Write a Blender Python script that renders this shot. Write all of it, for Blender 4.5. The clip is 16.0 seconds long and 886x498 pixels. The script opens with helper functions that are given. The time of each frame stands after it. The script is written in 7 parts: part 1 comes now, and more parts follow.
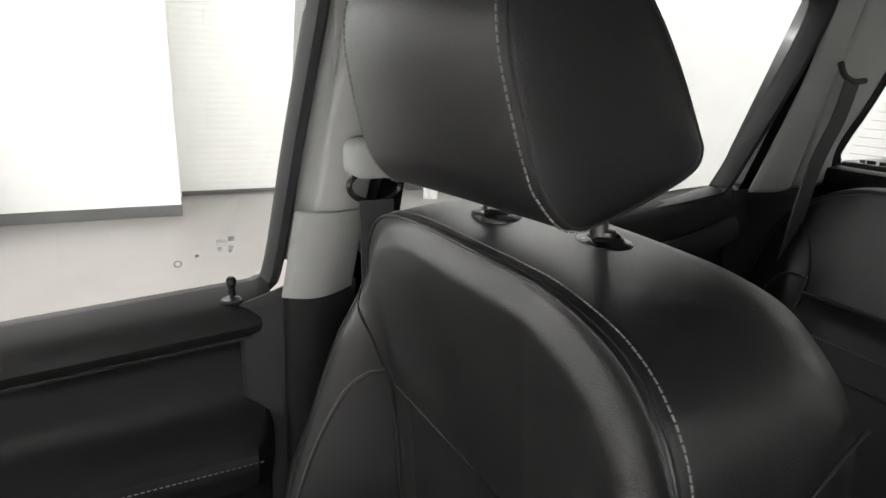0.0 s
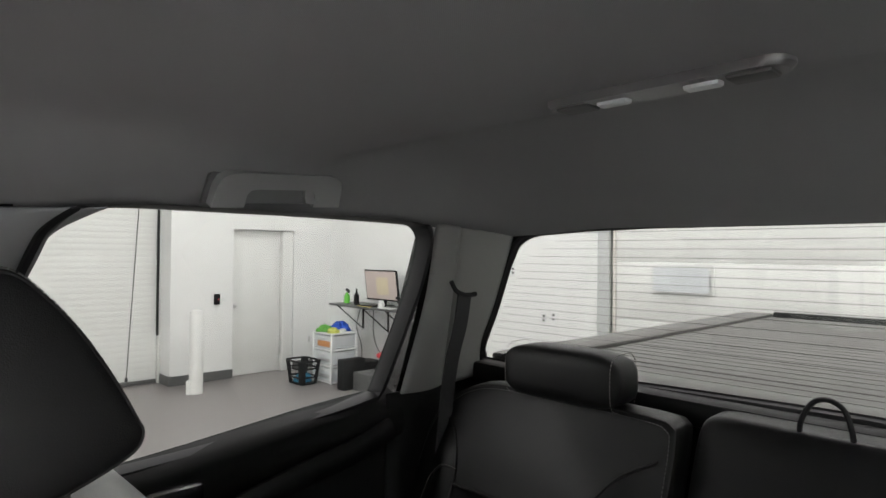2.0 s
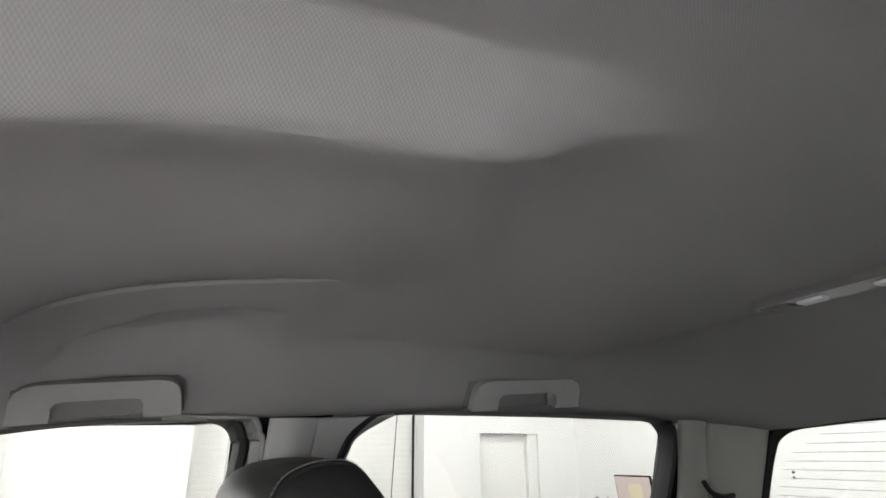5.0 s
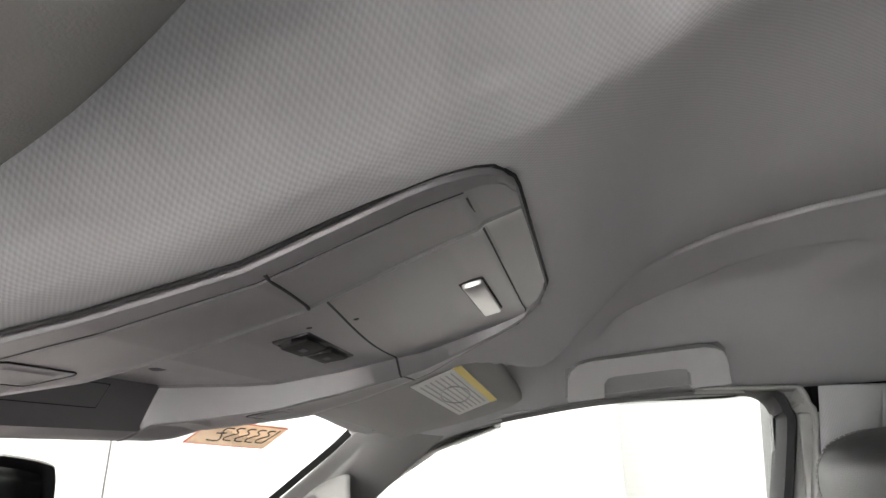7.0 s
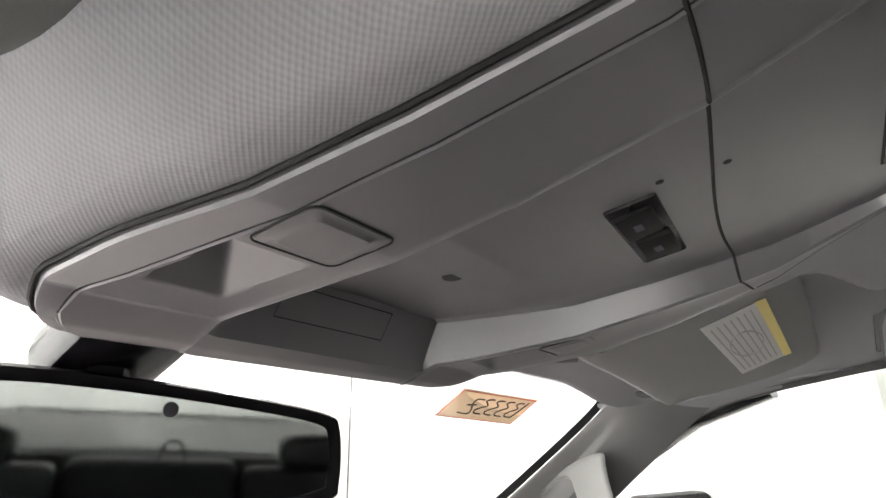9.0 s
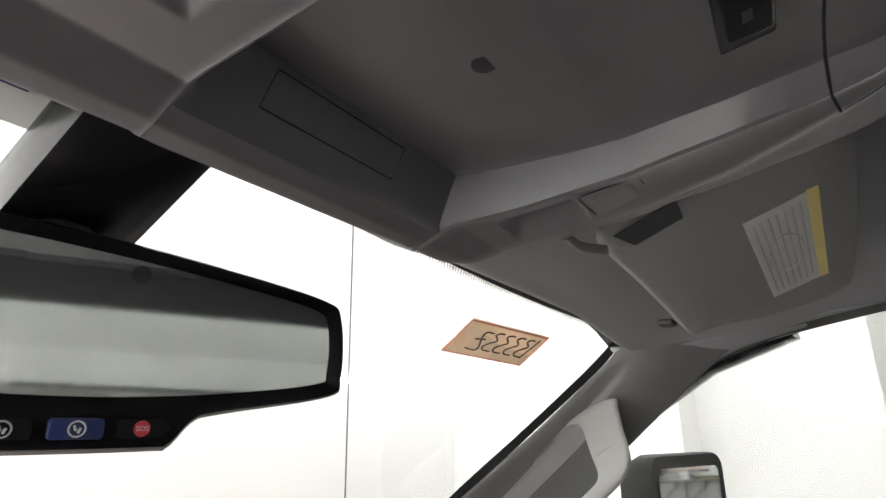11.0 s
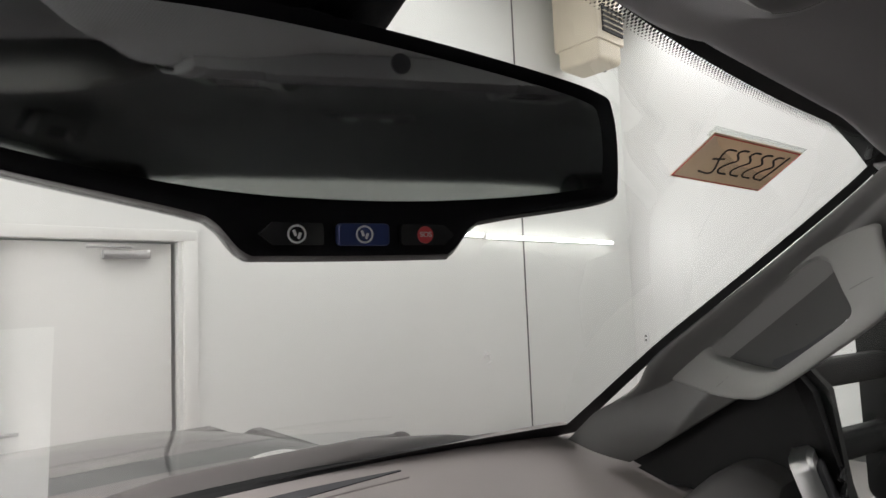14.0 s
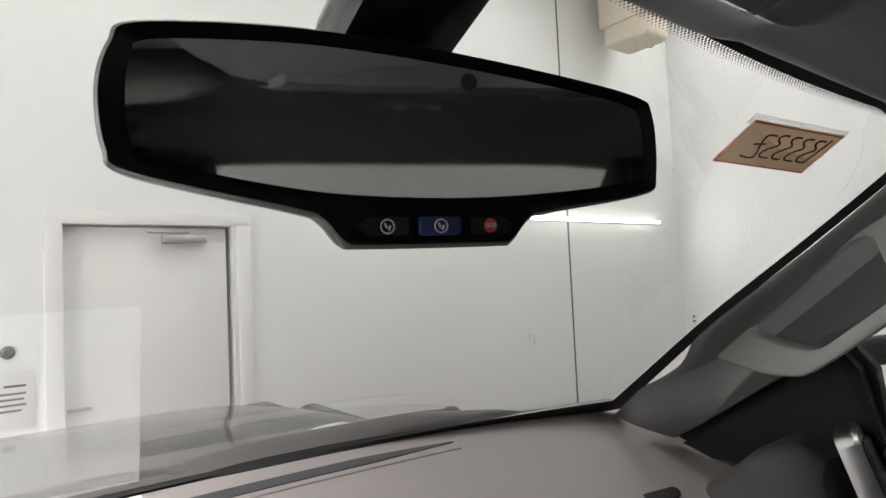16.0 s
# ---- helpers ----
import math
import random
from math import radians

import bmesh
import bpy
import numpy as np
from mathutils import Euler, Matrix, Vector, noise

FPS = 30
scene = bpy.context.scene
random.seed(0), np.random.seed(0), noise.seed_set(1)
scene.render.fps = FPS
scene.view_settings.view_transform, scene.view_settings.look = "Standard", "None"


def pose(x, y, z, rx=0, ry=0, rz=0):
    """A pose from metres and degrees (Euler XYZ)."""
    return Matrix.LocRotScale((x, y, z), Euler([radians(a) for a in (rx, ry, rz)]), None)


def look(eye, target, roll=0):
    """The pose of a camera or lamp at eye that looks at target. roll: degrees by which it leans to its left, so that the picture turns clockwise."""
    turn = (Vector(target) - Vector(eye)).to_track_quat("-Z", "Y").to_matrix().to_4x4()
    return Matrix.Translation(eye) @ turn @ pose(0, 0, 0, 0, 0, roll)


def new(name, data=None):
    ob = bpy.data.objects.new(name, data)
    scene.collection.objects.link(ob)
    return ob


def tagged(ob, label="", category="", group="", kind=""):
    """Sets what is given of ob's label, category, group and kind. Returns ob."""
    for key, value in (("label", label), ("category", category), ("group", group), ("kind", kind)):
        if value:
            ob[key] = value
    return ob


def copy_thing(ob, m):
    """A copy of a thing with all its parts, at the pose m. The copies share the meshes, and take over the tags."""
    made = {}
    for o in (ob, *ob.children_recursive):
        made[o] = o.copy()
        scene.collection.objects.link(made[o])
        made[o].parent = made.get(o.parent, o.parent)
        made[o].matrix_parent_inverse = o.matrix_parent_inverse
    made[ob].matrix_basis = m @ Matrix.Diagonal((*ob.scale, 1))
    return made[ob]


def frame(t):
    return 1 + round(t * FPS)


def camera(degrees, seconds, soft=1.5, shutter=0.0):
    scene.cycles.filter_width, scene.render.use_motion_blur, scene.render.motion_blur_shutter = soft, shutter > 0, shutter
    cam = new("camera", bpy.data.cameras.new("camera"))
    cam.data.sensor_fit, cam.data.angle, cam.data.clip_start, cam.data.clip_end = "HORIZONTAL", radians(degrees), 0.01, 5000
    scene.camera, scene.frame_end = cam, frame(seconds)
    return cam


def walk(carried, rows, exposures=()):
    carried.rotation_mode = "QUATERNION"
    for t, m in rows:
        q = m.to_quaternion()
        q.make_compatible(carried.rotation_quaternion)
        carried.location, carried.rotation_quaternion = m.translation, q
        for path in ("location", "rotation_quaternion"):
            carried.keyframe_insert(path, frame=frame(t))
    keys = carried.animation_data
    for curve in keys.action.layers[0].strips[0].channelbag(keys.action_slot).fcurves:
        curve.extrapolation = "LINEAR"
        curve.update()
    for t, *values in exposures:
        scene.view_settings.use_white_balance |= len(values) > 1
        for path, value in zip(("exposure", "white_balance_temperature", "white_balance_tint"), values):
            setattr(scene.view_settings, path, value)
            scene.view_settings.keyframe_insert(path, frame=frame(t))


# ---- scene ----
cam = camera(72.4, 16.0)
PATH = [
    (0, (-0.011, 0.372, 1.699), (1.722, -0.449, 1.133), 2.1),
    (0.5, (-0.098, 0.331, 1.739), (1.623, -0.569, 1.262), 1.8),
    (1, (-0.16, 0.248, 1.765), (1.52, -0.805, 1.501), 1.3),
    (1.5, (-0.184, 0.192, 1.788), (1.376, -1.052, 1.653), 0.9),
    (2, (-0.226, 0.174, 1.803), (1.206, -1.222, 1.821), 0.6),
    (2.5, (-0.279, 0.187, 1.81), (1.112, -1.241, 1.973), 0.4),
    (3, (-0.32, 0.196, 1.815), (1.048, -1.231, 2.118), 0.1),
    (3.2, (-0.34, 0.204, 1.815), (1.027, -1.217, 2.149), 0.0),
    (5.3, (-0.358, 0.272, 1.789), (1.443, -0.291, 2.453), -0.0),
    (5.5, (-0.351, 0.283, 1.795), (1.478, -0.188, 2.451), 0.1),
    (6, (-0.33, 0.333, 1.799), (1.556, 0.158, 2.439), 0.4),
    (6.5, (-0.32, 0.385, 1.78), (1.571, 0.526, 2.416), 0.4),
    (7, (-0.259, 0.45, 1.765), (1.583, 0.897, 2.405), -0.1),
    (7.5, (-0.227, 0.506, 1.75), (1.495, 1.301, 2.385), -0.1),
    (8, (-0.212, 0.522, 1.742), (1.408, 1.502, 2.385), -0.3),
    (8.2, (-0.212, 0.527, 1.74), (1.391, 1.537, 2.381), -0.3),
    (10.3, (-0.176, 0.542, 1.724), (1.432, 1.553, 2.352), -1.1),
    (10.5, (-0.175, 0.547, 1.717), (1.437, 1.559, 2.331), -0.9),
    (11, (-0.149, 0.582, 1.688), (1.471, 1.599, 2.273), -0.9),
    (11.5, (-0.136, 0.625, 1.658), (1.496, 1.685, 2.117), -1.0),
    (12, (-0.141, 0.644, 1.65), (1.472, 1.78, 1.98), -1.7),
    (12.5, (-0.14, 0.653, 1.655), (1.409, 1.89, 1.921), -2.1),
    (13, (-0.139, 0.66, 1.661), (1.319, 2.014, 1.866), -2.2),
    (13.5, (-0.139, 0.66, 1.667), (1.244, 2.094, 1.837), -2.2),
    (14, (-0.141, 0.658, 1.668), (1.19, 2.143, 1.821), -2.3),
    (14.5, (-0.144, 0.655, 1.666), (1.15, 2.174, 1.803), -2.4),
    (15, (-0.15, 0.651, 1.669), (1.112, 2.197, 1.797), -2.5),
    (15.5, (-0.151, 0.648, 1.666), (1.087, 2.215, 1.784), -2.5),
    (16, (-0.18, 0.628, 1.668), (1.042, 2.208, 1.766), -2.6),
]
walk(cam, [(t, look(eye, target, roll)) for t, eye, target, roll in PATH], [(0.0, 0.55), (0.5, 0.35), (1.5, -0.02), (2.5, 0.15), (3.2, 0.22), (5.3, 0.55), (6.0, 0.68), (6.5, 0.72), (7.0, 0.92), (8.2, 0.92), (10.3, 0.22), (11.0, 0.1), (11.6, -0.30), (12.5, -0.75), (14.5, -1.1), (16.0, -1.12)])


# ---------------------------------------------------------------- world and light
world = bpy.data.worlds.new("world")
scene.world = world
world.use_nodes = True
world.node_tree.nodes["Background"].inputs[0].default_value = (0.8, 0.85, 0.9, 1)
world.node_tree.nodes["Background"].inputs[1].default_value = 0.05


def area_lamp(name, eye, target, w, h, watts, color=(1.0, 0.968, 0.966)):
    data = bpy.data.lights.new(name, "AREA")
    data.shape, data.size, data.size_y, data.energy, data.color = "RECTANGLE", w, h, watts, color
    ob = new(name, data)
    ob.matrix_world = look(eye, target)
    return ob


# rows of ceiling strip lights over the bay, positions assumed
for lx in (-2.2, 0.4, 3.2, 6.0):
    for ly in (-3.2, 2.4):
        # left lamps narrowed to the floor, front one boosted, to light the headliner
        lamp = area_lamp("ceiling_lamp", (lx, ly, 4.84), (lx, ly, 0), 0.25, 3.2, (1050 if ly > 0 else 120) if lx < -1 else 92)
        lamp.data.spread = math.radians(75 if lx < -1 else 180)
# added fill lamp in a made-up window of the unseen left wall
area_lamp("left_fill", (-3.36, 2.7, 1.4), (0, 2.7, 1.4), 3.6, 0.90, 60, (1.0, 0.98, 0.965))
area_lamp("wall_tube_lamp", (3.9, 4.52, 2.2), (3.9, 0, 1.6), 4.2, 0.04, 70)

# ---------------------------------------------------------------- materials


def mat(name, color, rough=0.5, metal=0.0, grain=0.0, bump=0.0, var=0.12, var_scale=6.0, spec=0.5, coat=0.0, pattern="noise", rand=0.0):
    m = bpy.data.materials.new(name)
    m.use_nodes = True
    nt = m.node_tree
    n, ln = nt.nodes, nt.links
    p = n["Principled BSDF"]
    p.inputs["Roughness"].default_value = rough
    p.inputs["Metallic"].default_value = metal
    p.inputs["Specular IOR Level"].default_value = spec
    p.inputs["Coat Weight"].default_value = coat
    p.inputs["Coat Roughness"].default_value = 0.05
    co = n.new("ShaderNodeTexCoord")
    big = n.new("ShaderNodeTexNoise")
    big.inputs["Scale"].default_value = var_scale
    big.inputs["Detail"].default_value = 6
    ln.new(co.outputs["Object"], big.inputs["Vector"])
    ramp = n.new("ShaderNodeMapRange")
    ramp.inputs["To Min"].default_value = 1 - var
    ramp.inputs["To Max"].default_value = 1 + var
    ln.new(big.outputs["Fac"], ramp.inputs["Value"])
    mul = n.new("ShaderNodeMixRGB")
    mul.blend_type = "MULTIPLY"
    mul.inputs[0].default_value = 1
    mul.inputs[1].default_value = (*color, 1)
    ln.new(ramp.outputs["Result"], mul.inputs[2])
    out = mul.outputs[0]
    if rand:
        info = n.new("ShaderNodeObjectInfo")
        r2 = n.new("ShaderNodeMapRange")
        r2.inputs["To Min"].default_value = 1 - rand
        r2.inputs["To Max"].default_value = 1 + rand
        ln.new(info.outputs["Random"], r2.inputs["Value"])
        m2 = n.new("ShaderNodeMixRGB")
        m2.blend_type = "MULTIPLY"
        m2.inputs[0].default_value = 1
        ln.new(out, m2.inputs[1])
        ln.new(r2.outputs["Result"], m2.inputs[2])
        out = m2.outputs[0]
    ln.new(out, p.inputs["Base Color"])
    rr = n.new("ShaderNodeMapRange")
    rr.inputs["To Min"].default_value = max(0.0, rough - 0.08)
    rr.inputs["To Max"].default_value = min(1.0, rough + 0.08)
    ln.new(big.outputs["Fac"], rr.inputs["Value"])
    ln.new(rr.outputs["Result"], p.inputs["Roughness"])
    if grain and bump:
        if pattern == "weave":
            sep = n.new("ShaderNodeSeparateXYZ")
            ln.new(co.outputs["Object"], sep.inputs[0])
            prod = None
            for axis in (0, 1):
                s = n.new("ShaderNodeMath")
                s.operation = "MULTIPLY"
                s.inputs[1].default_value = grain
                ln.new(sep.outputs[axis], s.inputs[0])
                w = n.new("ShaderNodeMath")
                w.operation = "SINE"
                ln.new(s.outputs[0], w.inputs[0])
                if prod is None:
                    prod = w
                else:
                    q = n.new("ShaderNodeMath")
                    q.operation = "MULTIPLY"
                    ln.new(prod.outputs[0], q.inputs[0])
                    ln.new(w.outputs[0], q.inputs[1])
                    prod = q
            height = prod.outputs[0]
            r3 = n.new("ShaderNodeMapRange")
            r3.inputs["From Min"].default_value = -1
            r3.inputs["To Min"].default_value = 0.91
            r3.inputs["To Max"].default_value = 1.07
            ln.new(height, r3.inputs["Value"])
            m3 = n.new("ShaderNodeMixRGB")
            m3.blend_type = "MULTIPLY"
            m3.inputs[0].default_value = 1
            ln.new(out, m3.inputs[1])
            ln.new(r3.outputs["Result"], m3.inputs[2])
            ln.new(m3.outputs[0], p.inputs["Base Color"])
        elif pattern == "leather":
            v = n.new("ShaderNodeTexVoronoi")
            v.inputs["Scale"].default_value = grain
            ln.new(co.outputs["Object"], v.inputs["Vector"])
            height = v.outputs["Distance"]
        else:
            f = n.new("ShaderNodeTexNoise")
            f.inputs["Scale"].default_value = grain
            f.inputs["Detail"].default_value = 3
            ln.new(co.outputs["Object"], f.inputs["Vector"])
            height = f.outputs["Fac"]
        b = n.new("ShaderNodeBump")
        b.inputs["Strength"].default_value = bump
        b.inputs["Distance"].default_value = 0.6 / grain
        ln.new(height, b.inputs["Height"])
        ln.new(b.outputs["Normal"], p.inputs["Normal"])
    return m


def glow(name, color, strength):
    m = bpy.data.materials.new(name)
    m.use_nodes = True
    p = m.node_tree.nodes["Principled BSDF"]
    p.inputs["Base Color"].default_value = (*color, 1)
    p.inputs["Emission Color"].default_value = (*color, 1)
    p.inputs["Emission Strength"].default_value = strength
    return m


def pane_mat(name, tint, gloss=1.0):
    m = bpy.data.materials.new(name)
    m.use_nodes = True
    nt = m.node_tree
    n, ln = nt.nodes, nt.links
    n.remove(n["Principled BSDF"])
    tr = n.new("ShaderNodeBsdfTransparent")
    tr.inputs[0].default_value = (*tint, 1)
    gl = n.new("ShaderNodeBsdfGlossy")
    gl.inputs["Roughness"].default_value = 0.0
    lw = n.new("ShaderNodeLayerWeight")
    lw.inputs["Blend"].default_value = 0.5
    po = n.new("ShaderNodeMath")
    po.operation = "POWER"
    po.inputs[1].default_value = 5
    ln.new(lw.outputs["Facing"], po.inputs[0])
    mu = n.new("ShaderNodeMapRange")
    mu.inputs["To Min"].default_value = 0.045 * gloss
    mu.inputs["To Max"].default_value = 0.9 * gloss
    ln.new(po.outputs[0], mu.inputs["Value"])
    mx = n.new("ShaderNodeMixShader")
    ln.new(mu.outputs[0], mx.inputs[0])
    ln.new(tr.outputs[0], mx.inputs[1])
    ln.new(gl.outputs[0], mx.inputs[2])
    ln.new(mx.outputs[0], n["Material Output"].inputs[0])
    return m


M_FABRIC = mat("headliner_knit", (0.30, 0.30, 0.308), 0.95, grain=3300, bump=0.28, var=0.05, var_scale=3, spec=0.15, pattern="weave")
M_GREY = mat("grey_trim_plastic", (0.23, 0.23, 0.224), 0.6, grain=900, bump=0.12, var=0.05, spec=0.35)
# Darkened grey: shade put into the colour of handle hollow and visor clip
M_SHADE = mat("shaded_grey_plastic", (0.058, 0.058, 0.057), 0.65, grain=900, bump=0.12, var=0.06, spec=0.3)
M_GRIP = mat("grey_grip_plastic", (0.26, 0.26, 0.262), 0.62, grain=900, bump=0.12, var=0.05, spec=0.3)
M_GRIPBACK = mat("dark_grip_plate", (0.15, 0.15, 0.152), 0.7, grain=900, bump=0.12, var=0.05, spec=0.25)
M_CONS = mat("console_plastic", (0.118, 0.115, 0.120), 0.34, grain=1100, bump=0.06, var=0.06, spec=0.85)
M_VISOR = mat("visor_cloth", (0.25, 0.25, 0.243), 0.85, grain=1500, bump=0.2, var=0.05, spec=0.2)
M_BLACK = mat("black_grained_plastic", (0.007, 0.007, 0.0073), 0.6, grain=700, bump=0.25, var=0.1, spec=0.22)
M_DASH = mat("dash_soft_plastic", (0.225, 0.203, 0.198), 0.6, grain=600, bump=0.3, var=0.08, spec=0.4)
# dash plastic darkened: the pillar's shade put into the pod's colour
M_POD = mat("shaded_pod_plastic", (0.045, 0.043, 0.043), 0.6, grain=600, bump=0.25, var=0.08, spec=0.35)
M_GLOSSBLK = mat("gloss_black_plastic", (0.011, 0.0105, 0.012), 0.25, var=0.05, spec=0.3)
M_RUBBER = mat("black_rubber", (0.014, 0.014, 0.015), 0.6, grain=300, bump=0.1, spec=0.3)
M_LEATHER = mat("black_leather", (0.008, 0.008, 0.0083), 0.42, grain=750, bump=0.22, var=0.12, var_scale=9, spec=0.6, pattern="leather")
# darker, duller leather copy; puts shade into bench and headrest sides
M_LEATHER_DIM = mat("shaded_black_leather", (0.0065, 0.0065, 0.0068), 0.46, grain=750, bump=0.24, var=0.12, var_scale=9, spec=0.27, pattern="leather")
M_LEATHER2 = mat("black_perforated_leather", (0.010, 0.010, 0.0105), 0.48, grain=420, bump=0.3, var=0.1, spec=0.45, pattern="leather")
M_THREAD = mat("grey_thread", (0.15, 0.147, 0.14), 0.8, var=0.1)
M_SEAM = mat("dark_seam", (0.008, 0.008, 0.008), 0.8)
M_STEEL = mat("brushed_steel", (0.5, 0.5, 0.5), 0.32, metal=1.0, grain=200, bump=0.05)
M_SATIN = mat("satin_silver", (0.72, 0.71, 0.70), 0.34, metal=0.85, var=0.04)
M_TRACK = mat("pale_grey_track", (0.52, 0.53, 0.53), 0.5, var=0.05)
M_DIM = mat("dim_violet_print", (0.05, 0.045, 0.07), 0.5)
M_PILLAR = mat("dark_grey_pillar_trim", (0.15, 0.15, 0.147), 0.7, grain=900, bump=0.12, var=0.06, spec=0.3)
M_HANDLE = mat("grey_handle_plastic", (0.215, 0.215, 0.21), 0.6, grain=900, bump=0.1, var=0.05, spec=0.35)
M_POST = mat("dark_steel_post", (0.16, 0.15, 0.145), 0.3, metal=1.0, var=0.06)
M_BELT = mat("belt_webbing", (0.03, 0.03, 0.032), 0.75, grain=1500, bump=0.4)
M_GLASS = pane_mat("clear_glass", (0.93, 0.95, 0.94))
M_SHIELD = pane_mat("windshield_glass", (0.93, 0.95, 0.94), 1.9)
M_TINT = pane_mat("tinted_glass", (0.80, 0.82, 0.81))
M_MIRROR = mat("mirror_glass", (0.44, 0.455, 0.45), 0.0, metal=1.0, var=0.0)
M_PAPER = mat("white_paper", (0.72, 0.72, 0.70), 0.8, var=0.04)


def thin_paper(m, share):
    """Lets part of the light through a thin sheet."""
    nt = m.node_tree
    n, ln = nt.nodes, nt.links
    p = n["Principled BSDF"]
    tl = n.new("ShaderNodeBsdfTranslucent")
    ln.new(p.inputs["Base Color"].links[0].from_socket, tl.inputs["Color"])
    mx = n.new("ShaderNodeMixShader")
    mx.inputs[0].default_value = share
    ln.new(p.outputs[0], mx.inputs[1])
    ln.new(tl.outputs[0], mx.inputs[2])
    ln.new(mx.outputs[0], n["Material Output"].inputs[0])


thin_paper(M_PAPER, 0.3)
M_LINES = mat("pale_grey_print", (0.42, 0.42, 0.43), 0.8)
M_YELLOW = mat("yellow_paper", (0.75, 0.62, 0.22), 0.8)
M_TAN = mat("tan_card", (0.725, 0.607, 0.478), 0.8, grain=200, bump=0.1, var=0.08)
thin_paper(M_TAN, 0.5)
M_INK = mat("dark_ink", (0.03, 0.03, 0.035), 0.7)
M_RED = mat("red_plastic", (0.65, 0.06, 0.07), 0.45)
M_BLUEBTN = mat("blue_button", (0.02, 0.035, 0.14), 0.35)
M_WHITEMARK = mat("white_marking", (0.75, 0.75, 0.75), 0.6)
M_WALL = mat("white_wall_paint", (0.78, 0.78, 0.77), 0.55, grain=60, bump=0.004, var=0.03, var_scale=0.8, spec=0.35)
M_PANEL = mat("white_wall_panel", (0.76, 0.77, 0.75), 0.45, grain=40, bump=0.012, var=0.03, var_scale=0.7)
M_DOORW = mat("white_door_paint", (0.74, 0.74, 0.72), 0.45, grain=80, bump=0.05, var=0.02)
M_FLOOR = mat("grey_epoxy_floor", (0.205, 0.188, 0.183), 0.34, grain=30, bump=0.03, var=0.10, var_scale=1.4)
M_BASE = mat("dark_grey_base", (0.10, 0.10, 0.10), 0.5, var=0.1)
M_CEIL = mat("white_ceiling", (0.75, 0.75, 0.74), 0.8, var=0.03)
M_HOOD = mat("charcoal_car_paint", (0.012, 0.013, 0.013), 0.16, var=0.04, spec=0.35, coat=0.2)
M_SLAT = mat("grey_tonneau_slat", (0.085, 0.078, 0.076), 0.42, grain=250, bump=0.1, var=0.1, rand=0.06)
M_TUBE = glow("lit_tube", (1.0, 0.98, 0.94), 14.0)
# glow of the added pane in the left wall
M_FROST = glow("glowing_fill_pane", (0.93, 0.97, 1.0), 1.0)
M_LED = glow("led_strip", (1.0, 0.98, 0.94), 10.0)
M_CREAM = mat("cream_heater_paint", (0.62, 0.56, 0.45), 0.45, var=0.05)
M_SCREEN = glow("lit_screen", (0.40, 0.33, 0.31), 0.55)
M_PAGE = glow("lit_page", (0.50, 0.42, 0.30), 0.5)
M_BLUE = mat("blue_cloth", (0.02, 0.08, 0.45), 0.9, grain=90, bump=0.4)
M_GREEN = mat("green_plastic", (0.14, 0.55, 0.06), 0.4)
M_YCLOTH = mat("yellow_green_cloth", (0.50, 0.52, 0.12), 0.9, grain=90, bump=0.4)
M_CLEAR = mat("frosted_clear_plastic", (0.62, 0.64, 0.66), 0.3, var=0.05)
M_BEIGE = mat("beige_seal", (0.70, 0.66, 0.62), 0.7)
M_GREENC = mat("green_cloth", (0.10, 0.30, 0.05), 0.9, grain=90, bump=0.4)
M_TEAL = mat("teal_cloth", (0.03, 0.16, 0.26), 0.9, grain=90, bump=0.4)
M_ORANGE = mat("orange_cloth", (0.55, 0.25, 0.10), 0.9)

# ---------------------------------------------------------------- mesh helpers
V = Vector


def mesh_ob(name, bm, m, smooth=True, angle=38):
    bmesh.ops.recalc_face_normals(bm, faces=bm.faces[:])
    me = bpy.data.meshes.new(name)
    bm.to_mesh(me)
    bm.free()
    me.materials.append(m)
    if smooth:
        me.polygons.foreach_set("use_smooth", [True] * len(me.polygons))
        me.set_sharp_from_angle(angle=radians(angle))
    return new(name, me)


def thing(name, loc, label, category, group="", kind=""):
    ob = new(name)
    ob.location = loc
    ob.empty_display_size = 0.05
    return tagged(ob, label, category, group, kind)


def part(name, bm, m, parent, label="", smooth=True, angle=38):
    ob = mesh_ob(name, bm, m, smooth, angle)
    ob.parent = parent
    if parent.parent is None:
        ob.matrix_parent_inverse = Matrix.Translation(-parent.location)
    if label:
        ob["label"] = label
    return ob


def solo(name, bm, m, label, category, group="", kind="", smooth=True, angle=38):
    return tagged(mesh_ob(name, bm, m, smooth, angle), label, category, group, kind)


def box(c, s, r=0.0, seg=2, turn=None, bm=None):
    bm = bm or bmesh.new()
    g = bmesh.ops.create_cube(bm, size=1)
    vs = g["verts"]
    bmesh.ops.scale(bm, vec=s, verts=vs)
    if r > 0:
        es = list({e for v in vs for e in v.link_edges})
        out = bmesh.ops.bevel(bm, geom=es, offset=min(r, min(s) * 0.49), segments=seg, profile=0.5, affect="EDGES")
        vs = list({v for f in out["faces"] for v in f.verts} | {v for v in vs if v.is_valid})
        seen, stack = set(vs), list(vs)
        while stack:
            v = stack.pop()
            for e in v.link_edges:
                o = e.other_vert(v)
                if o not in seen:
                    seen.add(o)
                    stack.append(o)
        vs = list(seen)
    if turn is not None:
        bmesh.ops.transform(bm, matrix=turn, verts=vs)
    bmesh.ops.translate(bm, vec=c, verts=vs)
    return bm


def rot(rx=0, ry=0, rz=0):
    return Euler((radians(rx), radians(ry), radians(rz))).to_matrix().to_4x4()


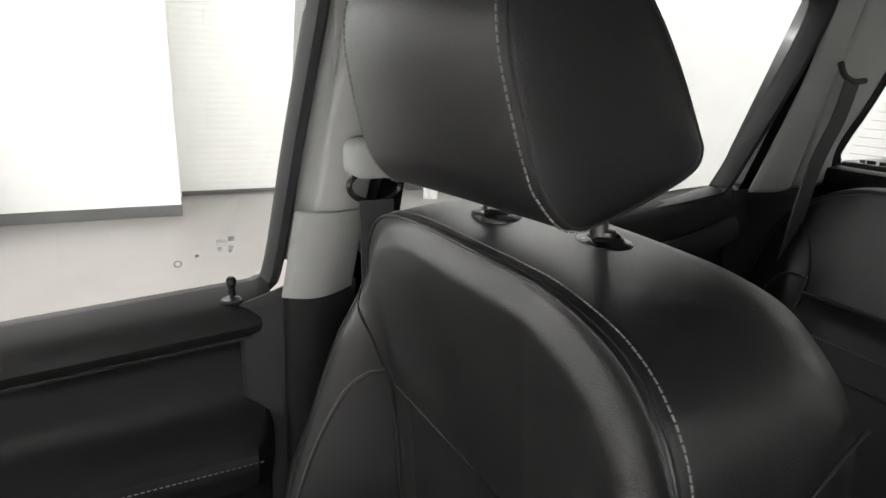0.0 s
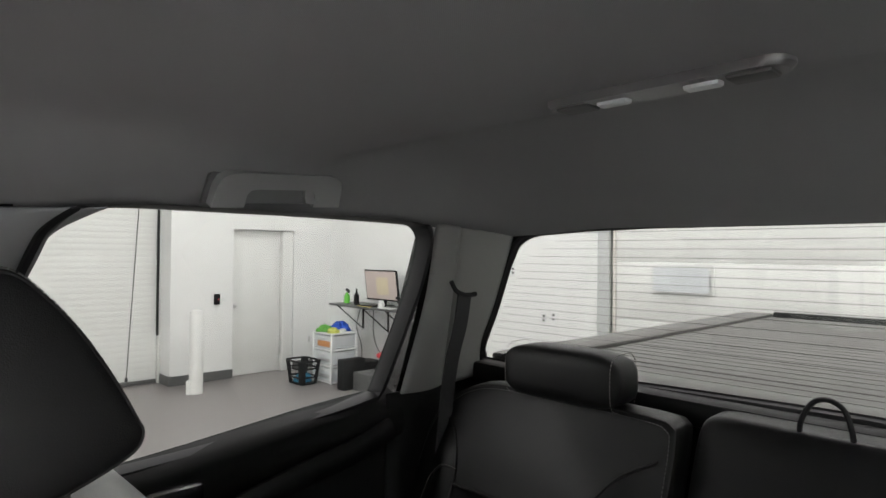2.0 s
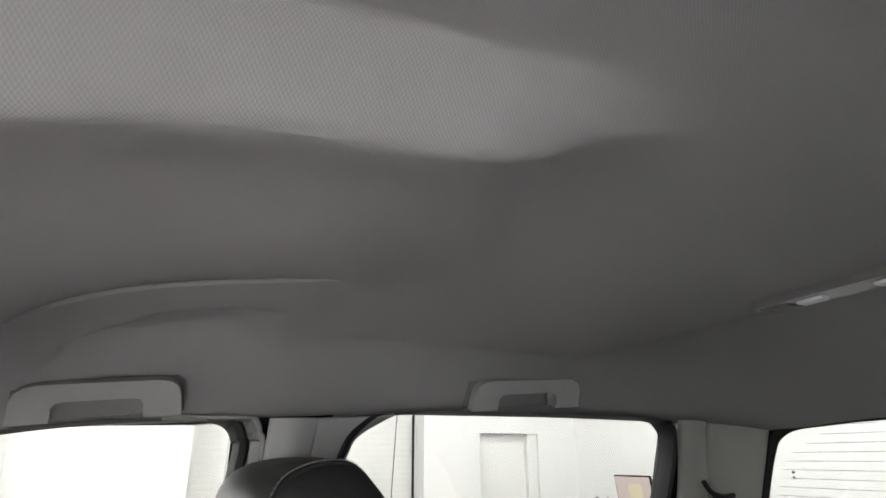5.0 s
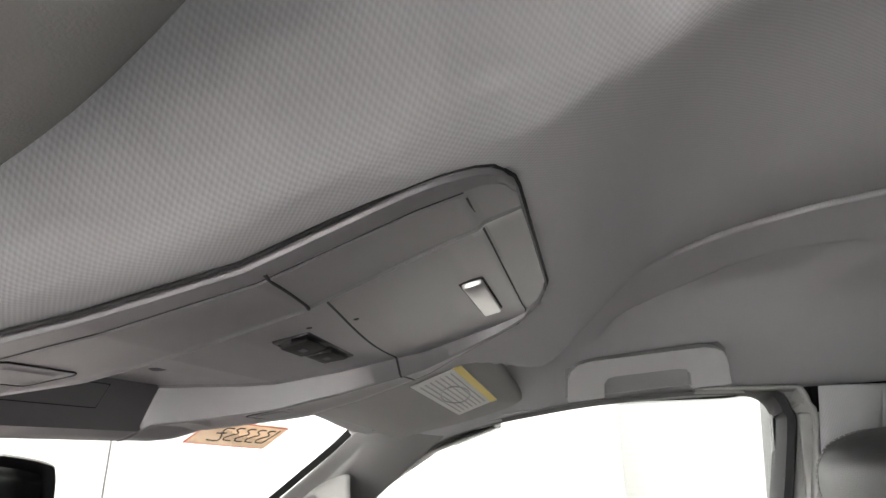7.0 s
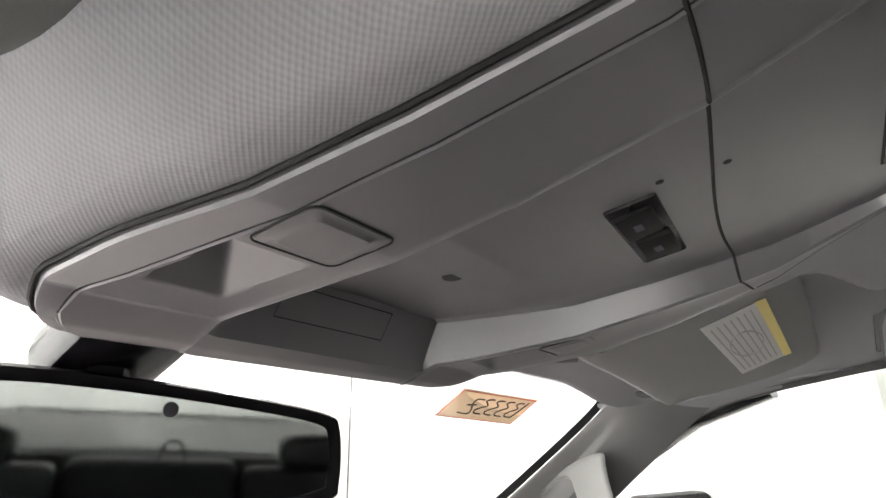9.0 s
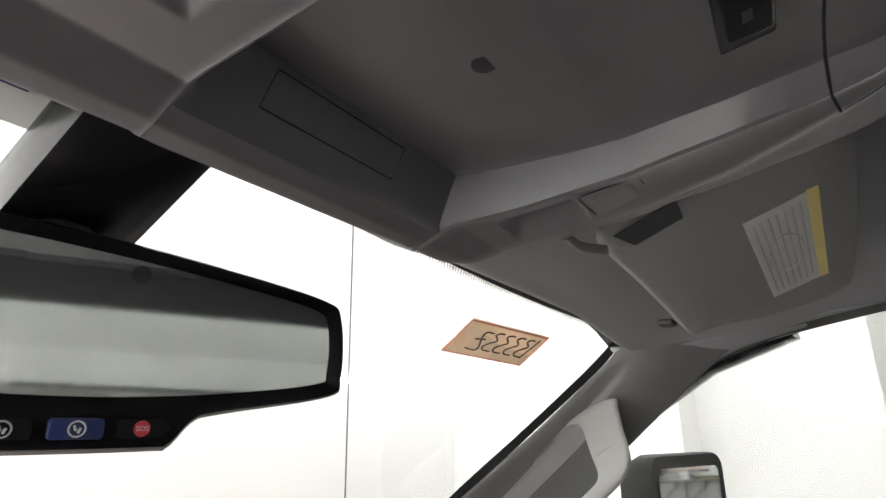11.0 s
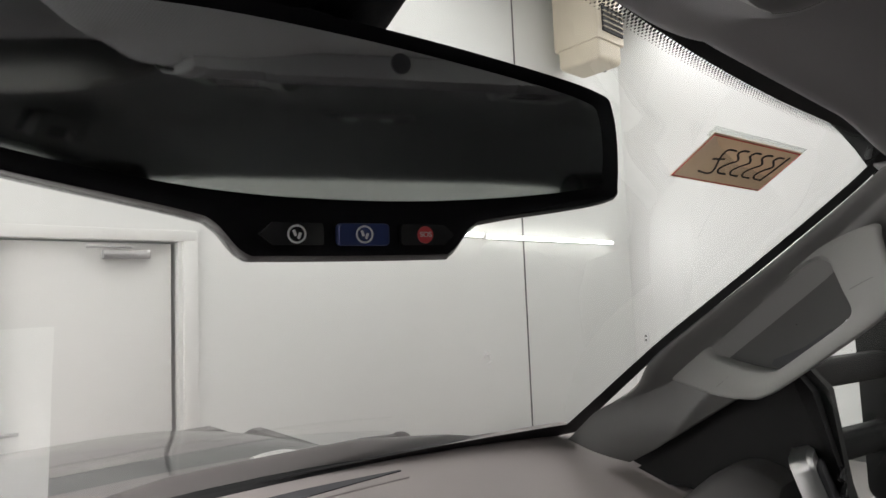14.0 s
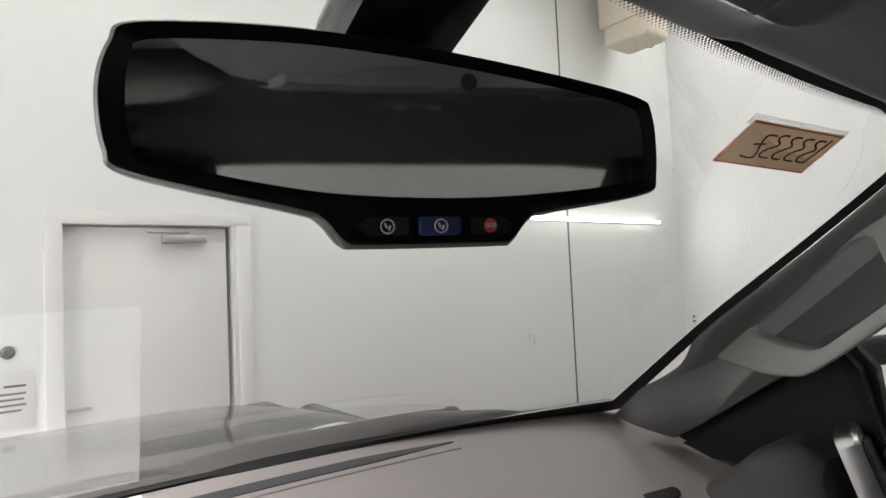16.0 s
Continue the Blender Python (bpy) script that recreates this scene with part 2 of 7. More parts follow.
def loft(rings, closed=True, cap=True, bm=None):
    bm = bm or bmesh.new()
    rows = [[bm.verts.new(p) for p in ring] for ring in rings]
    n = len(rows[0])
    for a, b in zip(rows, rows[1:]):
        for i in range(n if closed else n - 1):
            j = (i + 1) % n
            bm.faces.new((a[i], a[j], b[j], b[i]))
    if cap and closed:
        bm.faces.new(rows[0][::-1])
        bm.faces.new(rows[-1])
    return bm


def frames_along(pts, closed=False):
    pts = [V(p) for p in pts]
    n = len(pts)
    out = []
    normal = None
    for i, p in enumerate(pts):
        a = pts[(i - 1) % n] if closed or i else p
        b = pts[(i + 1) % n] if closed or i < n - 1 else p
        t = (b - a).normalized()
        if normal is None:
            ref = V((0, 0, 1)) if abs(t.z) < 0.9 else V((1, 0, 0))
            normal = (ref - t * ref.dot(t)).normalized()
        else:
            normal = (normal - t * normal.dot(t)).normalized()
        out.append((p, t, normal, t.cross(normal)))
    return out


def sweep(pts, section, closed=False, bm=None, scale=None):
    """section: (a, b) offsets along the carried normal and side."""
    rings = []
    fr = frames_along(pts, closed)
    for i, (p, t, u, w) in enumerate(fr):
        k = scale(i / max(1, len(fr) - 1)) if scale else 1
        rings.append([p + u * (a * k) + w * (b * k) for a, b in section])
    if closed:
        rings.append(rings[0])
    return loft(rings, True, not closed, bm)


def circle(r, n=10, r2=None):
    return [(r * math.cos(2 * math.pi * i / n), (r2 or r) * math.sin(2 * math.pi * i / n)) for i in range(n)]


def rod(a, b, r, n=14, r2=None, bm=None):
    a, b = V(a), V(b)
    t = (b - a).normalized()
    ref = V((0, 0, 1)) if abs(t.z) < 0.9 else V((1, 0, 0))
    u = (ref - t * ref.dot(t)).normalized()
    w = t.cross(u)
    rings = [[p + u * (rr * math.cos(2 * math.pi * i / n)) + w * (rr * math.sin(2 * math.pi * i / n)) for i in range(n)] for p, rr in ((a, r), (b, r2 if r2 is not None else r))]
    return loft(rings, bm=bm)


def lathe(c, axis, profile, n=28, bm=None):
    """profile: (distance along axis, radius)"""
    c, t = V(c), V(axis).normalized()
    ref = V((0, 0, 1)) if abs(t.z) < 0.9 else V((1, 0, 0))
    u = (ref - t * ref.dot(t)).normalized()
    w = t.cross(u)
    rings = [[c + t * h + u * (r * math.cos(2 * math.pi * i / n)) + w * (r * math.sin(2 * math.pi * i / n)) for i in range(n)] for h, r in profile]
    return loft(rings, bm=bm)


def grid(f, nu, nv, bm=None):
    bm = bm or bmesh.new()
    rows = [[bm.verts.new(f(i / nu, j / nv)) for i in range(nu + 1)] for j in range(nv + 1)]
    for a, b in zip(rows, rows[1:]):
        for i in range(nu):
            bm.faces.new((a[i], a[i + 1], b[i + 1], b[i]))
    return bm


def spline(pts, n, closed=False):
    """Points along a smooth curve through pts."""
    pts = [V(p) for p in pts]
    k = len(pts)
    spans = k if closed else k - 1
    out = []
    for i in range(n):
        u = i / (n if closed else n - 1) * spans
        s = min(int(u), spans - 1)
        u -= s
        if closed:
            a, b, c, d = (pts[(s + o) % k] for o in (-1, 0, 1, 2))
        else:
            b, c = pts[s], pts[s + 1]
            a = pts[s - 1] if s else b * 2 - c
            d = pts[s + 2] if s + 2 < k else c * 2 - b
        out.append(0.5 * (2 * b + (c - a) * u + (2 * a - 5 * b + 4 * c - d) * u * u + (3 * b - a - 3 * c + d) * u**3))
    return out


def rrect(w, h, r, n=6):
    out = []
    for cx, cy, a0 in ((w / 2 - r, h / 2 - r, 0), (-w / 2 + r, h / 2 - r, 90), (-w / 2 + r, -h / 2 + r, 180), (w / 2 - r, -h / 2 + r, 270)):
        for i in range(n + 1):
            a = radians(a0 + 90 * i / n)
            out.append((cx + r * math.cos(a), cy + r * math.sin(a)))
    return out


def plate(o, u, w, shape, depth, r=0.0, bm=None):
    """A flat piece of the outline shape (a, b) on the axes u, w at o, of that depth behind, with a small chamfer."""
    o, u, w = V(o), V(u).normalized(), V(w).normalized()
    d = u.cross(w)
    cx = sum(a for a, b in shape) / len(shape)
    cy = sum(b for a, b in shape) / len(shape)
    ext = max(max(abs(a - cx), abs(b - cy)) for a, b in shape)

    def ring(k, z):
        return [o + u * (cx + (a - cx) * k) + w * (cy + (b - cy) * k) + d * z for a, b in shape]

    k = 1 - r / ext if r else 1
    rings = [ring(k, 0), ring(1, -r), ring(1, -depth)] if r else [ring(1, 0), ring(1, -depth)]
    return loft(rings, bm=bm)


def ss(x, a, b):
    t = min(1, max(0, (x - a) / (b - a)))
    return t * t * (3 - 2 * t)


def lerp_table(x, table):
    if x <= table[0][0]:
        return table[0][1]
    for (a, va), (b, vb) in zip(table, table[1:]):
        if x <= b:
            t = (x - a) / (b - a)
            return va + (vb - va) * t
    return table[-1][1]


def curve_table(x, pts):
    """Smooth curve through the points of a table, with no steps between them."""
    if x <= pts[0][0]:
        return pts[0][1]
    if x >= pts[-1][0]:
        return pts[-1][1]
    n = len(pts)
    k = 0
    while pts[k + 1][0] < x:
        k += 1

    def slope(i):
        if i == 0 or i == n - 1:
            return 0.0
        (xa, ya), (xb, yb), (xc, yc) = pts[i - 1], pts[i], pts[i + 1]
        d0, d1 = (yb - ya) / (xb - xa), (yc - yb) / (xc - xb)
        return 0.0 if d0 * d1 <= 0 else 2 * d0 * d1 / (d0 + d1)
    (x0, y0), (x1, y1) = pts[k], pts[k + 1]
    h = x1 - x0
    s = (x - x0) / h
    m0, m1 = slope(k) * h, slope(k + 1) * h
    return y0 * (1 + 2 * s) * (1 - s) ** 2 + m0 * s * (1 - s) ** 2 + y1 * s * s * (3 - 2 * s) + m1 * s * s * (s - 1)


def smooth_table(x, table):
    if x <= table[0][0]:
        return table[0][1]
    for (a, va), (b, vb) in zip(table, table[1:]):
        if x <= b:
            return va + (vb - va) * ss(x, a, b)
    return table[-1][1]


def stitches(pts, pitch, r=0.0011, fill=0.62, bm=None):
    """Thread stitches as short capsules along a curve."""
    bm = bm or bmesh.new()
    pts = [V(p) for p in pts]
    walk_d, nxt = 0.0, 0.0
    for a, b in zip(pts, pts[1:]):
        seg = (b - a).length
        while nxt <= walk_d + seg and seg > 0:
            p = a.lerp(b, (nxt - walk_d) / seg)
            t = (b - a) / seg
            rod(p - t * pitch * fill / 2, p + t * pitch * fill / 2, r, 5, bm=bm)
            nxt += pitch
        walk_d += seg
    return bm


# ---------------------------------------------------------------- the garage
YF, YR, XL, ZC = 4.62, -5.4, -3.3, 5.0
XP, XD, XS = 6.45, 8.1, 8.5
XQ, YQ = 7.35, 1.95


def wall_piece(name, x0, x1, y0, y1, z0, z1, m=None, label=""):
    return solo(name, box(((x0 + x1) / 2, (y0 + y1) / 2, (z0 + z1) / 2), (x1 - x0, y1 - y0, z1 - z0)), m or M_WALL, label or "white painted garage wall", "wall", kind="structure", smooth=False)


solo("floor", box((2.6, -0.4, -0.1), (12.4, 11.0, 0.2)), M_FLOOR, "grey polished epoxy garage floor", "floor", kind="structure", smooth=False)
solo("ceiling", box((2.6, -0.4, ZC + 0.1), (12.4, 11.0, 0.2)), M_CEIL, "white garage ceiling high above the truck", "ceiling", kind="structure", smooth=False)
# front wall with a door opening
D0, D1, DH = 0.17, 1.16, 2.08
wall_piece("wall_front", XL - 0.2, D0, YF, YF + 0.2, 0, ZC, M_PANEL)
wall_piece("wall_front", D1, 4.488, YF, YF + 0.2, 0, ZC, M_PANEL)
wall_piece("wall_front", 4.50, XP + 0.2, YF, YF + 0.2, 0, ZC, M_PANEL)
wall_piece("wall_front", D0, D1, YF, YF + 0.2, DH, ZC, M_PANEL)
solo("trim", box((4.494, YF + 0.04, ZC / 2), (0.022, 0.084, ZC)), M_BASE, "dark joint between two wall panels", "trim", kind="structure", smooth=False)
wall_piece("wall_right", XP, XP + 0.2, YQ, YF, 0, ZC)
wall_piece("wall_right", XP + 0.2, XQ + 0.2, YQ, YQ + 0.2, 0, ZC)
wall_piece("wall_right", XQ, XQ + 0.2, 0.4, YQ, 0, ZC)
wall_piece("wall_right", XQ, XS + 0.2, 0.2, 0.4, 0, ZC)
wall_piece("wall_right", XD, XS + 0.2, -3.05, -2.87, 0, ZC)
SD0, SD1, SDH = -3.74, -4.72, 2.14
wall_piece("wall_right", XD, XD + 0.2, SD0, -3.05, 0, ZC)
wall_piece("wall_right", XD, XD + 0.2, YR, SD1, 0, ZC)
wall_piece("wall_right", XD, XD + 0.2, SD1, SD0, SDH, ZC)
wall_piece("wall_right", XS, XS + 0.2, -2.87, 0.2, 3.6, ZC)
# opening for the added window
LW0, LW1, LWB, LWT = 0.9, 4.5, 0.95, 1.85
wall_piece("wall_left", XL - 0.2, XL, YR, LW0, 0, ZC)
wall_piece("wall_left", XL - 0.2, XL, LW1, YF, 0, ZC)
wall_piece("wall_left", XL - 0.2, XL, LW0, LW1, 0, LWB)
wall_piece("wall_left", XL - 0.2, XL, LW0, LW1, LWT, ZC)
GD0, GD1, GDH = -3.1, 3.02, 3.5
wall_piece("wall_rear", GD1 + 0.1, XS + 0.2, YR - 0.2, YR, 0, ZC)
wall_piece("wall_rear", XL - 0.2, GD0, YR - 0.2, YR, 0, ZC)
wall_piece("wall_rear", GD0, GD1 + 0.1, YR - 0.2, YR, GDH, ZC)


def baseboard(x0, y0, x1, y1):
    solo("baseboard", box(((x0 + x1) / 2, (y0 + y1) / 2, 0.065), (abs(x1 - x0) + 0.012, abs(y1 - y0) + 0.012, 0.13), 0.003, 1), M_BASE, "dark grey vinyl baseboard along the wall", "baseboard", kind="structure")


baseboard(XP - 0.006, YQ, XP - 0.006, YF)
baseboard(XQ - 0.006, 0.2, XQ - 0.006, YQ)
baseboard(XD - 0.006, SD0 + 0.0, XD - 0.006, -2.87)
baseboard(XD, -2.864, XS, -2.864)
baseboard(XD - 0.006, YR, XD - 0.006, SD1)
baseboard(GD1 + 0.12, YR + 0.006, XD, YR + 0.006)
baseboard(D1 + 0.1, YF - 0.006, XP, YF - 0.006)


def roller_door():
    t = thing("roller_door", (XS, -1.3, 0), "white corrugated roll-up door closed to the floor", "door", kind="structure")
    n, z0, h = 44, 0.05, 0.08
    prof = [(0, 0), (-0.0012, 0.010), (-0.002, 0.035), (-0.0012, 0.064), (0, 0.074), (0.0, 0.0795), (0.02, 0.0795), (0.02, 0)]
    me = None
    for i in range(n):
        if me is None:
            bm = loft([[V((XS + a, y, z0 + b)) for a, b in prof] for y in (-2.84, 0.17)])
            ob = part("slat", bm, M_DOORW, t)
            me = ob.data
        else:
            ob = new("slat", me)
            ob.parent = t
            ob.matrix_parent_inverse = Matrix.Translation(-t.location)
            ob.location = (0, 0, i * h)
    part("bottom_bar", box((XS - 0.002, -1.335, 0.028), (0.05, 3.0, 0.055), 0.006), M_BASE, t)
    for y in (-2.85, 0.18):
        part("guide_rail", box((XS - 0.03, y, 1.8), (0.06, 0.04, 3.6), 0.004), M_DOORW, t)
    part("edge_seal", box((XS - 0.045, -2.83, 2.1), (0.05, 0.022, 2.9), 0.004), M_RUBBER, t, "black rubber strip beside the roll-up door")
    part("pull_cord", rod((XS - 0.08, -2.62, 3.4), (XS - 0.06, -2.44, 0.1), 0.006, 6), M_INK, t)
    part("cord_weight", lathe((XS - 0.06, -2.44, 0.07), (0, 0, 1), [(0, 0.01), (0.01, 0.02), (0.04, 0.02), (0.06, 0.008)], 12), M_INK, t)


roller_door()


def side_door():
    t = thing("door_1", (XD, -4.2, 0), "white painted steel side door set in a deep white reveal", "door", kind="structure")
    part("door_leaf", box((XD + 0.12, (SD0 - 4.54) / 2, SDH / 2), (0.045, 0.80, SDH - 0.01), 0.004), M_DOORW, t)
    part("frame", box((XD + 0.10, -4.63, SDH / 2), (0.16, 0.17, SDH), 0.004), M_DOORW, t)
    for z in (0.3, 1.05, 1.85):
        part("hinge", rod((XD + 0.09, -4.535, z - 0.055), (XD + 0.09, -4.535, z + 0.055), 0.012, 10), M_STEEL, t)
    part("door_knob", lathe((XD + 0.10, -3.80, 1.02), (-1, 0, 0), [(0, 0.03), (0.006, 0.03), (0.008, 0.012), (0.03, 0.012), (0.035, 0.024), (0.055, 0.024), (0.06, 0.01)], 16), M_STEEL, t)


side_door()


def front_door():
    t = thing("door_2", (0.66, YF, 0), "white painted metal door with a hydraulic closer in a white frame", "door", kind="structure")
    part("door_leaf", box(((D0 + D1) / 2, YF + 0.07, DH / 2), (D1 - D0 - 0.06, 0.045, DH - 0.03), 0.004), M_DOORW, t)
    fw = 0.06
    for x in (D0 - fw / 2 + 0.02, D1 + fw / 2 + 0.04):
        part("jamb", box((x, YF + 0.03, (DH + 0.06) / 2), (fw + 0.03, 0.11, DH + 0.05), 0.006), M_DOORW, t)
    part("head_jamb", box(((D0 + D1) / 2 + 0.03, YF + 0.03, DH + 0.03), (D1 - D0 + 0.16, 0.112, 0.07), 0.006), M_DOORW, t)
    c = part("door_closer", box((0.86, YF + 0.005, 1.99), (0.26, 0.06, 0.055), 0.008), M_STEEL, t, "silver hydraulic door closer")
    part("arm", box((0.76, YF - 0.03, 2.03), (0.24, 0.02, 0.014), 0.003, turn=None), M_STEEL, c)
    part("lever_handle", box((0.28, YF + 0.03, 1.02), (0.12, 0.02, 0.02), 0.006), M_STEEL, t)
    part("kick_seam", box(((D0 + D1) / 2, YF + 0.046, 0.03), (0.9, 0.006, 0.03)), M_BASE, t)


front_door()


def garage_door():
    t = thing("garage_door", (0, YR, 0), "white insulated sectional garage door behind the truck", "door", kind="structure")
    n = 6
    h = GDH / n
    for i in range(n):
        z = i * h
        part("door_section", box(((GD0 + GD1) / 2, YR - 0.06, z + h / 2), (GD1 - GD0, 0.05, h - 0.002), 0.003, 2), M_DOORW, t)
    for x in (2.29, -2.0):
        w = part("window", plate((x, YR - 0.026, 1.585), (1, 0, 0), (0, 0, 1), rrect(0.60, 0.29, 0.03), -0.03, 0), M_DOORW, t, "small window in a white frame")
        part("pane", plate((x, YR + 0.006, 1.585), (1, 0, 0), (0, 0, 1), rrect(0.54, 0.23, 0.02), -0.004), M_CLEAR, w)
    part("track", box((GD1 + 0.06, YR + 0.03, 1.75), (0.13, 0.05, 3.5), 0.005), M_TRACK, t, "pale grey vertical door track")
    part("seal", box((GD1 - 0.03, YR - 0.02, 1.75), (0.03, 0.03, 3.5), 0.004), M_BEIGE, t)


garage_door()


# made-up window, added to light the cab from the left
def left_fill_window():
    t = thing("window_1", (XL, 2.7, LWB), "added glowing window in the left garage wall, lights the cab", "window", kind="structure")
    cy, cz, w, h = (LW0 + LW1) / 2, (LWB + LWT) / 2, LW1 - LW0, LWT - LWB
    pane = part("pane", box((XL - 0.12, cy, cz), (0.008, w, h)), M_FROST, t, "glowing pane added to light the cab", smooth=False)
    for z in (LWB + 0.02, LWT - 0.02):
        part("window_frame", box((XL - 0.1, cy, z), (0.05, w, 0.04), 0.004), M_DOORW, t)
    for i in range(5):
        part("mullion", box((XL - 0.1, LW0 + 0.02 + (w - 0.04) * i / 4, cz), (0.05, 0.04, h - 0.08), 0.004), M_DOORW, t)


left_fill_window()


def tube_light(x0, x1, y, z):
    t = thing("tube_light", ((x0 + x1) / 2, y, z), "lit horizontal fluorescent tube on the white wall", "lamp")
    part("tube", rod((x0, y - 0.05, z), (x1, y - 0.05, z), 0.019, 16), M_TUBE, t)
    part("batten", box(((x0 + x1) / 2, y - 0.015, z), (x1 - x0, 0.028, 0.04), 0.004), M_DOORW, t)
    for x in (x0 - 0.012, x1 + 0.012):
        part("end_cap", rod((x - 0.012, y - 0.05, z), (x + 0.012, y - 0.05, z), 0.021, 14), M_WHITEMARK, t)


tube_light(1.75, 3.86, YF, 2.21)
tube_light(3.90, 6.0, YF, 2.2)


def ceiling_fixture(x, y):
    t = thing("ceiling_light", (x, y, ZC), "long white strip light under the ceiling", "lamp", group="ceiling lights")
    part("housing", box((x, y, ZC - 0.046), (0.16, 3.3, 0.09), 0.01), M_DOORW, t)
    for s in (-0.04, 0.04):
        part("tube", rod((x + s, y - 1.6, ZC - 0.108), (x + s, y + 1.6, ZC - 0.108), 0.018, 12), M_LED, t)


# fixture positions assumed, matching the ceiling lamps
for lx in (-2.2, 0.4, 3.2, 6.0):
    for ly in (-3.2, 2.4):
        ceiling_fixture(lx, ly)


def heater():
    t = thing("unit_heater", (4.97, 4.2, 4.0), "cream metal unit heater hung high near the wall", "heater")
    part("casing", box((5.215, 4.2, 4.53), (0.48, 0.55, 0.70), 0.02), M_CREAM, t)
    part("base_pan", box((5.22, 4.2, 4.11), (0.44, 0.5, 0.26), 0.05, 3), M_CREAM, t)
    part("grille_back", box((5.23, 3.916, 4.40), (0.36, 0.02, 0.28)), M_INK, t)
    for i in range(5):
        part("louver", box((5.23, 3.905, 4.30 + i * 0.055), (0.36, 0.04, 0.010), 0.002, 1, rot(25)), M_CREAM, t)
    part("gas_pipe", sweep(spline([(5.40, 4.2, 4.06), (5.47, 4.2, 4.02), (5.515, 4.2, 4.08), (5.52, 4.2, 4.4), (5.52, 4.2, 4.99)], 20), circle(0.02, 8)), M_BASE, t)
    for x in (5.05, 5.38):
        part("hanger_rod", rod((x, 4.2, 4.86), (x, 4.2, 5.0), 0.008), M_STEEL, t)


heater()


def wall_hook(x, z):
    t = thing("wall_hook", (x, YF, z), "small white hook on the wall panel", "hook")
    part("back_plate", lathe((x, YF, z), (0, -1, 0), [(0, 0.035), (0.012, 0.035), (0.016, 0.03)], 20), M_WHITEMARK, t)
    part("prong", sweep(spline([(x, YF - 0.014, z), (x, YF - 0.05, z - 0.01), (x, YF - 0.055, z - 0.06), (x, YF - 0.03, z - 0.075)], 12), circle(0.009, 8)), M_WHITEMARK, t)


wall_hook(3.89, 1.11)


def outlet(x, y, z, n):
    n = V(n)
    u = V((0, 0, 1)).cross(n)
    t = thing("wall_outlet", (x, y, z), "white electrical outlet on the wall", "outlet", group="wall outlets")
    part("cover", plate(V((x, y, z)) + n * 0.008, u, (0, 0, 1), rrect(0.075, 0.12, 0.01), 0.008, 0.002), M_WHITEMARK, t)
    for dz in (-0.025, 0.025):
        part("socket", plate(V((x, y, z + dz)) + n * 0.0095, u, (0, 0, 1), rrect(0.03, 0.026, 0.01), 0.002), M_BASE, t)


outlet(XP, 4.47, 1.07, (-1, 0, 0))
outlet(XD, -5.0, 0.45, (-1, 0, 0))
outlet(3.85, YR, 1.1, (0, 1, 0))
outlet(3.72, YR, 1.12, (0, 1, 0))
outlet(4.3, YR, 1.62, (0, 1, 0))


def wall_notice():
    t = thing("wall_notice", (-0.03, YF, 1.3), "white notice with dark lines and a black button beside the door", "notice")
    part("sheet", plate((-0.05, YF - 0.004, 1.13), (1, 0, 0), (0, 0, 1), rrect(0.24, 0.3, 0.01), -0.004), M_PAPER, t)
    for i, (w, z) in enumerate(((0.1, 1.2), (0.16, 1.16), (0.14, 1.13), (0.16, 1.1), (0.12, 1.07))):
        part("text_bar", box((-0.02 if i == 0 else -0.05, YF - 0.0085, z), (w, 0.001, 0.012)), M_INK if i == 0 else M_BASE, t)
    part("button", lathe((-0.05, YF, 1.38), (0, -1, 0), [(0, 0.035), (0.015, 0.035), (0.03, 0.02)], 16), M_INK, t)


wall_notice()


def keypad():
    t = thing("access_keypad", (XD, -3.55, 1.12), "black access keypad beside the side door", "keypad")
    part("case", box((XD - 0.015, -3.50, 1.14), (0.03, 0.085, 0.15), 0.006), M_GLOSSBLK, t)
    part("indicator", box((XD - 0.031, -3.52, 1.14), (0.003, 0.010, 0.02)), M_RED, t)
    part("plate", box((XD - 0.006, -3.60, 1.14), (0.012, 0.06, 0.05), 0.003), M_WHITEMARK, t)


keypad()


def bollard(x, y):
    t = thing("bollard", (x, y, 0), "white painted steel bollard on the floor", "bollard")
    part("post", lathe((x, y, 0), (0, 0, 1), [(0, 0.085), (1.02, 0.085), (1.05, 0.075), (1.065, 0.04)], 28), M_DOORW, t)
    part("foot_plate", box((x - 0.02, y + 0.1, 0.09), (0.02, 0.06, 0.18), 0.004), M_DOORW, t)


bollard(7.5, -2.98)


def wall_shelf():
    y1, z = YR + 0.5, 1.05
    t = thing("wall_shelf", (6.3, YR, z), "dark narrow wall shelf on black triangle brackets", "shelf")
    part("board", box((6.45, YR + 0.25, z), (1.9, 0.5, 0.03), 0.003), M_BASE, t)
    for x in (5.6, 6.1, 6.6, 7.2):
        b = part("bracket", box((x, YR + 0.012, z - 0.2), (0.02, 0.02, 0.37), 0.003), M_RUBBER, t)
        part("brace", rod((x, YR + 0.46, z - 0.025), (x, YR + 0.02, z - 0.37), 0.008, 6), M_RUBBER, b)
        part("arm", box((x, YR + 0.24, z - 0.024), (0.02, 0.47, 0.018), 0.003), M_RUBBER, b)


wall_shelf()


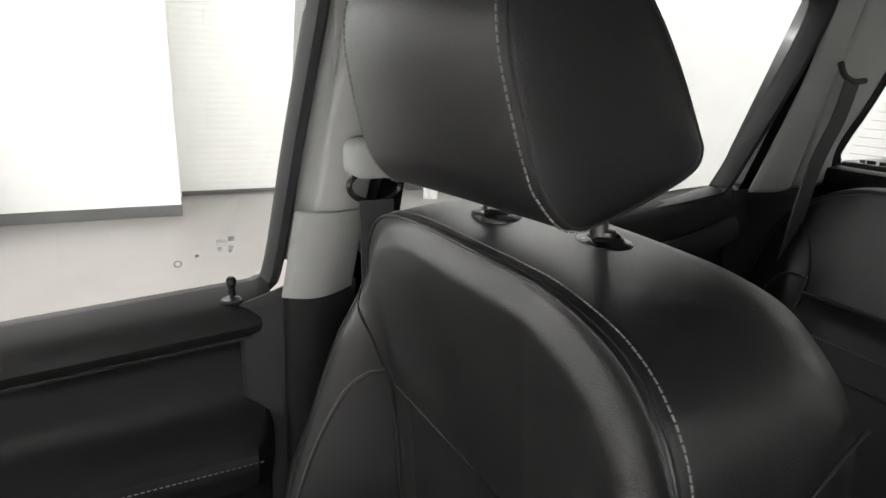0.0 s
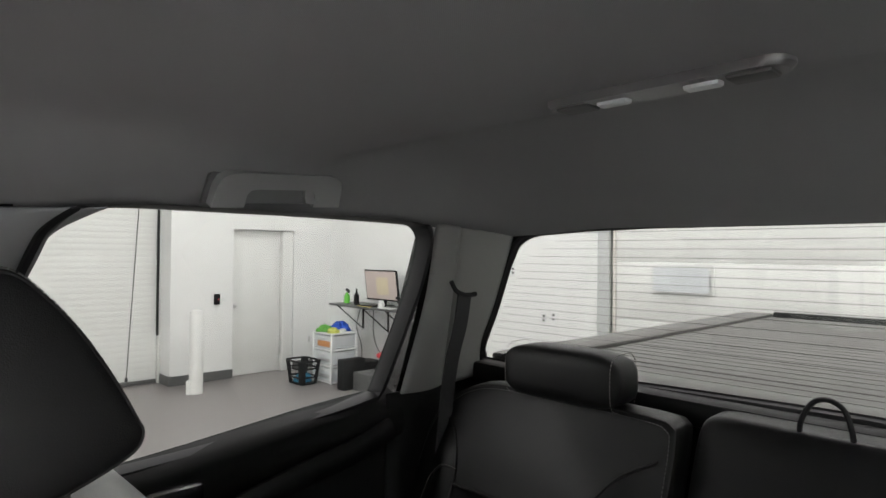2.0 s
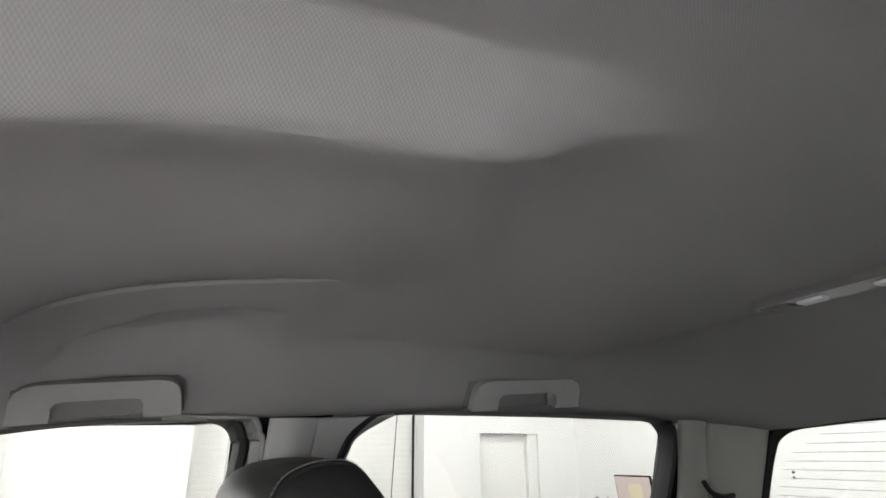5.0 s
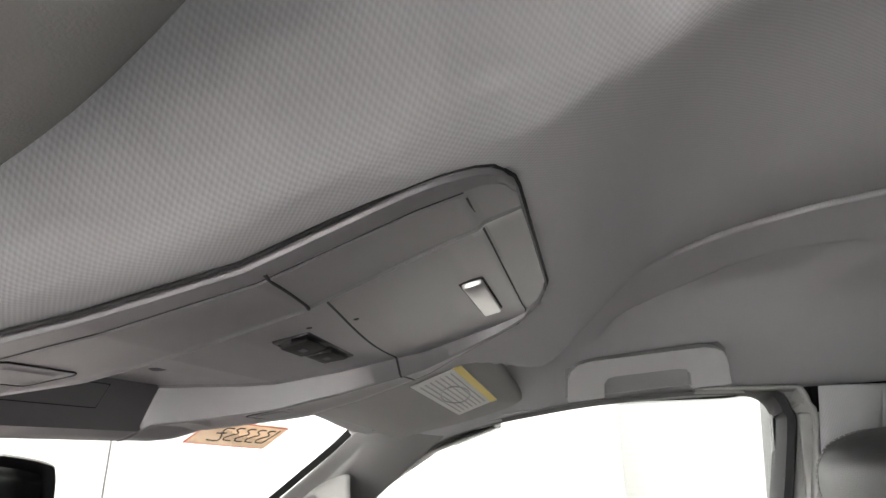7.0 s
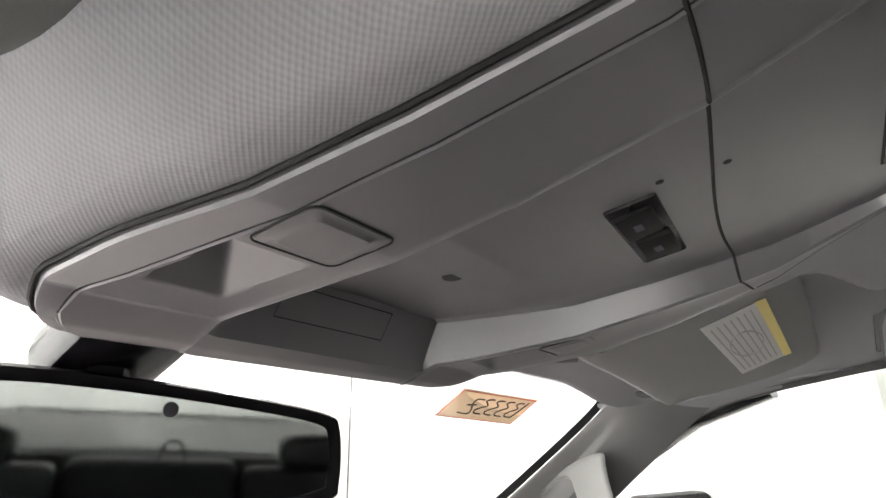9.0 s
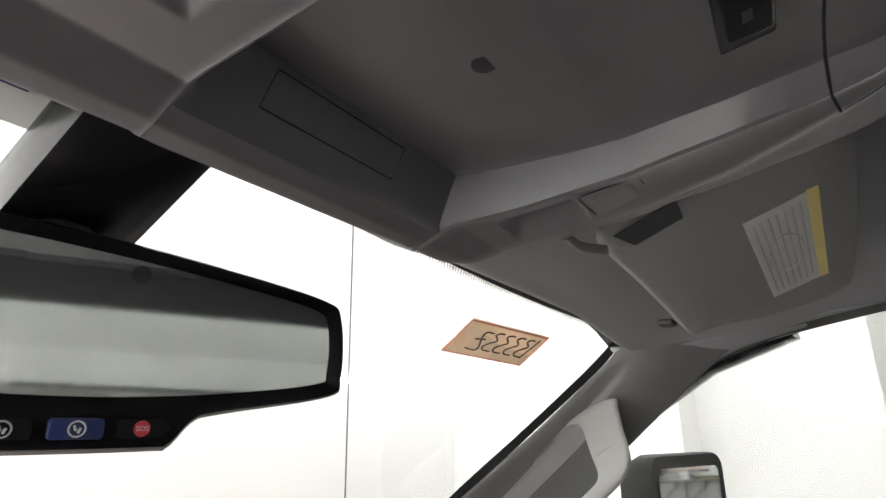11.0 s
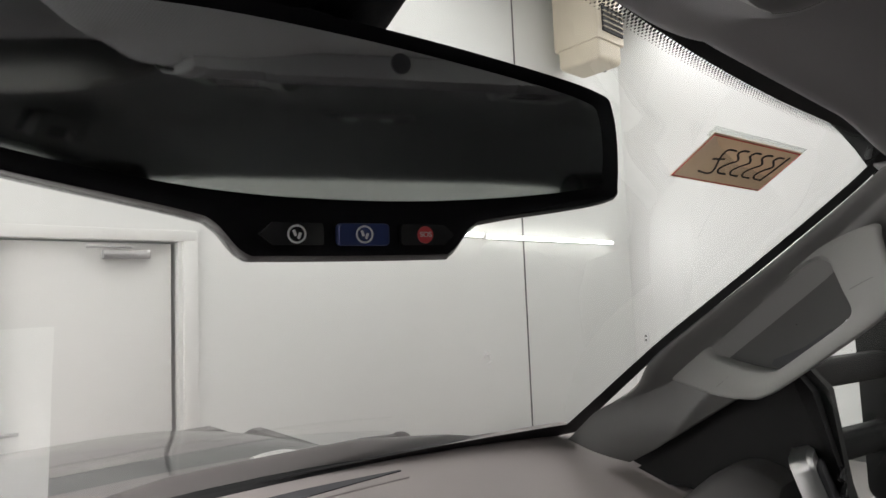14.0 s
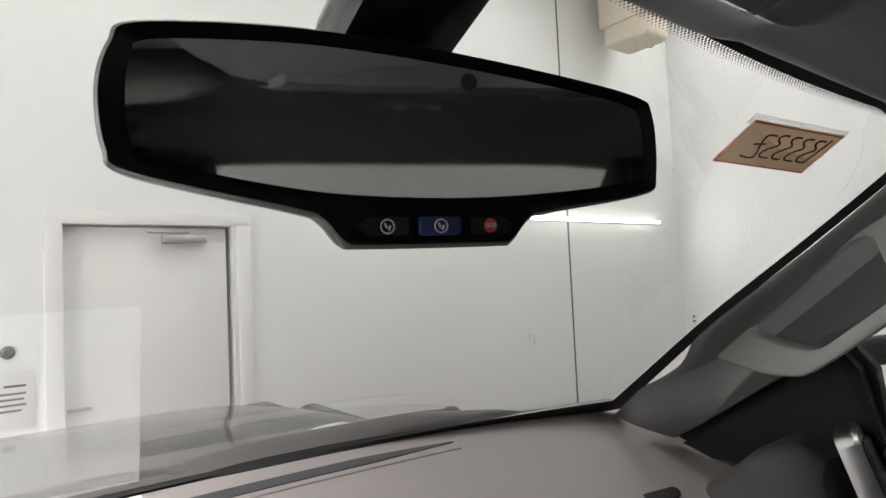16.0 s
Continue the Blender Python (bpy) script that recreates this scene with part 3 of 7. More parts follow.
def monitor():
    z = 1.066
    t = thing("computer_monitor", (6.5, YR + 0.25, z), "black computer monitor with a lit page on a shelf", "monitor")
    part("bezel", box((6.52, YR + 0.2, z + 0.29), (0.72, 0.03, 0.44), 0.008, turn=rot(-8, 0, 0)), M_GLOSSBLK, t)
    s = part("screen", box((6.52, YR + 0.219, z + 0.292), (0.68, 0.004, 0.395), turn=rot(-8, 0, 0)), M_SCREEN, t, "lit screen with a pale page")
    part("page", box((6.48, YR + 0.2225, z + 0.28), (0.26, 0.002, 0.25), turn=rot(-8, 0, 0)), M_PAGE, s)
    part("page_head", box((6.48, YR + 0.214, z + 0.43), (0.2, 0.002, 0.03), turn=rot(-8, 0, 0)), M_RED, s)
    part("stand", box((6.52, YR + 0.16, z + 0.05), (0.1, 0.04, 0.1), 0.008), M_GLOSSBLK, t)
    part("foot", box((6.52, YR + 0.18, z + 0.008), (0.28, 0.2, 0.014), 0.005), M_GLOSSBLK, t)


monitor()


def shelf_clutter():
    z = 1.066
    t = thing("keyboard", (6.5, YR + 0.4, z), "black keyboard lying on the shelf", "keyboard")
    part("keyboard_body", box((6.6, YR + 0.42, z + 0.012), (0.42, 0.12, 0.022), 0.004), M_GLOSSBLK, t)
    t = thing("desk_phone", (5.95, YR + 0.22, z), "black desk phone on the shelf", "phone")
    part("base", box((5.95, YR + 0.22, z + 0.06), (0.2, 0.2, 0.06), 0.01, turn=rot(25)), M_GLOSSBLK, t)
    part("handset", box((6.02, YR + 0.26, z + 0.11), (0.05, 0.2, 0.04), 0.015, turn=rot(25)), M_GLOSSBLK, t)
    t = thing("mug", (6.2, YR + 0.42, z), "white mug on the shelf", "mug")
    part("cup", lathe((6.25, YR + 0.43, z), (0, 0, 1), [(0, 0.035), (0.005, 0.04), (0.10, 0.042), (0.10, 0.037), (0.01, 0.034)], 24), M_WHITEMARK, t)
    part("handle", sweep(spline([(6.21, YR + 0.43, z + 0.08), (6.18, YR + 0.43, z + 0.07), (6.18, YR + 0.43, z + 0.03), (6.21, YR + 0.43, z + 0.02)], 10), circle(0.006, 6)), M_WHITEMARK, t)
    t = thing("spray_bottle", (7.1, YR + 0.3, z), "bright green spray bottle on the shelf", "bottle")
    part("bottle", lathe((7.22, YR + 0.3, z), (0, 0, 1), [(0, 0.045), (0.1, 0.045), (0.14, 0.02), (0.16, 0.016)], 20), M_GREEN, t)
    part("trigger_head", box((7.2, YR + 0.3, z + 0.185), (0.09, 0.03, 0.04), 0.008, turn=rot(0, -25, 0)), M_INK, t)
    t = thing("pump_bottle", (6.95, YR + 0.3, z), "black pump bottle on the shelf", "bottle")
    part("bottle", lathe((6.98, YR + 0.3, z), (0, 0, 1), [(0, 0.04), (0.13, 0.04), (0.16, 0.016), (0.18, 0.014)], 20), M_GLOSSBLK, t)
    part("pump", box((6.98, YR + 0.3, z + 0.20), (0.02, 0.02, 0.05), 0.005), M_GLOSSBLK, t)
    solo("paper_sheet", box((6.55, YR + 0.46, z + 0.004), (0.3, 0.08, 0.006)), M_YELLOW, "yellow paper pad on the shelf edge", "paper")
    solo("notepad", box((6.1, YR + 0.44, z + 0.006), (0.26, 0.12, 0.01), 0.002), M_PAPER, "white paper pad on the shelf", "paper")
    t = thing("power_cable", (6.9, YR + 0.05, 0.5), "thin grey cable hanging from the shelf", "cable")
    part("cable", sweep(spline([(6.9, YR + 0.05, 1.03), (6.86, YR + 0.07, 0.6), (6.7, YR + 0.06, 0.35), (6.35, YR + 0.05, 0.25), (6.0, YR + 0.04, 0.3)], 30), circle(0.006, 6)), M_BASE, t)
    t = thing("power_cable", (7.3, YR + 0.05, 0.5), "thin dark cable hanging from the shelf", "cable")
    part("cable", sweep(spline([(7.2, YR + 0.05, 1.03), (7.24, YR + 0.1, 0.7), (7.15, YR + 0.07, 0.4), (7.2, YR + 0.05, 0.1)], 24), circle(0.006, 6)), M_BASE, t)


shelf_clutter()


def drawer_tower(cx, cy):
    t = thing("drawer_tower", (cx, cy, 0), "white plastic tower with three clear drawers, cloths on top", "drawers")
    w, d, h = 0.47, 0.44, 0.70
    for sx in (-1, 1):
        for sy in (-1, 1):
            part("corner_post", box((cx + sx * (w / 2 - 0.015), cy + sy * (d / 2 - 0.015), h / 2), (0.03, 0.03, h), 0.005), M_WHITEMARK, t)
    for i in range(4):
        part("frame_shelf", box((cx, cy, 0.02 + i * 0.222), (w, d, 0.022), 0.005), M_WHITEMARK, t)
    for i in range(3):
        dr = part("drawer", box((cx, cy, 0.128 + i * 0.222), (w - 0.06, d - 0.02, 0.175), 0.012), M_CLEAR, t, "cloudy clear drawer")
        part("cloth_inside", box((cx - 0.03, cy, 0.10 + i * 0.222), (w - 0.14, d - 0.012, 0.07 + 0.03 * (i == 2)), 0.02), M_ORANGE if i == 2 else M_LINES, dr)
        part("pull", box((cx, cy + d / 2, 0.185 + i * 0.222), (0.14, 0.02, 0.02), 0.005), M_WHITEMARK, dr)
    return h


drawer_tower(7.0, -4.75)


def cloth_heap(name, cx, cy, z, r, m, label, seed):
    def f(u, v):
        a, p = u * 2 * math.pi, v * math.pi / 2
        k = 1 + 0.35 * noise.noise(V((math.cos(a) * 2 + seed, math.sin(a) * 2, v * 3)))
        return V((cx + r * k * math.cos(a) * math.cos(p), cy + r * k * math.sin(a) * math.cos(p), z + r * 0.8 * k * math.sin(p)))

    solo(name, grid(f, 28, 10), m, label, "cloth")


cloth_heap("blue_cloth", 7.02, -4.84, 0.697, 0.15, M_BLUE, "crumpled blue cloth on the drawer tower", 1)
cloth_heap("green_cloth", 7.10, -4.63, 0.697, 0.11, M_GREENC, "crumpled green cloth on the drawer tower", 4)
cloth_heap("yellow_cloth", 6.86, -4.62, 0.697, 0.085, M_YCLOTH, "crumpled yellow-green cloth on the drawer tower", 9)
cloth_heap("white_cloth", 6.84, -4.76, 0.697, 0.06, M_PAPER, "crumpled white cloth on the drawer tower", 7)


def basket(cx, cy):
    t = thing("laundry_basket", (cx, cy, 0), "black slotted plastic basket on the floor", "basket")
    top, bot = rrect(0.42, 0.32, 0.06), rrect(0.34, 0.25, 0.05)
    part("rim", sweep([(cx + a, cy + b, 0.32) for a, b in top], circle(0.014, 8), True), M_RUBBER, t)
    part("floor_pan", plate((cx, cy, 0.015), (1, 0, 0), (0, 1, 0), bot, 0.014), M_RUBBER, t)
    n = len(top)
    for i in range(n):
        a, b = top[i], bot[i]
        part("slat", rod((cx + b[0], cy + b[1], 0.01), (cx + a[0], cy + a[1], 0.32), 0.011, 6), M_RUBBER, t)
    for z, k in ((0.1, 0.33), (0.22, 0.7)):
        part("hoop", sweep([(cx + b[0] + (a[0] - b[0]) * k, cy + b[1] + (a[1] - b[1]) * k, z) for a, b in zip(top, bot)], circle(0.012, 8), True), M_RUBBER, t)


basket(7.14, -4.32)
cloth_heap("teal_cloth", 7.14, -4.32, 0.03, 0.125, M_TEAL, "crumpled teal cloth inside the black basket", 3)
solo("storage_case", box((6.42, -4.62, 0.2), (0.14, 0.36, 0.4), 0.012), M_RUBBER, "black upright case on the floor", "case")
solo("storage_box", box((6.15, -4.75, 0.12), (0.36, 0.34, 0.24), 0.012), M_BASE, "dark grey box on the floor", "box")
solo("storage_box", box((6.55, -4.98, 0.16), (0.28, 0.3, 0.32), 0.012), M_RUBBER, "black box beside the drawer tower", "box")


def stool(cx, cy):
    t = thing("work_stool", (cx, cy, 0), "red round work stool on a steel column", "stool")
    part("seat", lathe((cx, cy, 0.40), (0, 0, 1), [(0, 0.15), (0.01, 0.175), (0.04, 0.18), (0.055, 0.16)], 28), M_RED, t)
    part("column", rod((cx, cy, 0.08), (cx, cy, 0.40), 0.022, 12), M_STEEL, t)
    for i in range(5):
        a = 2 * math.pi * i / 5
        leg = part("leg", rod((cx, cy, 0.09), (cx + 0.2 * math.cos(a), cy + 0.2 * math.sin(a), 0.06), 0.016, 8), M_RUBBER, t)
        part("caster", lathe((cx + 0.2 * math.cos(a) - 0.01, cy + 0.2 * math.sin(a), 0.026), (1, 0, 0), [(0, 0.02), (0.003, 0.026), (0.02, 0.026), (0.023, 0.02)], 12), M_RUBBER, leg)


stool(6.15, -5.05)

# ---------------------------------------------------------------- the truck: shell


def side_x(z):
    """Inside face of the cab's side at the height z."""
    return 0.757 + (1.834 - z) * 0.29 if z > 1.38 else 0.889


def glass_x(z):
    return 0.775 + (1.834 - z) * 0.36


# a crease runs across behind the dome lamp
ROOF_REAR = [(-1.12, 1.866), (-0.95, 1.890), (-0.75, 1.922), (-0.6, 1.944), (-0.48, 1.957), (-0.40, 1.958), (-0.345, 1.950), (-0.27, 1.936)]
ROOF_Y = [(-0.7, 1.948), (-0.345, 1.950), (0.0, 1.956), (0.25, 1.945), (0.42, 1.922), (0.55, 1.888), (0.65, 1.859), (0.75, 1.826), (0.79, 1.806), (0.812, 1.801)]
EDGE_Y = [(-1.12, 1.852), (-0.85, 1.862), (-0.68, 1.866), (-0.4, 1.869), (-0.15, 1.868), (-0.03, 1.862), (0.06, 1.855), (0.18, 1.850), (0.26, 1.847), (0.40, 1.840), (0.55, 1.824), (0.66, 1.800), (0.74, 1.793), (0.812, 1.792)]
CX = 0.015


def cons_hw(y, side=1):
    """Half width of the console; the driver's side runs straighter."""
    if side < 0:
        return curve_table(y, [(0.470, 0.092), (0.473, 0.102), (0.480, 0.109), (0.494, 0.114), (0.55, 0.119), (0.60, 0.126), (0.65, 0.133), (0.69, 0.138), (0.715, 0.138), (0.728, 0.135), (0.738, 0.128), (0.748, 0.112)])
    return curve_table(y, [(0.470, 0.044), (0.473, 0.060), (0.479, 0.078), (0.488, 0.092), (0.50, 0.100), (0.53, 0.1065), (0.56, 0.114), (0.60, 0.119), (0.635, 0.123), (0.66, 0.1255), (0.70, 0.1250), (0.718, 0.1215), (0.730, 0.115), (0.741, 0.104), (0.748, 0.088)])


def cons_rim(y):
    return lerp_table(y, [(0.458, 1.853), (0.50, 1.837), (0.55, 1.8155), (0.60, 1.801), (0.64, 1.792), (0.72, 1.7835), (0.735, 1.776), (0.742, 1.774), (0.748, 1.778)])



SWELL = [(-0.27, 0.0), (-0.05, 0.0), (0.0, 0.001), (0.04, 0.0045), (0.08, 0.012), (0.11, 0.020), (0.15, 0.027), (0.20, 0.029), (0.27, 0.029), (0.34, 0.031), (0.40, 0.038), (0.46, 0.058), (0.55, 0.066), (0.60, 0.067), (0.65, 0.062), (0.70, 0.050), (0.75, 0.038), (0.79, 0.016), (0.815, 0.010)]
# the passenger side of the swell ends in a moulded crease: y, x
CREASE = [(0.085, 0.245), (0.12, 0.206), (0.15, 0.193), (0.20, 0.197), (0.25, 0.209), (0.30, 0.224), (0.35, 0.248), (0.39, 0.280), (0.42, 0.316), (0.45, 0.36), (0.49, 0.43)]
FLANK_TOP = [(-0.27, -0.20), (0.0, -0.185), (0.08, -0.180), (0.16, -0.180), (0.25, -0.178), (0.33, -0.171), (0.39, -0.162), (0.45, -0.160), (0.55, -0.180), (0.70, -0.200)]
FLANK_FOOT = [(-0.27, -0.06), (-0.06, -0.085), (0.0, -0.105), (0.05, -0.120), (0.10, -0.130), (0.16, -0.136), (0.25, -0.140), (0.33, -0.135), (0.38, -0.123), (0.41, -0.108), (0.44, -0.096), (0.47, -0.100), (0.50, -0.106), (0.55, -0.112), (0.62, -0.114), (0.70, -0.112), (0.725, -0.118), (0.745, -0.138), (0.80, -0.142)]
HOLLOW = [(0.18, 0.36), (0.21, 0.332), (0.24, 0.328), (0.27, 0.338), (0.30, 0.358), (0.36, 0.42), (0.40, 0.47), (0.45, 0.56)]


def roof_z(x, y):
    z = curve_table(y, ROOF_REAR) if y < -0.345 else curve_table(y, ROOF_Y)
    ax = abs(x)
    fall = ss(ax, 0.49, 0.82)
    z -= (z - curve_table(y, EDGE_Y)) * fall
    # the middle swells down towards the overhead console
    left = ss(x, curve_table(y, FLANK_TOP), curve_table(y, FLANK_FOOT))
    edge = curve_table(y, [(-0.27, 0.56), (-0.10, 0.50), (0.0, 0.37), (0.05, 0.285)] + CREASE + [(0.545, 0.24), (0.7, 0.22)])
    run = lerp_table(y, [(-0.2, 0.6), (0.0, 0.40), (0.085, 0.22), (0.15, 0.20), (0.40, 0.20), (0.55, 0.07)])
    k = min(1.0, max(0.0, (edge - x) / run))
    z -= curve_table(y, SWELL) * left * (1 - (1 - k) ** 1.7)
    # the flank ends in a soft ridge
    past = max(0.0, x - curve_table(y, FLANK_FOOT))
    z -= 0.0065 * left * math.exp(-((past / 0.032) ** 2)) * ss(y, 0.07, 0.14) * (1 - ss(y, 0.38, 0.445))
    # hollow behind the front assist handle
    z += 0.020 * ss(ax - curve_table(y, HOLLOW), 0.0, 0.026) * (1 - ss(ax, 0.47, 0.60)) * ss(y, 0.17, 0.21) * (1 - ss(y, 0.44, 0.52))
    z = max(z, 1.788)
    z += (0.013 + 0.007 * (1 - ss(ax, 0.10, 0.25))) * (1 - ss(ax, 0.48, 0.66)) * ss(y, 0.745, 0.80)
    # drawn down to the rim of the overhead console
    if 0.45 < y < 0.775 and x < CX:
        near = 1 - ss(abs(x - CX) - cons_hw(min(0.748, max(0.47, y)), x - CX), 0.002, 0.040)
        z -= max(0.0, z - cons_rim(y) - 0.0050) * near * ss(CX - x, 0.04, 0.09) * ss(y, 0.455, 0.480) * (1 - ss(y, 0.738, 0.765))
    # opening above the overhead console
    if 0.472 < y < 0.746:
        z += 0.05 * ss(cons_hw(y, x - CX) - abs(x - CX), 0.006, 0.014) * ss(y, 0.474, 0.482)
    return z


def headliner():
    xs = sorted({round(-0.79 + 1.58 * i / 200, 5) for i in range(201)} | {round(-0.21 + 0.004 * i, 5) for i in range(45)})
    ys = sorted({-1.12 + 0.02 * i for i in range(72)} | {0.32 + 0.006 * i for i in range(83)} | {-0.351, -0.345, -0.339, 0.46, 0.812})
    bm = bmesh.new()
    rows = [[bm.verts.new((x, y, roof_z(x, y))) for x in xs] for y in ys]
    # rolled front edge
    for k in range(1, 7):
        w = math.pi * k / 6
        rows.append([bm.verts.new((x, 0.812 + 0.007 * math.sin(w), roof_z(x, 0.812) + 0.007 - 0.007 * math.cos(w))) for x in xs])
    for a, b in zip(rows, rows[1:]):
        for i in range(len(xs) - 1):
            bm.faces.new((a[i], a[i + 1], b[i + 1], b[i]))
    ob = solo("headliner", bm, M_FABRIC, "grey woven headliner of the truck cab", "headliner", kind="structure", angle=60)
    mod = ob.modifiers.new("thick", "SOLIDIFY")
    mod.thickness, mod.offset = 0.012, 1
    # moulded crease from the visor back along the passenger side
    pts = spline([(x, y, 0) for y, x in CREASE[::-1]], 60)
    solo("trim", sweep([(p.x, p.y, roof_z(p.x, p.y) - 0.0026 + 0.006 * ss(0.20 - p.y, 0.0, 0.10)) for p in pts], circle(0.0034, 10), scale=lambda k: 1 - 0.7 * k ** 3), M_FABRIC, "moulded crease line in the grey headliner", "trim", kind="structure")


headliner()


def outline_front():
    """Front side window, seen from the side: y, z."""
    p = [(0.187, 1.79), (0.189, 1.818), (0.200, 1.838), (0.222, 1.848), (0.275, 1.851), (0.38, 1.845), (0.52, 1.828), (0.68, 1.795), (0.84, 1.725), (1.0, 1.625), (1.13, 1.52), (1.25, 1.37), (1.25, 1.315), (0.9, 1.306), (0.55, 1.338), (0.30, 1.360), (0.252, 1.368), (0.236, 1.395), (0.211, 1.60)]
    return [(q.x, q.y) for q in spline([(a, b, 0) for a, b in p], 120, True)]


def outline_rear():
    p = [(-0.012, 1.79), (-0.03, 1.83), (-0.075, 1.861), (-0.15, 1.871), (-0.35, 1.872), (-0.55, 1.871), (-0.675, 1.868), (-0.715, 1.855), (-0.735, 1.82), (-0.735, 1.72), (-0.715, 1.58), (-0.70, 1.49), (-0.685, 1.478), (-0.55, 1.458), (-0.3, 1.436), (-0.10, 1.425), (0.05, 1.42), (0.075, 1.45), (0.03, 1.66)]
    return [(q.x, q.y) for q in spline([(a, b, 0) for a, b in p], 120, True)]


def grow(shape, d):
    n = len(shape)
    area = sum(shape[i][0] * shape[(i + 1) % n][1] - shape[(i + 1) % n][0] * shape[i][1] for i in range(n))
    s = 1 if area > 0 else -1
    out = []
    for i in range(n):
        a, b = V(shape[i - 1]), V(shape[(i + 1) % n])
        t = (b - a).normalized()
        out.append((shape[i][0] + s * t.y * d, shape[i][1] - s * t.x * d))
    return out


def side_window(t, shape, tint, wide=1.0):
    """Glass, black run channel and rubber seal round one side window."""
    g = [(y, z) for y, z in grow(shape, 0.004)]
    bm = loft([[V((glass_x(z) + dx, y, z)) for y, z in g] for dx in (0.010, 0.014)])
    ob = part("glass", bm, tint, t, "clear side window glass")
    ob.visible_shadow = False
    rings = []
    for d, dx in ((0.0, 0.018), (-0.001, -0.004), (0.012, -0.024), (0.026, -0.026), (0.034, -0.012), (0.034, 0.03)):
        rings.append([V((glass_x(z) + dx, y, min(z, max(z0 + 0.003, curve_table(y, EDGE_Y) + 0.002)))) for (y, z), (y0, z0) in zip(grow(shape, d * wide), shape)])
    part("run_channel", loft(rings, cap=False), M_RUBBER, t, "black rubber window channel")


def door_panel_front():
    t = thing("front_door", (0.9, 0.7, 0.6), "black moulded front door panel with padded armrest", "vehicle door", group="truck doors")
    side_window(t, outline_front(), M_GLASS, 0.76)

    def f(u, v):
        y = 0.235 + u * 1.10
        z = 1.372 - v * 0.83
        prof = lerp_table(z, [(0.54, 0.86), (0.92, 0.865), (1.05, 0.845), (1.09, 0.810), (1.125, 0.792), (1.150, 0.796), (1.170, 0.825), (1.185, 0.866), (1.21, 0.884), (1.285, 0.887), (1.303, 0.874), (1.311, 0.862), (1.325, 0.857), (1.345, 0.865), (1.362, 0.886), (1.372, 0.925)])
        arm = lerp_table(y, [(0.235, 0.0), (0.27, 1), (1.0, 1), (1.2, 0.2), (1.34, 0)])
        flat = lerp_table(z, [(0.54, 0.86), (1.1, 0.872), (1.28, 0.88), (1.303, 0.872), (1.311, 0.862), (1.325, 0.857), (1.345, 0.865), (1.362, 0.886), (1.372, 0.925)])
        x = flat + (prof - flat) * arm
        return V((x + 0.02 * (1 - ss(y, 0.235, 0.262)), y, z - 0.085 * (y - 0.25) * ss(z, 1.0, 1.31)))

    part("panel", grid(f, 50, 70), M_BLACK, t, "black grained door panel")
    part("stitching", stitches([V((0.792, 0.275 + 0.02 * i, 1.134 - 0.0008 * i)) for i in range(36)], 0.008, 0.001), M_THREAD, t, "grey thread along the armrest")
    part("crease", sweep([V((0.8705, 0.25 + i * 0.03, 1.303 - 0.00255 * i)) for i in range(33)], circle(0.003, 6)), M_SEAM, t)
    lk = part("lock_knob", lathe((0.895, 0.292, 1.353), (0, 0, 1), [(0, 0.016), (0.004, 0.018), (0.007, 0.012), (0.009, 0.0055), (0.024, 0.005), (0.026, 0.007), (0.034, 0.0075), (0.038, 0.005)], 18), M_GLOSSBLK, t, "black lock knob on a round base")
    part("ring", lathe((0.895, 0.292, 1.354), (0, 0, 1), [(0, 0.019), (0.003, 0.019), (0.004, 0.017)], 20), M_BLACK, lk)
    # small markings in the glass corner
    for y, z, w, h in ((0.285, 1.442, 0.009, 0.007), (0.300, 1.441, 0.014, 0.0012), (0.300, 1.437, 0.016, 0.0012), (0.301, 1.433, 0.013, 0.0012), (0.302, 1.425, 0.006, 0.006), (0.286, 1.428, 0.007, 0.005), (0.287, 1.421, 0.005, 0.004), (0.335, 1.417, 0.005, 0.004)):
        part("glass_mark", box((glass_x(z) + 0.0085, y, z), (0.0006, w, h), turn=rot(0, 20, 0)), M_STEEL, t)
    part("glass_mark", sweep([V((glass_x(1.406 + 0.005 * math.sin(a)) + 0.0085, 0.362 + 0.005 * math.cos(a), 1.406 + 0.005 * math.sin(a))) for a in [i * math.pi / 8 for i in range(16)]], circle(0.0008, 6), True), M_BASE, t)
    # lower outside skin closes the door
    part("outer_skin", box((1.0, 0.72, 0.90), (0.03, 1.1, 0.78), 0.01), M_HOOD, t)
    return t


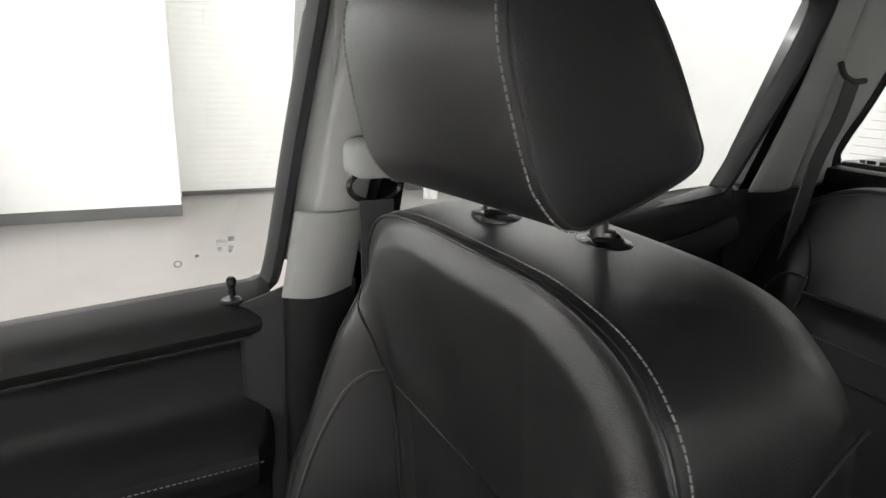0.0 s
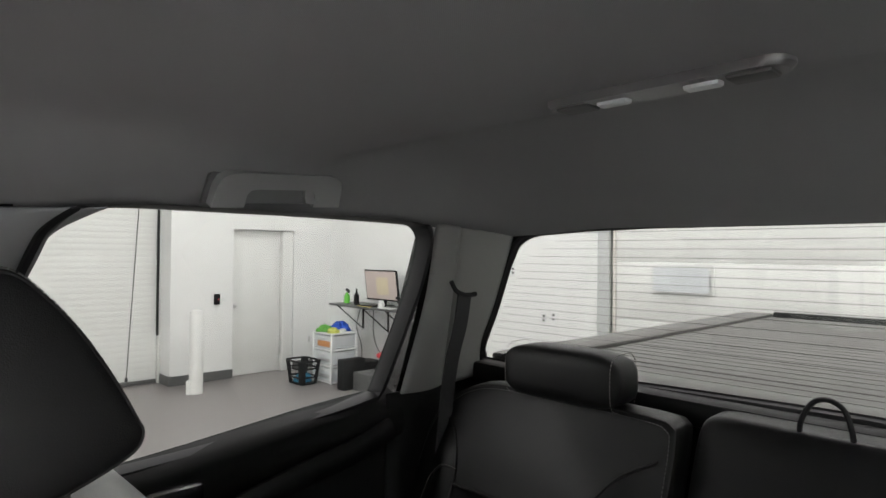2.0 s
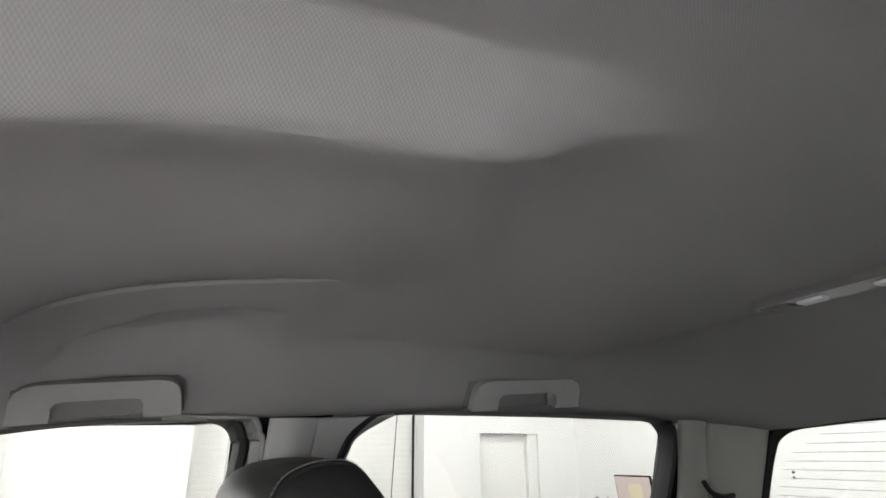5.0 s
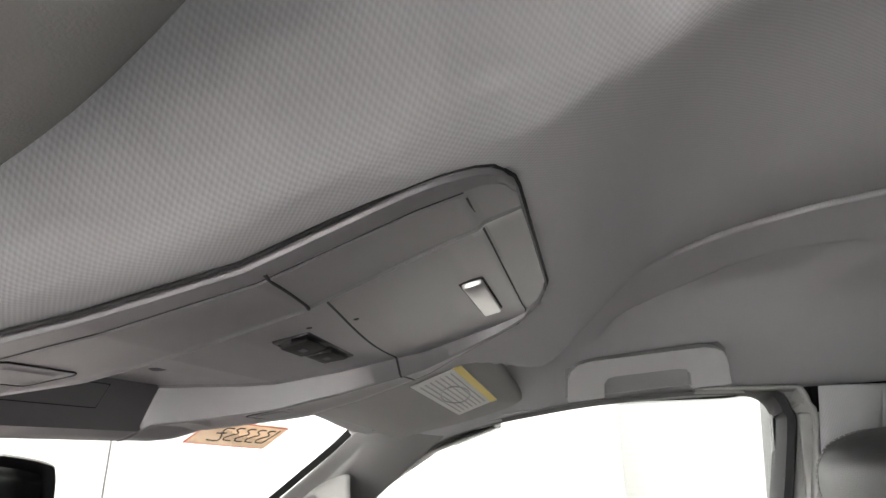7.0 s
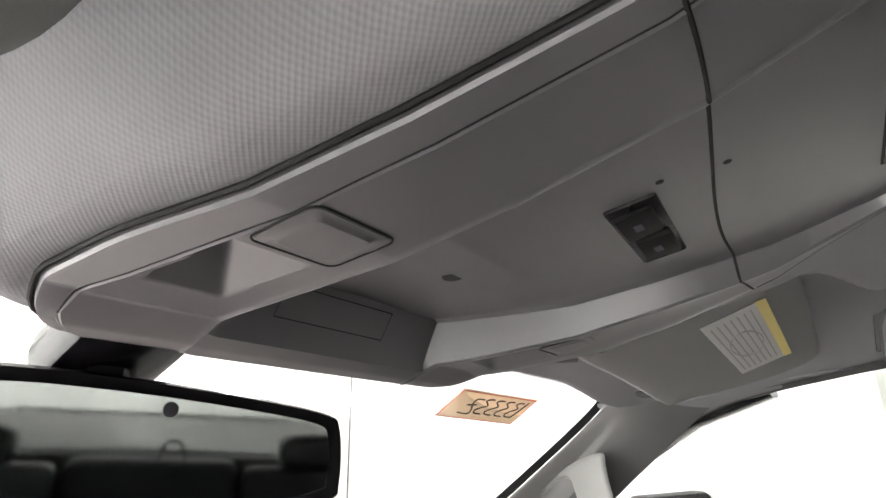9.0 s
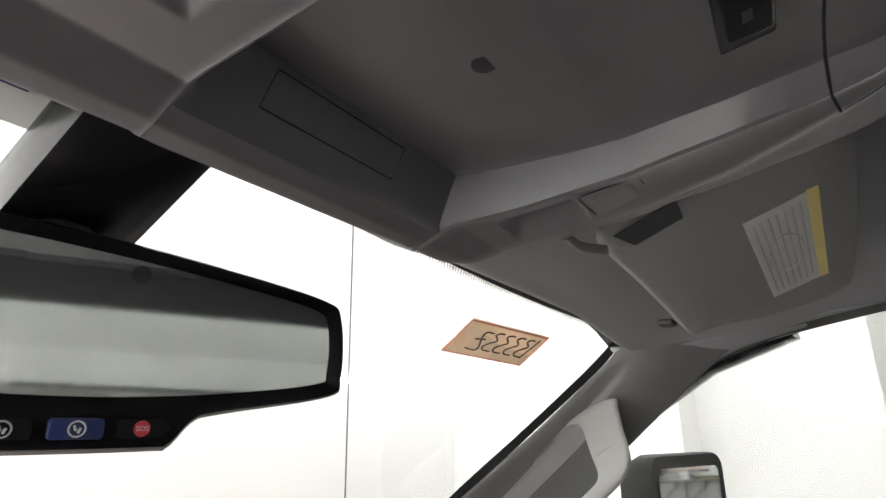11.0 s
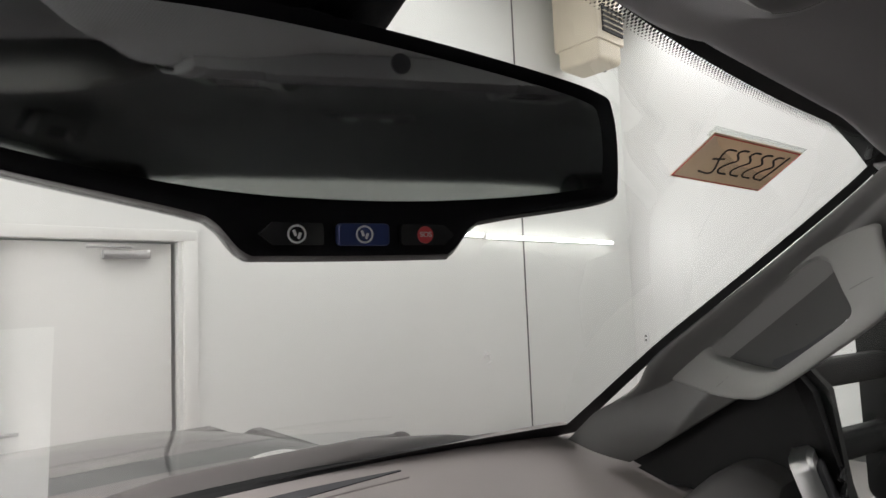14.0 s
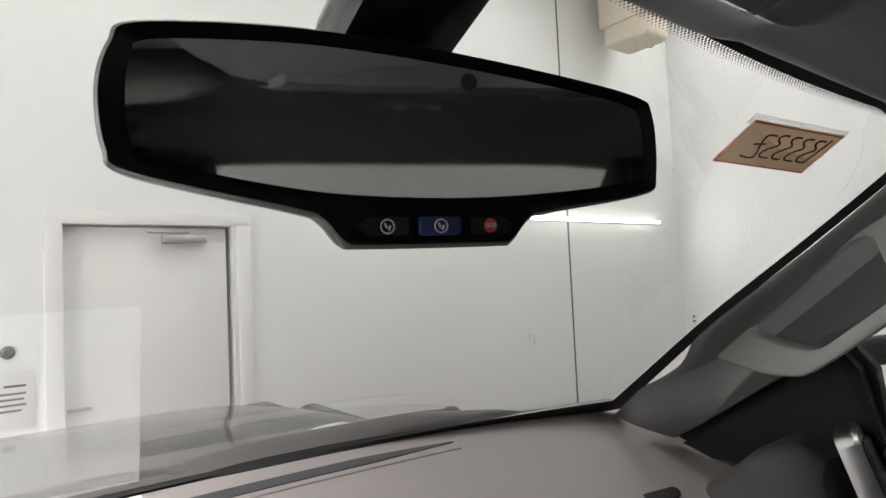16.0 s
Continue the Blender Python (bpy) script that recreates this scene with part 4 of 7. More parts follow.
def door_panel_rear():
    t = thing("rear_door", (0.9, -0.35, 0.6), "black moulded rear door panel with curved pull and armrest", "vehicle door", group="truck doors")
    side_window(t, outline_rear(), M_TINT, 0.62)

    def f(u, v):
        y = 0.085 - u * 0.85
        top = 1.424 + 0.055 * ss(u, 0.1, 1.0)
        z = top - v * 0.85
        q = top - z
        x = lerp_table(q, [(0, 0.93), (0.012, 0.90), (0.03, 0.872), (0.07, 0.862), (0.11, 0.872), (0.13, 0.885), (0.25, 0.885), (0.30, 0.87), (0.34, 0.81), (0.37, 0.795), (0.42, 0.83), (0.5, 0.86), (0.85, 0.865)])
        # curved bolster over the armrest
        k = math.exp(-(((y + 0.30 + 0.5 * (z - 1.15)) / 0.035) ** 2)) * ss(z, 1.05, 1.12) * (1 - ss(z, 1.28, 1.34))
        return V((x - 0.03 * k, y, z))

    part("panel", grid(f, 46, 64), M_BLACK, t, "black grained door panel")
    rim = spline([(0.858, -0.20, 1.06), (0.852, -0.235, 1.2), (0.85, -0.30, 1.30), (0.85, -0.45, 1.345), (0.852, -0.62, 1.375), (0.86, -0.72, 1.40)], 40)
    part("bolster", sweep(rim, circle(0.016, 10, 0.028)), M_BLACK, t, "soft black curved bolster")
    part("pull_handle", box((0.862, -0.235, 1.372), (0.03, 0.10, 0.035), 0.01), M_GLOSSBLK, t, "dark inside door handle")
    part("stitching", stitches([V((0.80, -0.22 - 0.02 * i, 1.115 + 0.001 * i)) for i in range(24)], 0.008, 0.001), M_THREAD, t)
    part("outer_skin", box((1.0, -0.33, 0.97), (0.03, 0.86, 0.84), 0.01), M_HOOD, t)
    return t


DOORS = [door_panel_front(), door_panel_rear()]
FLIP = Matrix.Diagonal((-1, 1, 1, 1))
# unseen driver door set open so that light reaches the headliner
SWING = Matrix.Translation((-0.97, 1.22, 0)) @ Matrix.Rotation(radians(-66), 4, "Z") @ Matrix.Translation((0.97, -1.22, 0))
od = copy_thing(DOORS[0], SWING @ FLIP @ Matrix.Translation(DOORS[0].location))
od["label"] = "black moulded driver door panel, unseen, swung open to admit light"
copy_thing(DOORS[1], FLIP @ Matrix.Translation(DOORS[1].location))


def strip(pts_a, pts_b, bulge, n=40, m=8, inward=(-1, 0, 0)):
    """A bowed strip between two curves."""
    A, B, w = spline(pts_a, n), spline(pts_b, n), V(inward)
    return loft([[a.lerp(b, j / m) + w * (bulge * math.sin(math.pi * j / m)) for j in range(m + 1)] for a, b in zip(A, B)], closed=False)


def both_sides(name, make, m, label):
    for s in (1, -1):
        bm = make()
        if s < 0:
            bmesh.ops.scale(bm, vec=(-1, 1, 1), verts=bm.verts[:])
        ob = solo(name, bm, m, label, "trim", kind="structure", angle=50)
        mod = ob.modifiers.new("thick", "SOLIDIFY")
        mod.thickness, mod.offset = 0.006, 0


# B pillar: grey upper trim, black lower trim
def pillar_edge():
    """Forward edge of the middle pillar, bent round the corner of the front window."""
    o = outline_front()
    back = [i for i, (y, z) in enumerate(o) if y < 0.30 and z > 1.40]
    cut = max(range(len(back)), key=lambda k: (back[k] - back[k - 1]) % len(o))
    rows = []
    for k in range(7):
        w = k / 6
        g = grow(o, 0.024 + 0.024 * math.sin(w * math.pi / 2))
        row = []
        for i in back[cut:] + back[:cut]:
            y, z = g[i]
            x0, x1 = glass_x(z) - 0.006, 0.766 + (1.757 - z) * 0.2
            row.append(V((x0 + (x1 - x0) * (1 - math.cos(w * math.pi / 2)), y, min(z, 1.853 + 0.004 * w))))
        rows.append(row)
    return loft(rows, closed=False, cap=False)


both_sides("trim", pillar_edge, M_GREY, "light grey plastic edge of the middle pillar")
both_sides("trim", lambda: strip([(0.768, 0.138, 1.757), (0.790, 0.160, 1.65), (0.820, 0.184, 1.498)], [(0.772, 0.065, 1.757), (0.80, 0.085, 1.65), (0.83, 0.108, 1.498)], 0.016), M_GREY, "light grey plastic trim on the middle pillar")
both_sides("trim", lambda: strip([(0.816, 0.208, 1.504), (0.836, 0.226, 1.384), (0.838, 0.226, 1.379)], [(0.828, 0.106, 1.504), (0.852, 0.120, 1.384), (0.854, 0.120, 1.379)], 0.026, inward=(-1, 0.1, 0)), M_GREY, "light grey plastic cover low on the middle pillar")
both_sides("trim", lambda: strip([(0.880, 0.285, 1.352), (0.885, 0.285, 0.7)], [(0.850, 0.205, 1.392), (0.868, 0.205, 0.7)], 0.004), M_RUBBER, "black rubber seal between door and middle pillar")
both_sides("trim", lambda: strip([(0.742, 0.132, 1.857), (0.768, 0.137, 1.758)], [(0.747, 0.042, 1.858), (0.772, 0.064, 1.758)], 0.014), M_FABRIC, "grey cloth at the top of the middle pillar")
both_sides("trim", lambda: strip([(0.842, 0.224, 1.381), (0.862, 0.232, 0.7)], [(0.862, 0.112, 1.381), (0.872, 0.10, 0.7)], 0.024), M_BLACK, "black plastic lower trim on the middle pillar")
both_sides("trim", lambda: strip([(0.742, 0.130, 1.853), (0.742, 0.10, 1.855), (0.742, 0.03, 1.859), (0.742, -0.03, 1.862), (0.742, -0.09, 1.868)], [(0.770, 0.130, 1.80), (0.797, 0.05, 1.70), (0.785, -0.006, 1.79), (0.772, -0.028, 1.83), (0.763, -0.08, 1.863)], 0.004), M_FABRIC, "grey cloth over the middle pillar top")
# C pillar and the corner to the rear window
both_sides("trim", lambda: strip([(0.758, -0.764, 1.872), (0.801, -0.772, 1.70), (0.862, -0.752, 1.475)], [(0.765, -0.85, 1.868), (0.812, -0.868, 1.70), (0.874, -0.895, 1.475)], 0.018), M_GREY, "light grey plastic trim on the rear pillar")
both_sides("trim", lambda: strip([(0.765, -0.85, 1.868), (0.812, -0.868, 1.70), (0.874, -0.895, 1.475)], [(0.785, -1.070, 1.862), (0.810, -1.070, 1.79), (0.857, -1.070, 1.66), (0.900, -1.070, 1.56), (0.904, -1.070, 1.475)], 0.010), M_GREY, "light grey corner trim beside the rear window")
both_sides("trim", lambda: strip([(0.875, -0.72, 1.477), (0.872, -0.72, 0.7)], [(0.90, -1.07, 1.477), (0.90, -1.07, 0.7)], 0.012), M_BLACK, "black plastic lower rear side trim")
# cloth corner between headliner and front pillar
both_sides("trim", lambda: strip([(0.70, 0.84, 1.80), (0.715, 0.74, 1.802), (0.735, 0.62, 1.822), (0.76, 0.5, 1.84)], [(0.785, 0.80, 1.735), (0.775, 0.70, 1.79), (0.772, 0.60, 1.818), (0.772, 0.5, 1.835)], 0.004), M_FABRIC, "grey cloth corner above the front pillar")


def rear_window():
    t = thing("rear_window", (0, -1.08, 1.5), "large heated rear window with thin horizontal lines", "window", kind="structure")
    w = lambda z: 0.905 - max(0, z - 1.53) * 0.45
    p = []
    for s in (1, -1):
        q = [(0.0, 1.877), (0.45, 1.868), (0.68, 1.860), (0.765, 1.840), (0.802, 1.79), (0.852, 1.66), (0.895, 1.56), (0.897, 1.53), (0.865, 1.515), (0.6, 1.515), (0.3, 1.523), (0, 1.528)]
        p += [(s * a, b) for a, b in (q if s > 0 else q[::-1][1:-1])]
    shape = [(v.x, v.y) for v in spline([(a, b, 0) for a, b in p], 160, True)]
    ob = part("glass", loft([[V((a, y, b)) for a, b in shape] for y in (-1.092, -1.096)]), M_TINT, t, "lightly tinted glass")
    ob.visible_shadow = False
    rings = [[V((a, y, b)) for a, b in grow(shape, d)] for d, y in ((-0.004, -1.0905), (0.0, -1.0905), (0.003, -1.078), (0.012, -1.075), (0.018, -1.08), (0.06, -1.12))]
    part("frame", loft(rings, cap=False), M_RUBBER, t, "black window surround")
    for i in range(17):
        z = 1.545 + i * 0.0195
        hw = lerp_table(z, [(1.53, 0.88), (1.56, 0.878), (1.66, 0.83), (1.79, 0.765), (1.86, 0.62)])
        part("heating_line", box((0, -1.0905, z + 0.002), (hw * 2, 0.0006, 0.0011)), M_BASE, t)
    for x, w_ in ((0.845, 0.012), (0.825, 0.02), (0.79, 0.035), (0.75, 0.02)):
        part("glass_mark", box((x, -1.0905, 1.532), (w_, 0.0008, 0.008)), M_BASE, t)
    # wall under and beside the window
    part("back_wall", box((0, -1.11, 1.1), (1.85, 0.04, 0.80), 0.005), M_BLACK, t)
    part("back_ledge", box((0, -1.055, 1.49), (1.78, 0.06, 0.055), 0.012), M_BLACK, t, "black plastic ledge below the glass")
    return t


rear_window()


W_MID = [(0.815, 1.842), (0.89, 1.812), (0.95, 1.784), (1.2, 1.640), (1.45, 1.485), (1.72, 1.315)]
W_EDGE = [(0.706, 0.815, 1.828), (0.722, 0.864, 1.784), (0.758, 0.995, 1.694), (0.801, 1.161, 1.583), (0.844, 1.325, 1.462), (0.880, 1.440, 1.378)]
W_MIDC = spline([(0, y, z) for y, z in W_MID], 101)
W_EDGEC = spline(W_EDGE, 101)


def windshield_point(u, v):
    """u across from -1 to 1, v from the top edge to the cowl."""
    k = min(1, max(0, v)) * 100
    i = min(99, int(k))
    c = W_MIDC[i].lerp(W_MIDC[i + 1], k - i)
    e = W_EDGEC[i].lerp(W_EDGEC[i + 1], k - i)
    w = abs(u) ** 2.6
    return V((e.x * u, c.y + (e.y - c.y) * w, c.z + (e.z - c.z) * w + (0.4 * (0 - v) * 0.3 if v < 0 else 0)))


def windshield():
    t = thing("windshield", (0, 1.2, 1.6), "clear sloping windshield with black dotted border", "windshield", kind="structure")
    ob = part("glass", grid(lambda a, b: windshield_point(a * 2 - 1, b), 24, 24), M_SHIELD, t)
    ob.visible_shadow = False
    up = V((0, 0.5, 0.85)) * 0.002
    band = lambda u0, u1, v0, v1: grid(lambda a, b: windshield_point(u0 + (u1 - u0) * a, v0 + (v1 - v0) * b) - up, 40, 3)
    top = lambda u: 0.046 + 0.036 * max(0.0, 1 - ((abs(u) - 0.55) / 0.42) ** 2)
    part("border", grid(lambda a, b: windshield_point(2 * a - 1, -0.02 + (top(2 * a - 1) + 0.02) * b) - up, 80, 4), M_RUBBER, t, "black ceramic border")
    part("border", band(-1, 1, 0.925, 1.0), M_RUBBER, t)
    part("border", grid(lambda a, b: windshield_point(0.975 + 0.04 * a, b) - up, 2, 30), M_RUBBER, t)
    part("border", grid(lambda a, b: windshield_point(-0.975 - 0.04 * a, b) - up, 2, 30), M_RUBBER, t)
    # dotted edge
    bm = bmesh.new()
    for r in range(5):
        for i in range(300):
            u = -0.98 + 1.96 * (i + 0.5 * (r % 2)) / 300
            p = windshield_point(u, top(u) + 0.003 + r * 0.0045) - up
            s = 0.0014 - 0.0002 * r
            bm.faces.new([bm.verts.new(p + V((s * math.cos(a), s * 0.87 * math.sin(a), -s * 0.45 * math.sin(a)))) for a in [k * math.pi / 3 for k in range(6)]])
    part("dot_matrix", bm, M_RUBBER, t, "fine black dots along the border", smooth=False)
    return t


windshield()


HO, HU, HW, HN = V((0.72, 0.85, 1.745)), V((0.325, 0.768, -0.552)), V((-0.319, -0.460, -0.828)), V((-0.89, 0.445, 0.095))
H_RIM = [(0.006, 0.010), (0.010, 0.030), (0.017, 0.052), (0.022, 0.074), (0.030, 0.094), (0.048, 0.104), (0.078, 0.1085), (0.150, 0.109), (0.210, 0.109), (0.254, 0.108), (0.275, 0.105), (0.300, 0.098), (0.366, 0.060), (0.446, -0.006), (0.450, -0.012), (0.444, -0.016), (0.340, -0.0185), (0.251, -0.0185), (0.165, -0.0165), (0.105, -0.0145), (0.060, -0.009)]
H_HOLE = [(0.081, 0.012), (0.083, 0.030), (0.086, 0.052), (0.088, 0.074), (0.094, 0.083), (0.108, 0.0862), (0.140, 0.0868), (0.180, 0.0868), (0.222, 0.0866), (0.238, 0.084), (0.256, 0.077), (0.294, 0.050), (0.332, 0.013), (0.340, 0.0), (0.340, -0.010), (0.328, -0.0145), (0.251, -0.0145), (0.165, -0.0125), (0.112, -0.0105), (0.094, -0.006), (0.084, 0.001)]


def inside(u, w, poly):
    hit = False
    for (a, b), (c, d) in zip(poly, poly[1:] + poly[:1]):
        if (b > w) != (d > w) and u < a + (c - a) * (w - b) / (d - b):
            hit = not hit
    return hit


def a_pillar():
    # grey trim from the roof corner down to the dash
    inner = [(0.690, 0.800, 1.822), (0.715, 0.860, 1.776), (0.752, 0.990, 1.686), (0.795, 1.156, 1.576), (0.838, 1.318, 1.456), (0.874, 1.430, 1.368)]
    outer = [(0.762, 0.690, 1.800), (0.785, 0.775, 1.735), (0.814, 0.870, 1.66), (0.845, 0.985, 1.555), (0.868, 1.12, 1.462), (0.878, 1.235, 1.385), (0.884, 1.30, 1.345)]
    bm = strip(inner, outer, 0.022, 150, 36, inward=(-0.9, -0.3, 0.1))
    # pressed back where the grab handle sits, open behind its hollow
    for v in bm.verts:
        d = v.co - HO
        u, w, n = d.dot(HU), d.dot(HW), d.dot(HN)
        k = ss(w, -0.024, -0.011) * ss(u, -0.06, -0.01) * (1 - ss(u, 0.44, 0.60))
        low = -0.008 - 0.036 * ss(w, -0.014, 0.06) * ss(u, 0.05, 0.10) * (1 - ss(u, 0.32, 0.37))
        if n > low:
            v.co += HN * (k * (low - n))
    cut = []
    for f in bm.faces:
        d = f.calc_center_median() - HO
        u, w = d.dot(HU), d.dot(HW)
        if inside(0.19 + (u - 0.19) * 0.95, 0.04 + (w - 0.04) * 0.92, H_HOLE) and d.dot(HN) < 0.02 and w > 0.03:
            cut.append(f)
    bmesh.ops.delete(bm, geom=cut, context="FACES")
    return bm


both_sides("trim", a_pillar, M_PILLAR, "grey plastic trim on the front pillar")


def pillar_handle():
    t = thing("grab_handle", (0.76, 1.0, 1.6), "light grey grab handle moulded on the front pillar", "handle", group="grab handles")
    A = spline([(a, b, 0) for a, b in H_RIM], 168, True)
    B = spline([(a, b, 0) for a, b in H_HOLE], 168, True)
    q = lambda p, off: HO + HU * p.x + HW * p.y + HN * off
    mid = V((0.19, 0.036, 0))
    # the hollow deepens away from the windshield side
    deep = lambda p: -0.007 - 0.030 * ss(p.y, -0.02, 0.07)
    rings = [[q(p.lerp(mid, 0.24), -0.036) for p in A], [q(p.lerp(mid, 0.10), -0.020) for p in A], [q(p, -0.005) for p in A], [q(p.lerp(h, 0.03), -0.0014) for p, h in zip(A, B)], [q(p.lerp(h, 0.10), 0.0) for p, h in zip(A, B)], [q(p.lerp(h, 0.5), 0.0008) for p, h in zip(A, B)], [q(p.lerp(h, 0.93), 0.0) for p, h in zip(A, B)], [q(h, -0.002) for h in B], [q(h.lerp(mid, 0.03), 0.5 * deep(h)) for h in B], [q(h.lerp(mid, 0.06), deep(h)) for h in B]]
    part("grip", loft(rings, cap=False), M_HANDLE, t, "light grey plastic frame and grip", angle=50)
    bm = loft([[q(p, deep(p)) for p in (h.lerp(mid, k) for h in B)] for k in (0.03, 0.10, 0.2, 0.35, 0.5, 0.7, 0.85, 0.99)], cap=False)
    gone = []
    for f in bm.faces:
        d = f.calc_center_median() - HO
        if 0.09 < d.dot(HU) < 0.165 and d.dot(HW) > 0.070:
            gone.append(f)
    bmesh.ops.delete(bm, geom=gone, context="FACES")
    # dark colour of the hollow stands in for its shade
    part("recess", bm, M_SHADE, t, "grey plastic hollow behind the grip, shade in its colour", angle=80)
    # flat dark plate stands in for the shaded gap under the grip
    slot = [V((a, b, 0)) for a, b in ((0.150, 0.068), (0.150, 0.085), (0.20, 0.085), (0.235, 0.082), (0.252, 0.074), (0.262, 0.060), (0.255, 0.056), (0.235, 0.060), (0.20, 0.0665))]
    part("hand_gap", loft([[q(p, deep(p) + off) for p in slot] for off in (0.003, 0.006)]), M_INK, t, "dark plate for the shaded hand gap", smooth=False)
    line = [q(V((u, w, 0)), 0.0004) for u, w in ((0.352, 0.052), (0.320, 0.050))]
    part("cover_joint", sweep(line, circle(0.0004, 5)), M_BASE, t)
    line = [q(V((u, w, 0)), 0.0010) for u, w in ((0.075, 0.058), (0.06, 0.060), (0.042, 0.063))]
    part("cover_joint", sweep(spline(line, 24), circle(0.0004, 5)), M_BASE, t)
    return t


ph = pillar_handle()


def truck_body():
    t = thing("pickup_truck", (0, 0, 0), "charcoal crew cab pickup truck body round the cabin", "truck")
    def outer(u, v):
        x = -0.82 + 1.64 * u
        y = -1.2 + 2.06 * v
        return V((x, y, lerp_table(y, ROOF_Y) + 0.06 - 0.075 * abs(x / 0.82) ** 5))
    part("roof_skin", grid(outer, 30, 30), M_HOOD, t)
    for s in (-1, 1):
        def post(y0, y1, z0, z1, tag, off=0.0):
            zs = [z0 + (z1 - z0) * k / 8 for k in range(9)]
            part(tag, loft([[V((s * (glass_x(max(z, 1.40)) + dx), y, z)) for dx, y in ((off, y0), (off, y1), (off + 0.07, y1), (off + 0.07, y0))] for z in zs]), M_HOOD, t)
        post(0.02, 0.190, 0.7, 1.865, "middle_post")
        post(-0.88, -0.775, 0.7, 1.875, "rear_post")
        post(-1.14, -0.88, 0.7, 1.90, "rear_corner_post", 0.07)
        part("roof_rail", loft([[V((s * x, y, z + dz)) for x, z in ((0.792, 0.004), (0.84, 0.004), (0.80, 0.06), (0.76, 0.06))] for y, dz in ((-1.14, 1.866), (-0.7, 1.874), (0.0, 1.872), (0.25, 1.842), (0.45, 1.838), (0.58, 1.824), (0.64, 1.812))]), M_HOOD, t)
        part("front_post", sweep([(s * 0.812, 0.62, 1.825), (s * 0.835, 0.74, 1.785), (s * 0.868, 0.86, 1.715), (s * 0.905, 1.02, 1.60), (s * 0.925, 1.16, 1.50), (s * 0.945, 1.36, 1.35)], rrect(0.04, 0.05, 0.012, 3)), M_HOOD, t)
    part("cab_floor", box((0, 0.2, 0.62), (1.9, 2.7, 0.08), 0.01), M_RUBBER, t)
    part("firewall", box((0, 1.62, 0.95), (1.85, 0.06, 0.64), 0.01), M_RUBBER, t)

    def hood(u, v):
        x = -0.93 + 1.86 * u
        y = 1.72 + 1.45 * v
        z = 1.298 - 0.035 * v - 0.06 * v**3 - 0.10 * abs(x / 0.93) ** 5 - 0.02 * (1 - abs(x / 0.93)) * 0
        z += 0.010 * (1 - ss(abs(x), 0.30, 0.50)) * (1 - ss(v, 0.7, 1.0))
        return V((x, y, z))
    part("hood", grid(hood, 50, 40), M_HOOD, t, "dark charcoal painted hood")
    part("front_end", box((0, 3.06, 0.85), (1.66, 0.22, 0.68), 0.05), M_HOOD, t)
    for s in (-1, 1):
        part("fender", box((s * 0.97, 2.4, 0.87), (0.12, 1.5, 0.56), 0.04), M_HOOD, t)
        part("front_wheel", lathe((s * 0.86, 2.45, 0.42), (s, 0, 0), [(0, 0.3), (0, 0.40), (0.03, 0.42), (0.2, 0.42), (0.23, 0.40), (0.23, 0.28), (0.19, 0.25), (0.19, 0.05)], 40), M_RUBBER, t)
        part("rear_wheel", lathe((s * 0.86, -1.95, 0.42), (s, 0, 0), [(0, 0.3), (0, 0.40), (0.03, 0.42), (0.2, 0.42), (0.23, 0.40), (0.23, 0.28), (0.19, 0.25), (0.19, 0.05)], 40), M_RUBBER, t)
        part("bed_side", box((s * 0.95, -2.2, 1.08), (0.12, 2.02, 0.80), 0.03), M_HOOD, t)
        # added silver piece stands in for the bright reflection on the hood
        part("hood_glint", sweep([(s * 0.5 + a, 1.98 + b, 1.318) for a, b in ((-0.05, 0.0), (-0.02, 0.012), (0.03, 0.012), (0.045, -0.02))], circle(0.009, 8)), M_SATIN, t)
    part("tailgate", box((0, -3.19, 1.08), (1.78, 0.07, 0.78), 0.02), M_HOOD, t)
    part("bed_floor", box((0, -2.2, 0.85), (1.8, 2.0, 0.06), 0.01), M_RUBBER, t)
    return t


truck_body()


def cowl():
    t = thing("wiper_cowl", (0, 1.72, 1.33), "black plastic cowl with wiper arms below the windshield", "cowl")
    part("panel", grid(lambda u, v: V((-0.88 + 1.76 * u, 1.60 + 0.16 * v - 0.12 * abs(2 * u - 1) ** 2.2, 1.352 + lerp_table(-0.88 + 1.76 * u, [(-0.9, 0.0), (-0.1, 0.026), (0.02, 0.032), (0.18, 0.052), (0.5, 0.054), (0.72, 0.030), (0.88, -0.012)]) * math.sin(math.pi * min(1, v * 1.15)) ** 0.6)), 40, 12), M_RUBBER, t)
    for x0 in (-0.05, 0.50):
        arm = part("wiper_arm", sweep(spline([(x0 + 0.12, 1.66, 1.386), (x0, 1.675, 1.390), (x0 - 0.25, 1.672, 1.386), (x0 - 0.5, 1.66, 1.378)], 20), rrect(0.012, 0.02, 0.004, 2)), M_RUBBER, t)
        part("wiper_pivot", lathe((x0 + 0.12, 1.66, 1.380), (0, 0, 1), [(0, 0.022), (0.008, 0.02), (0.014, 0.012)], 14), M_RUBBER, arm)
    return t


cowl()


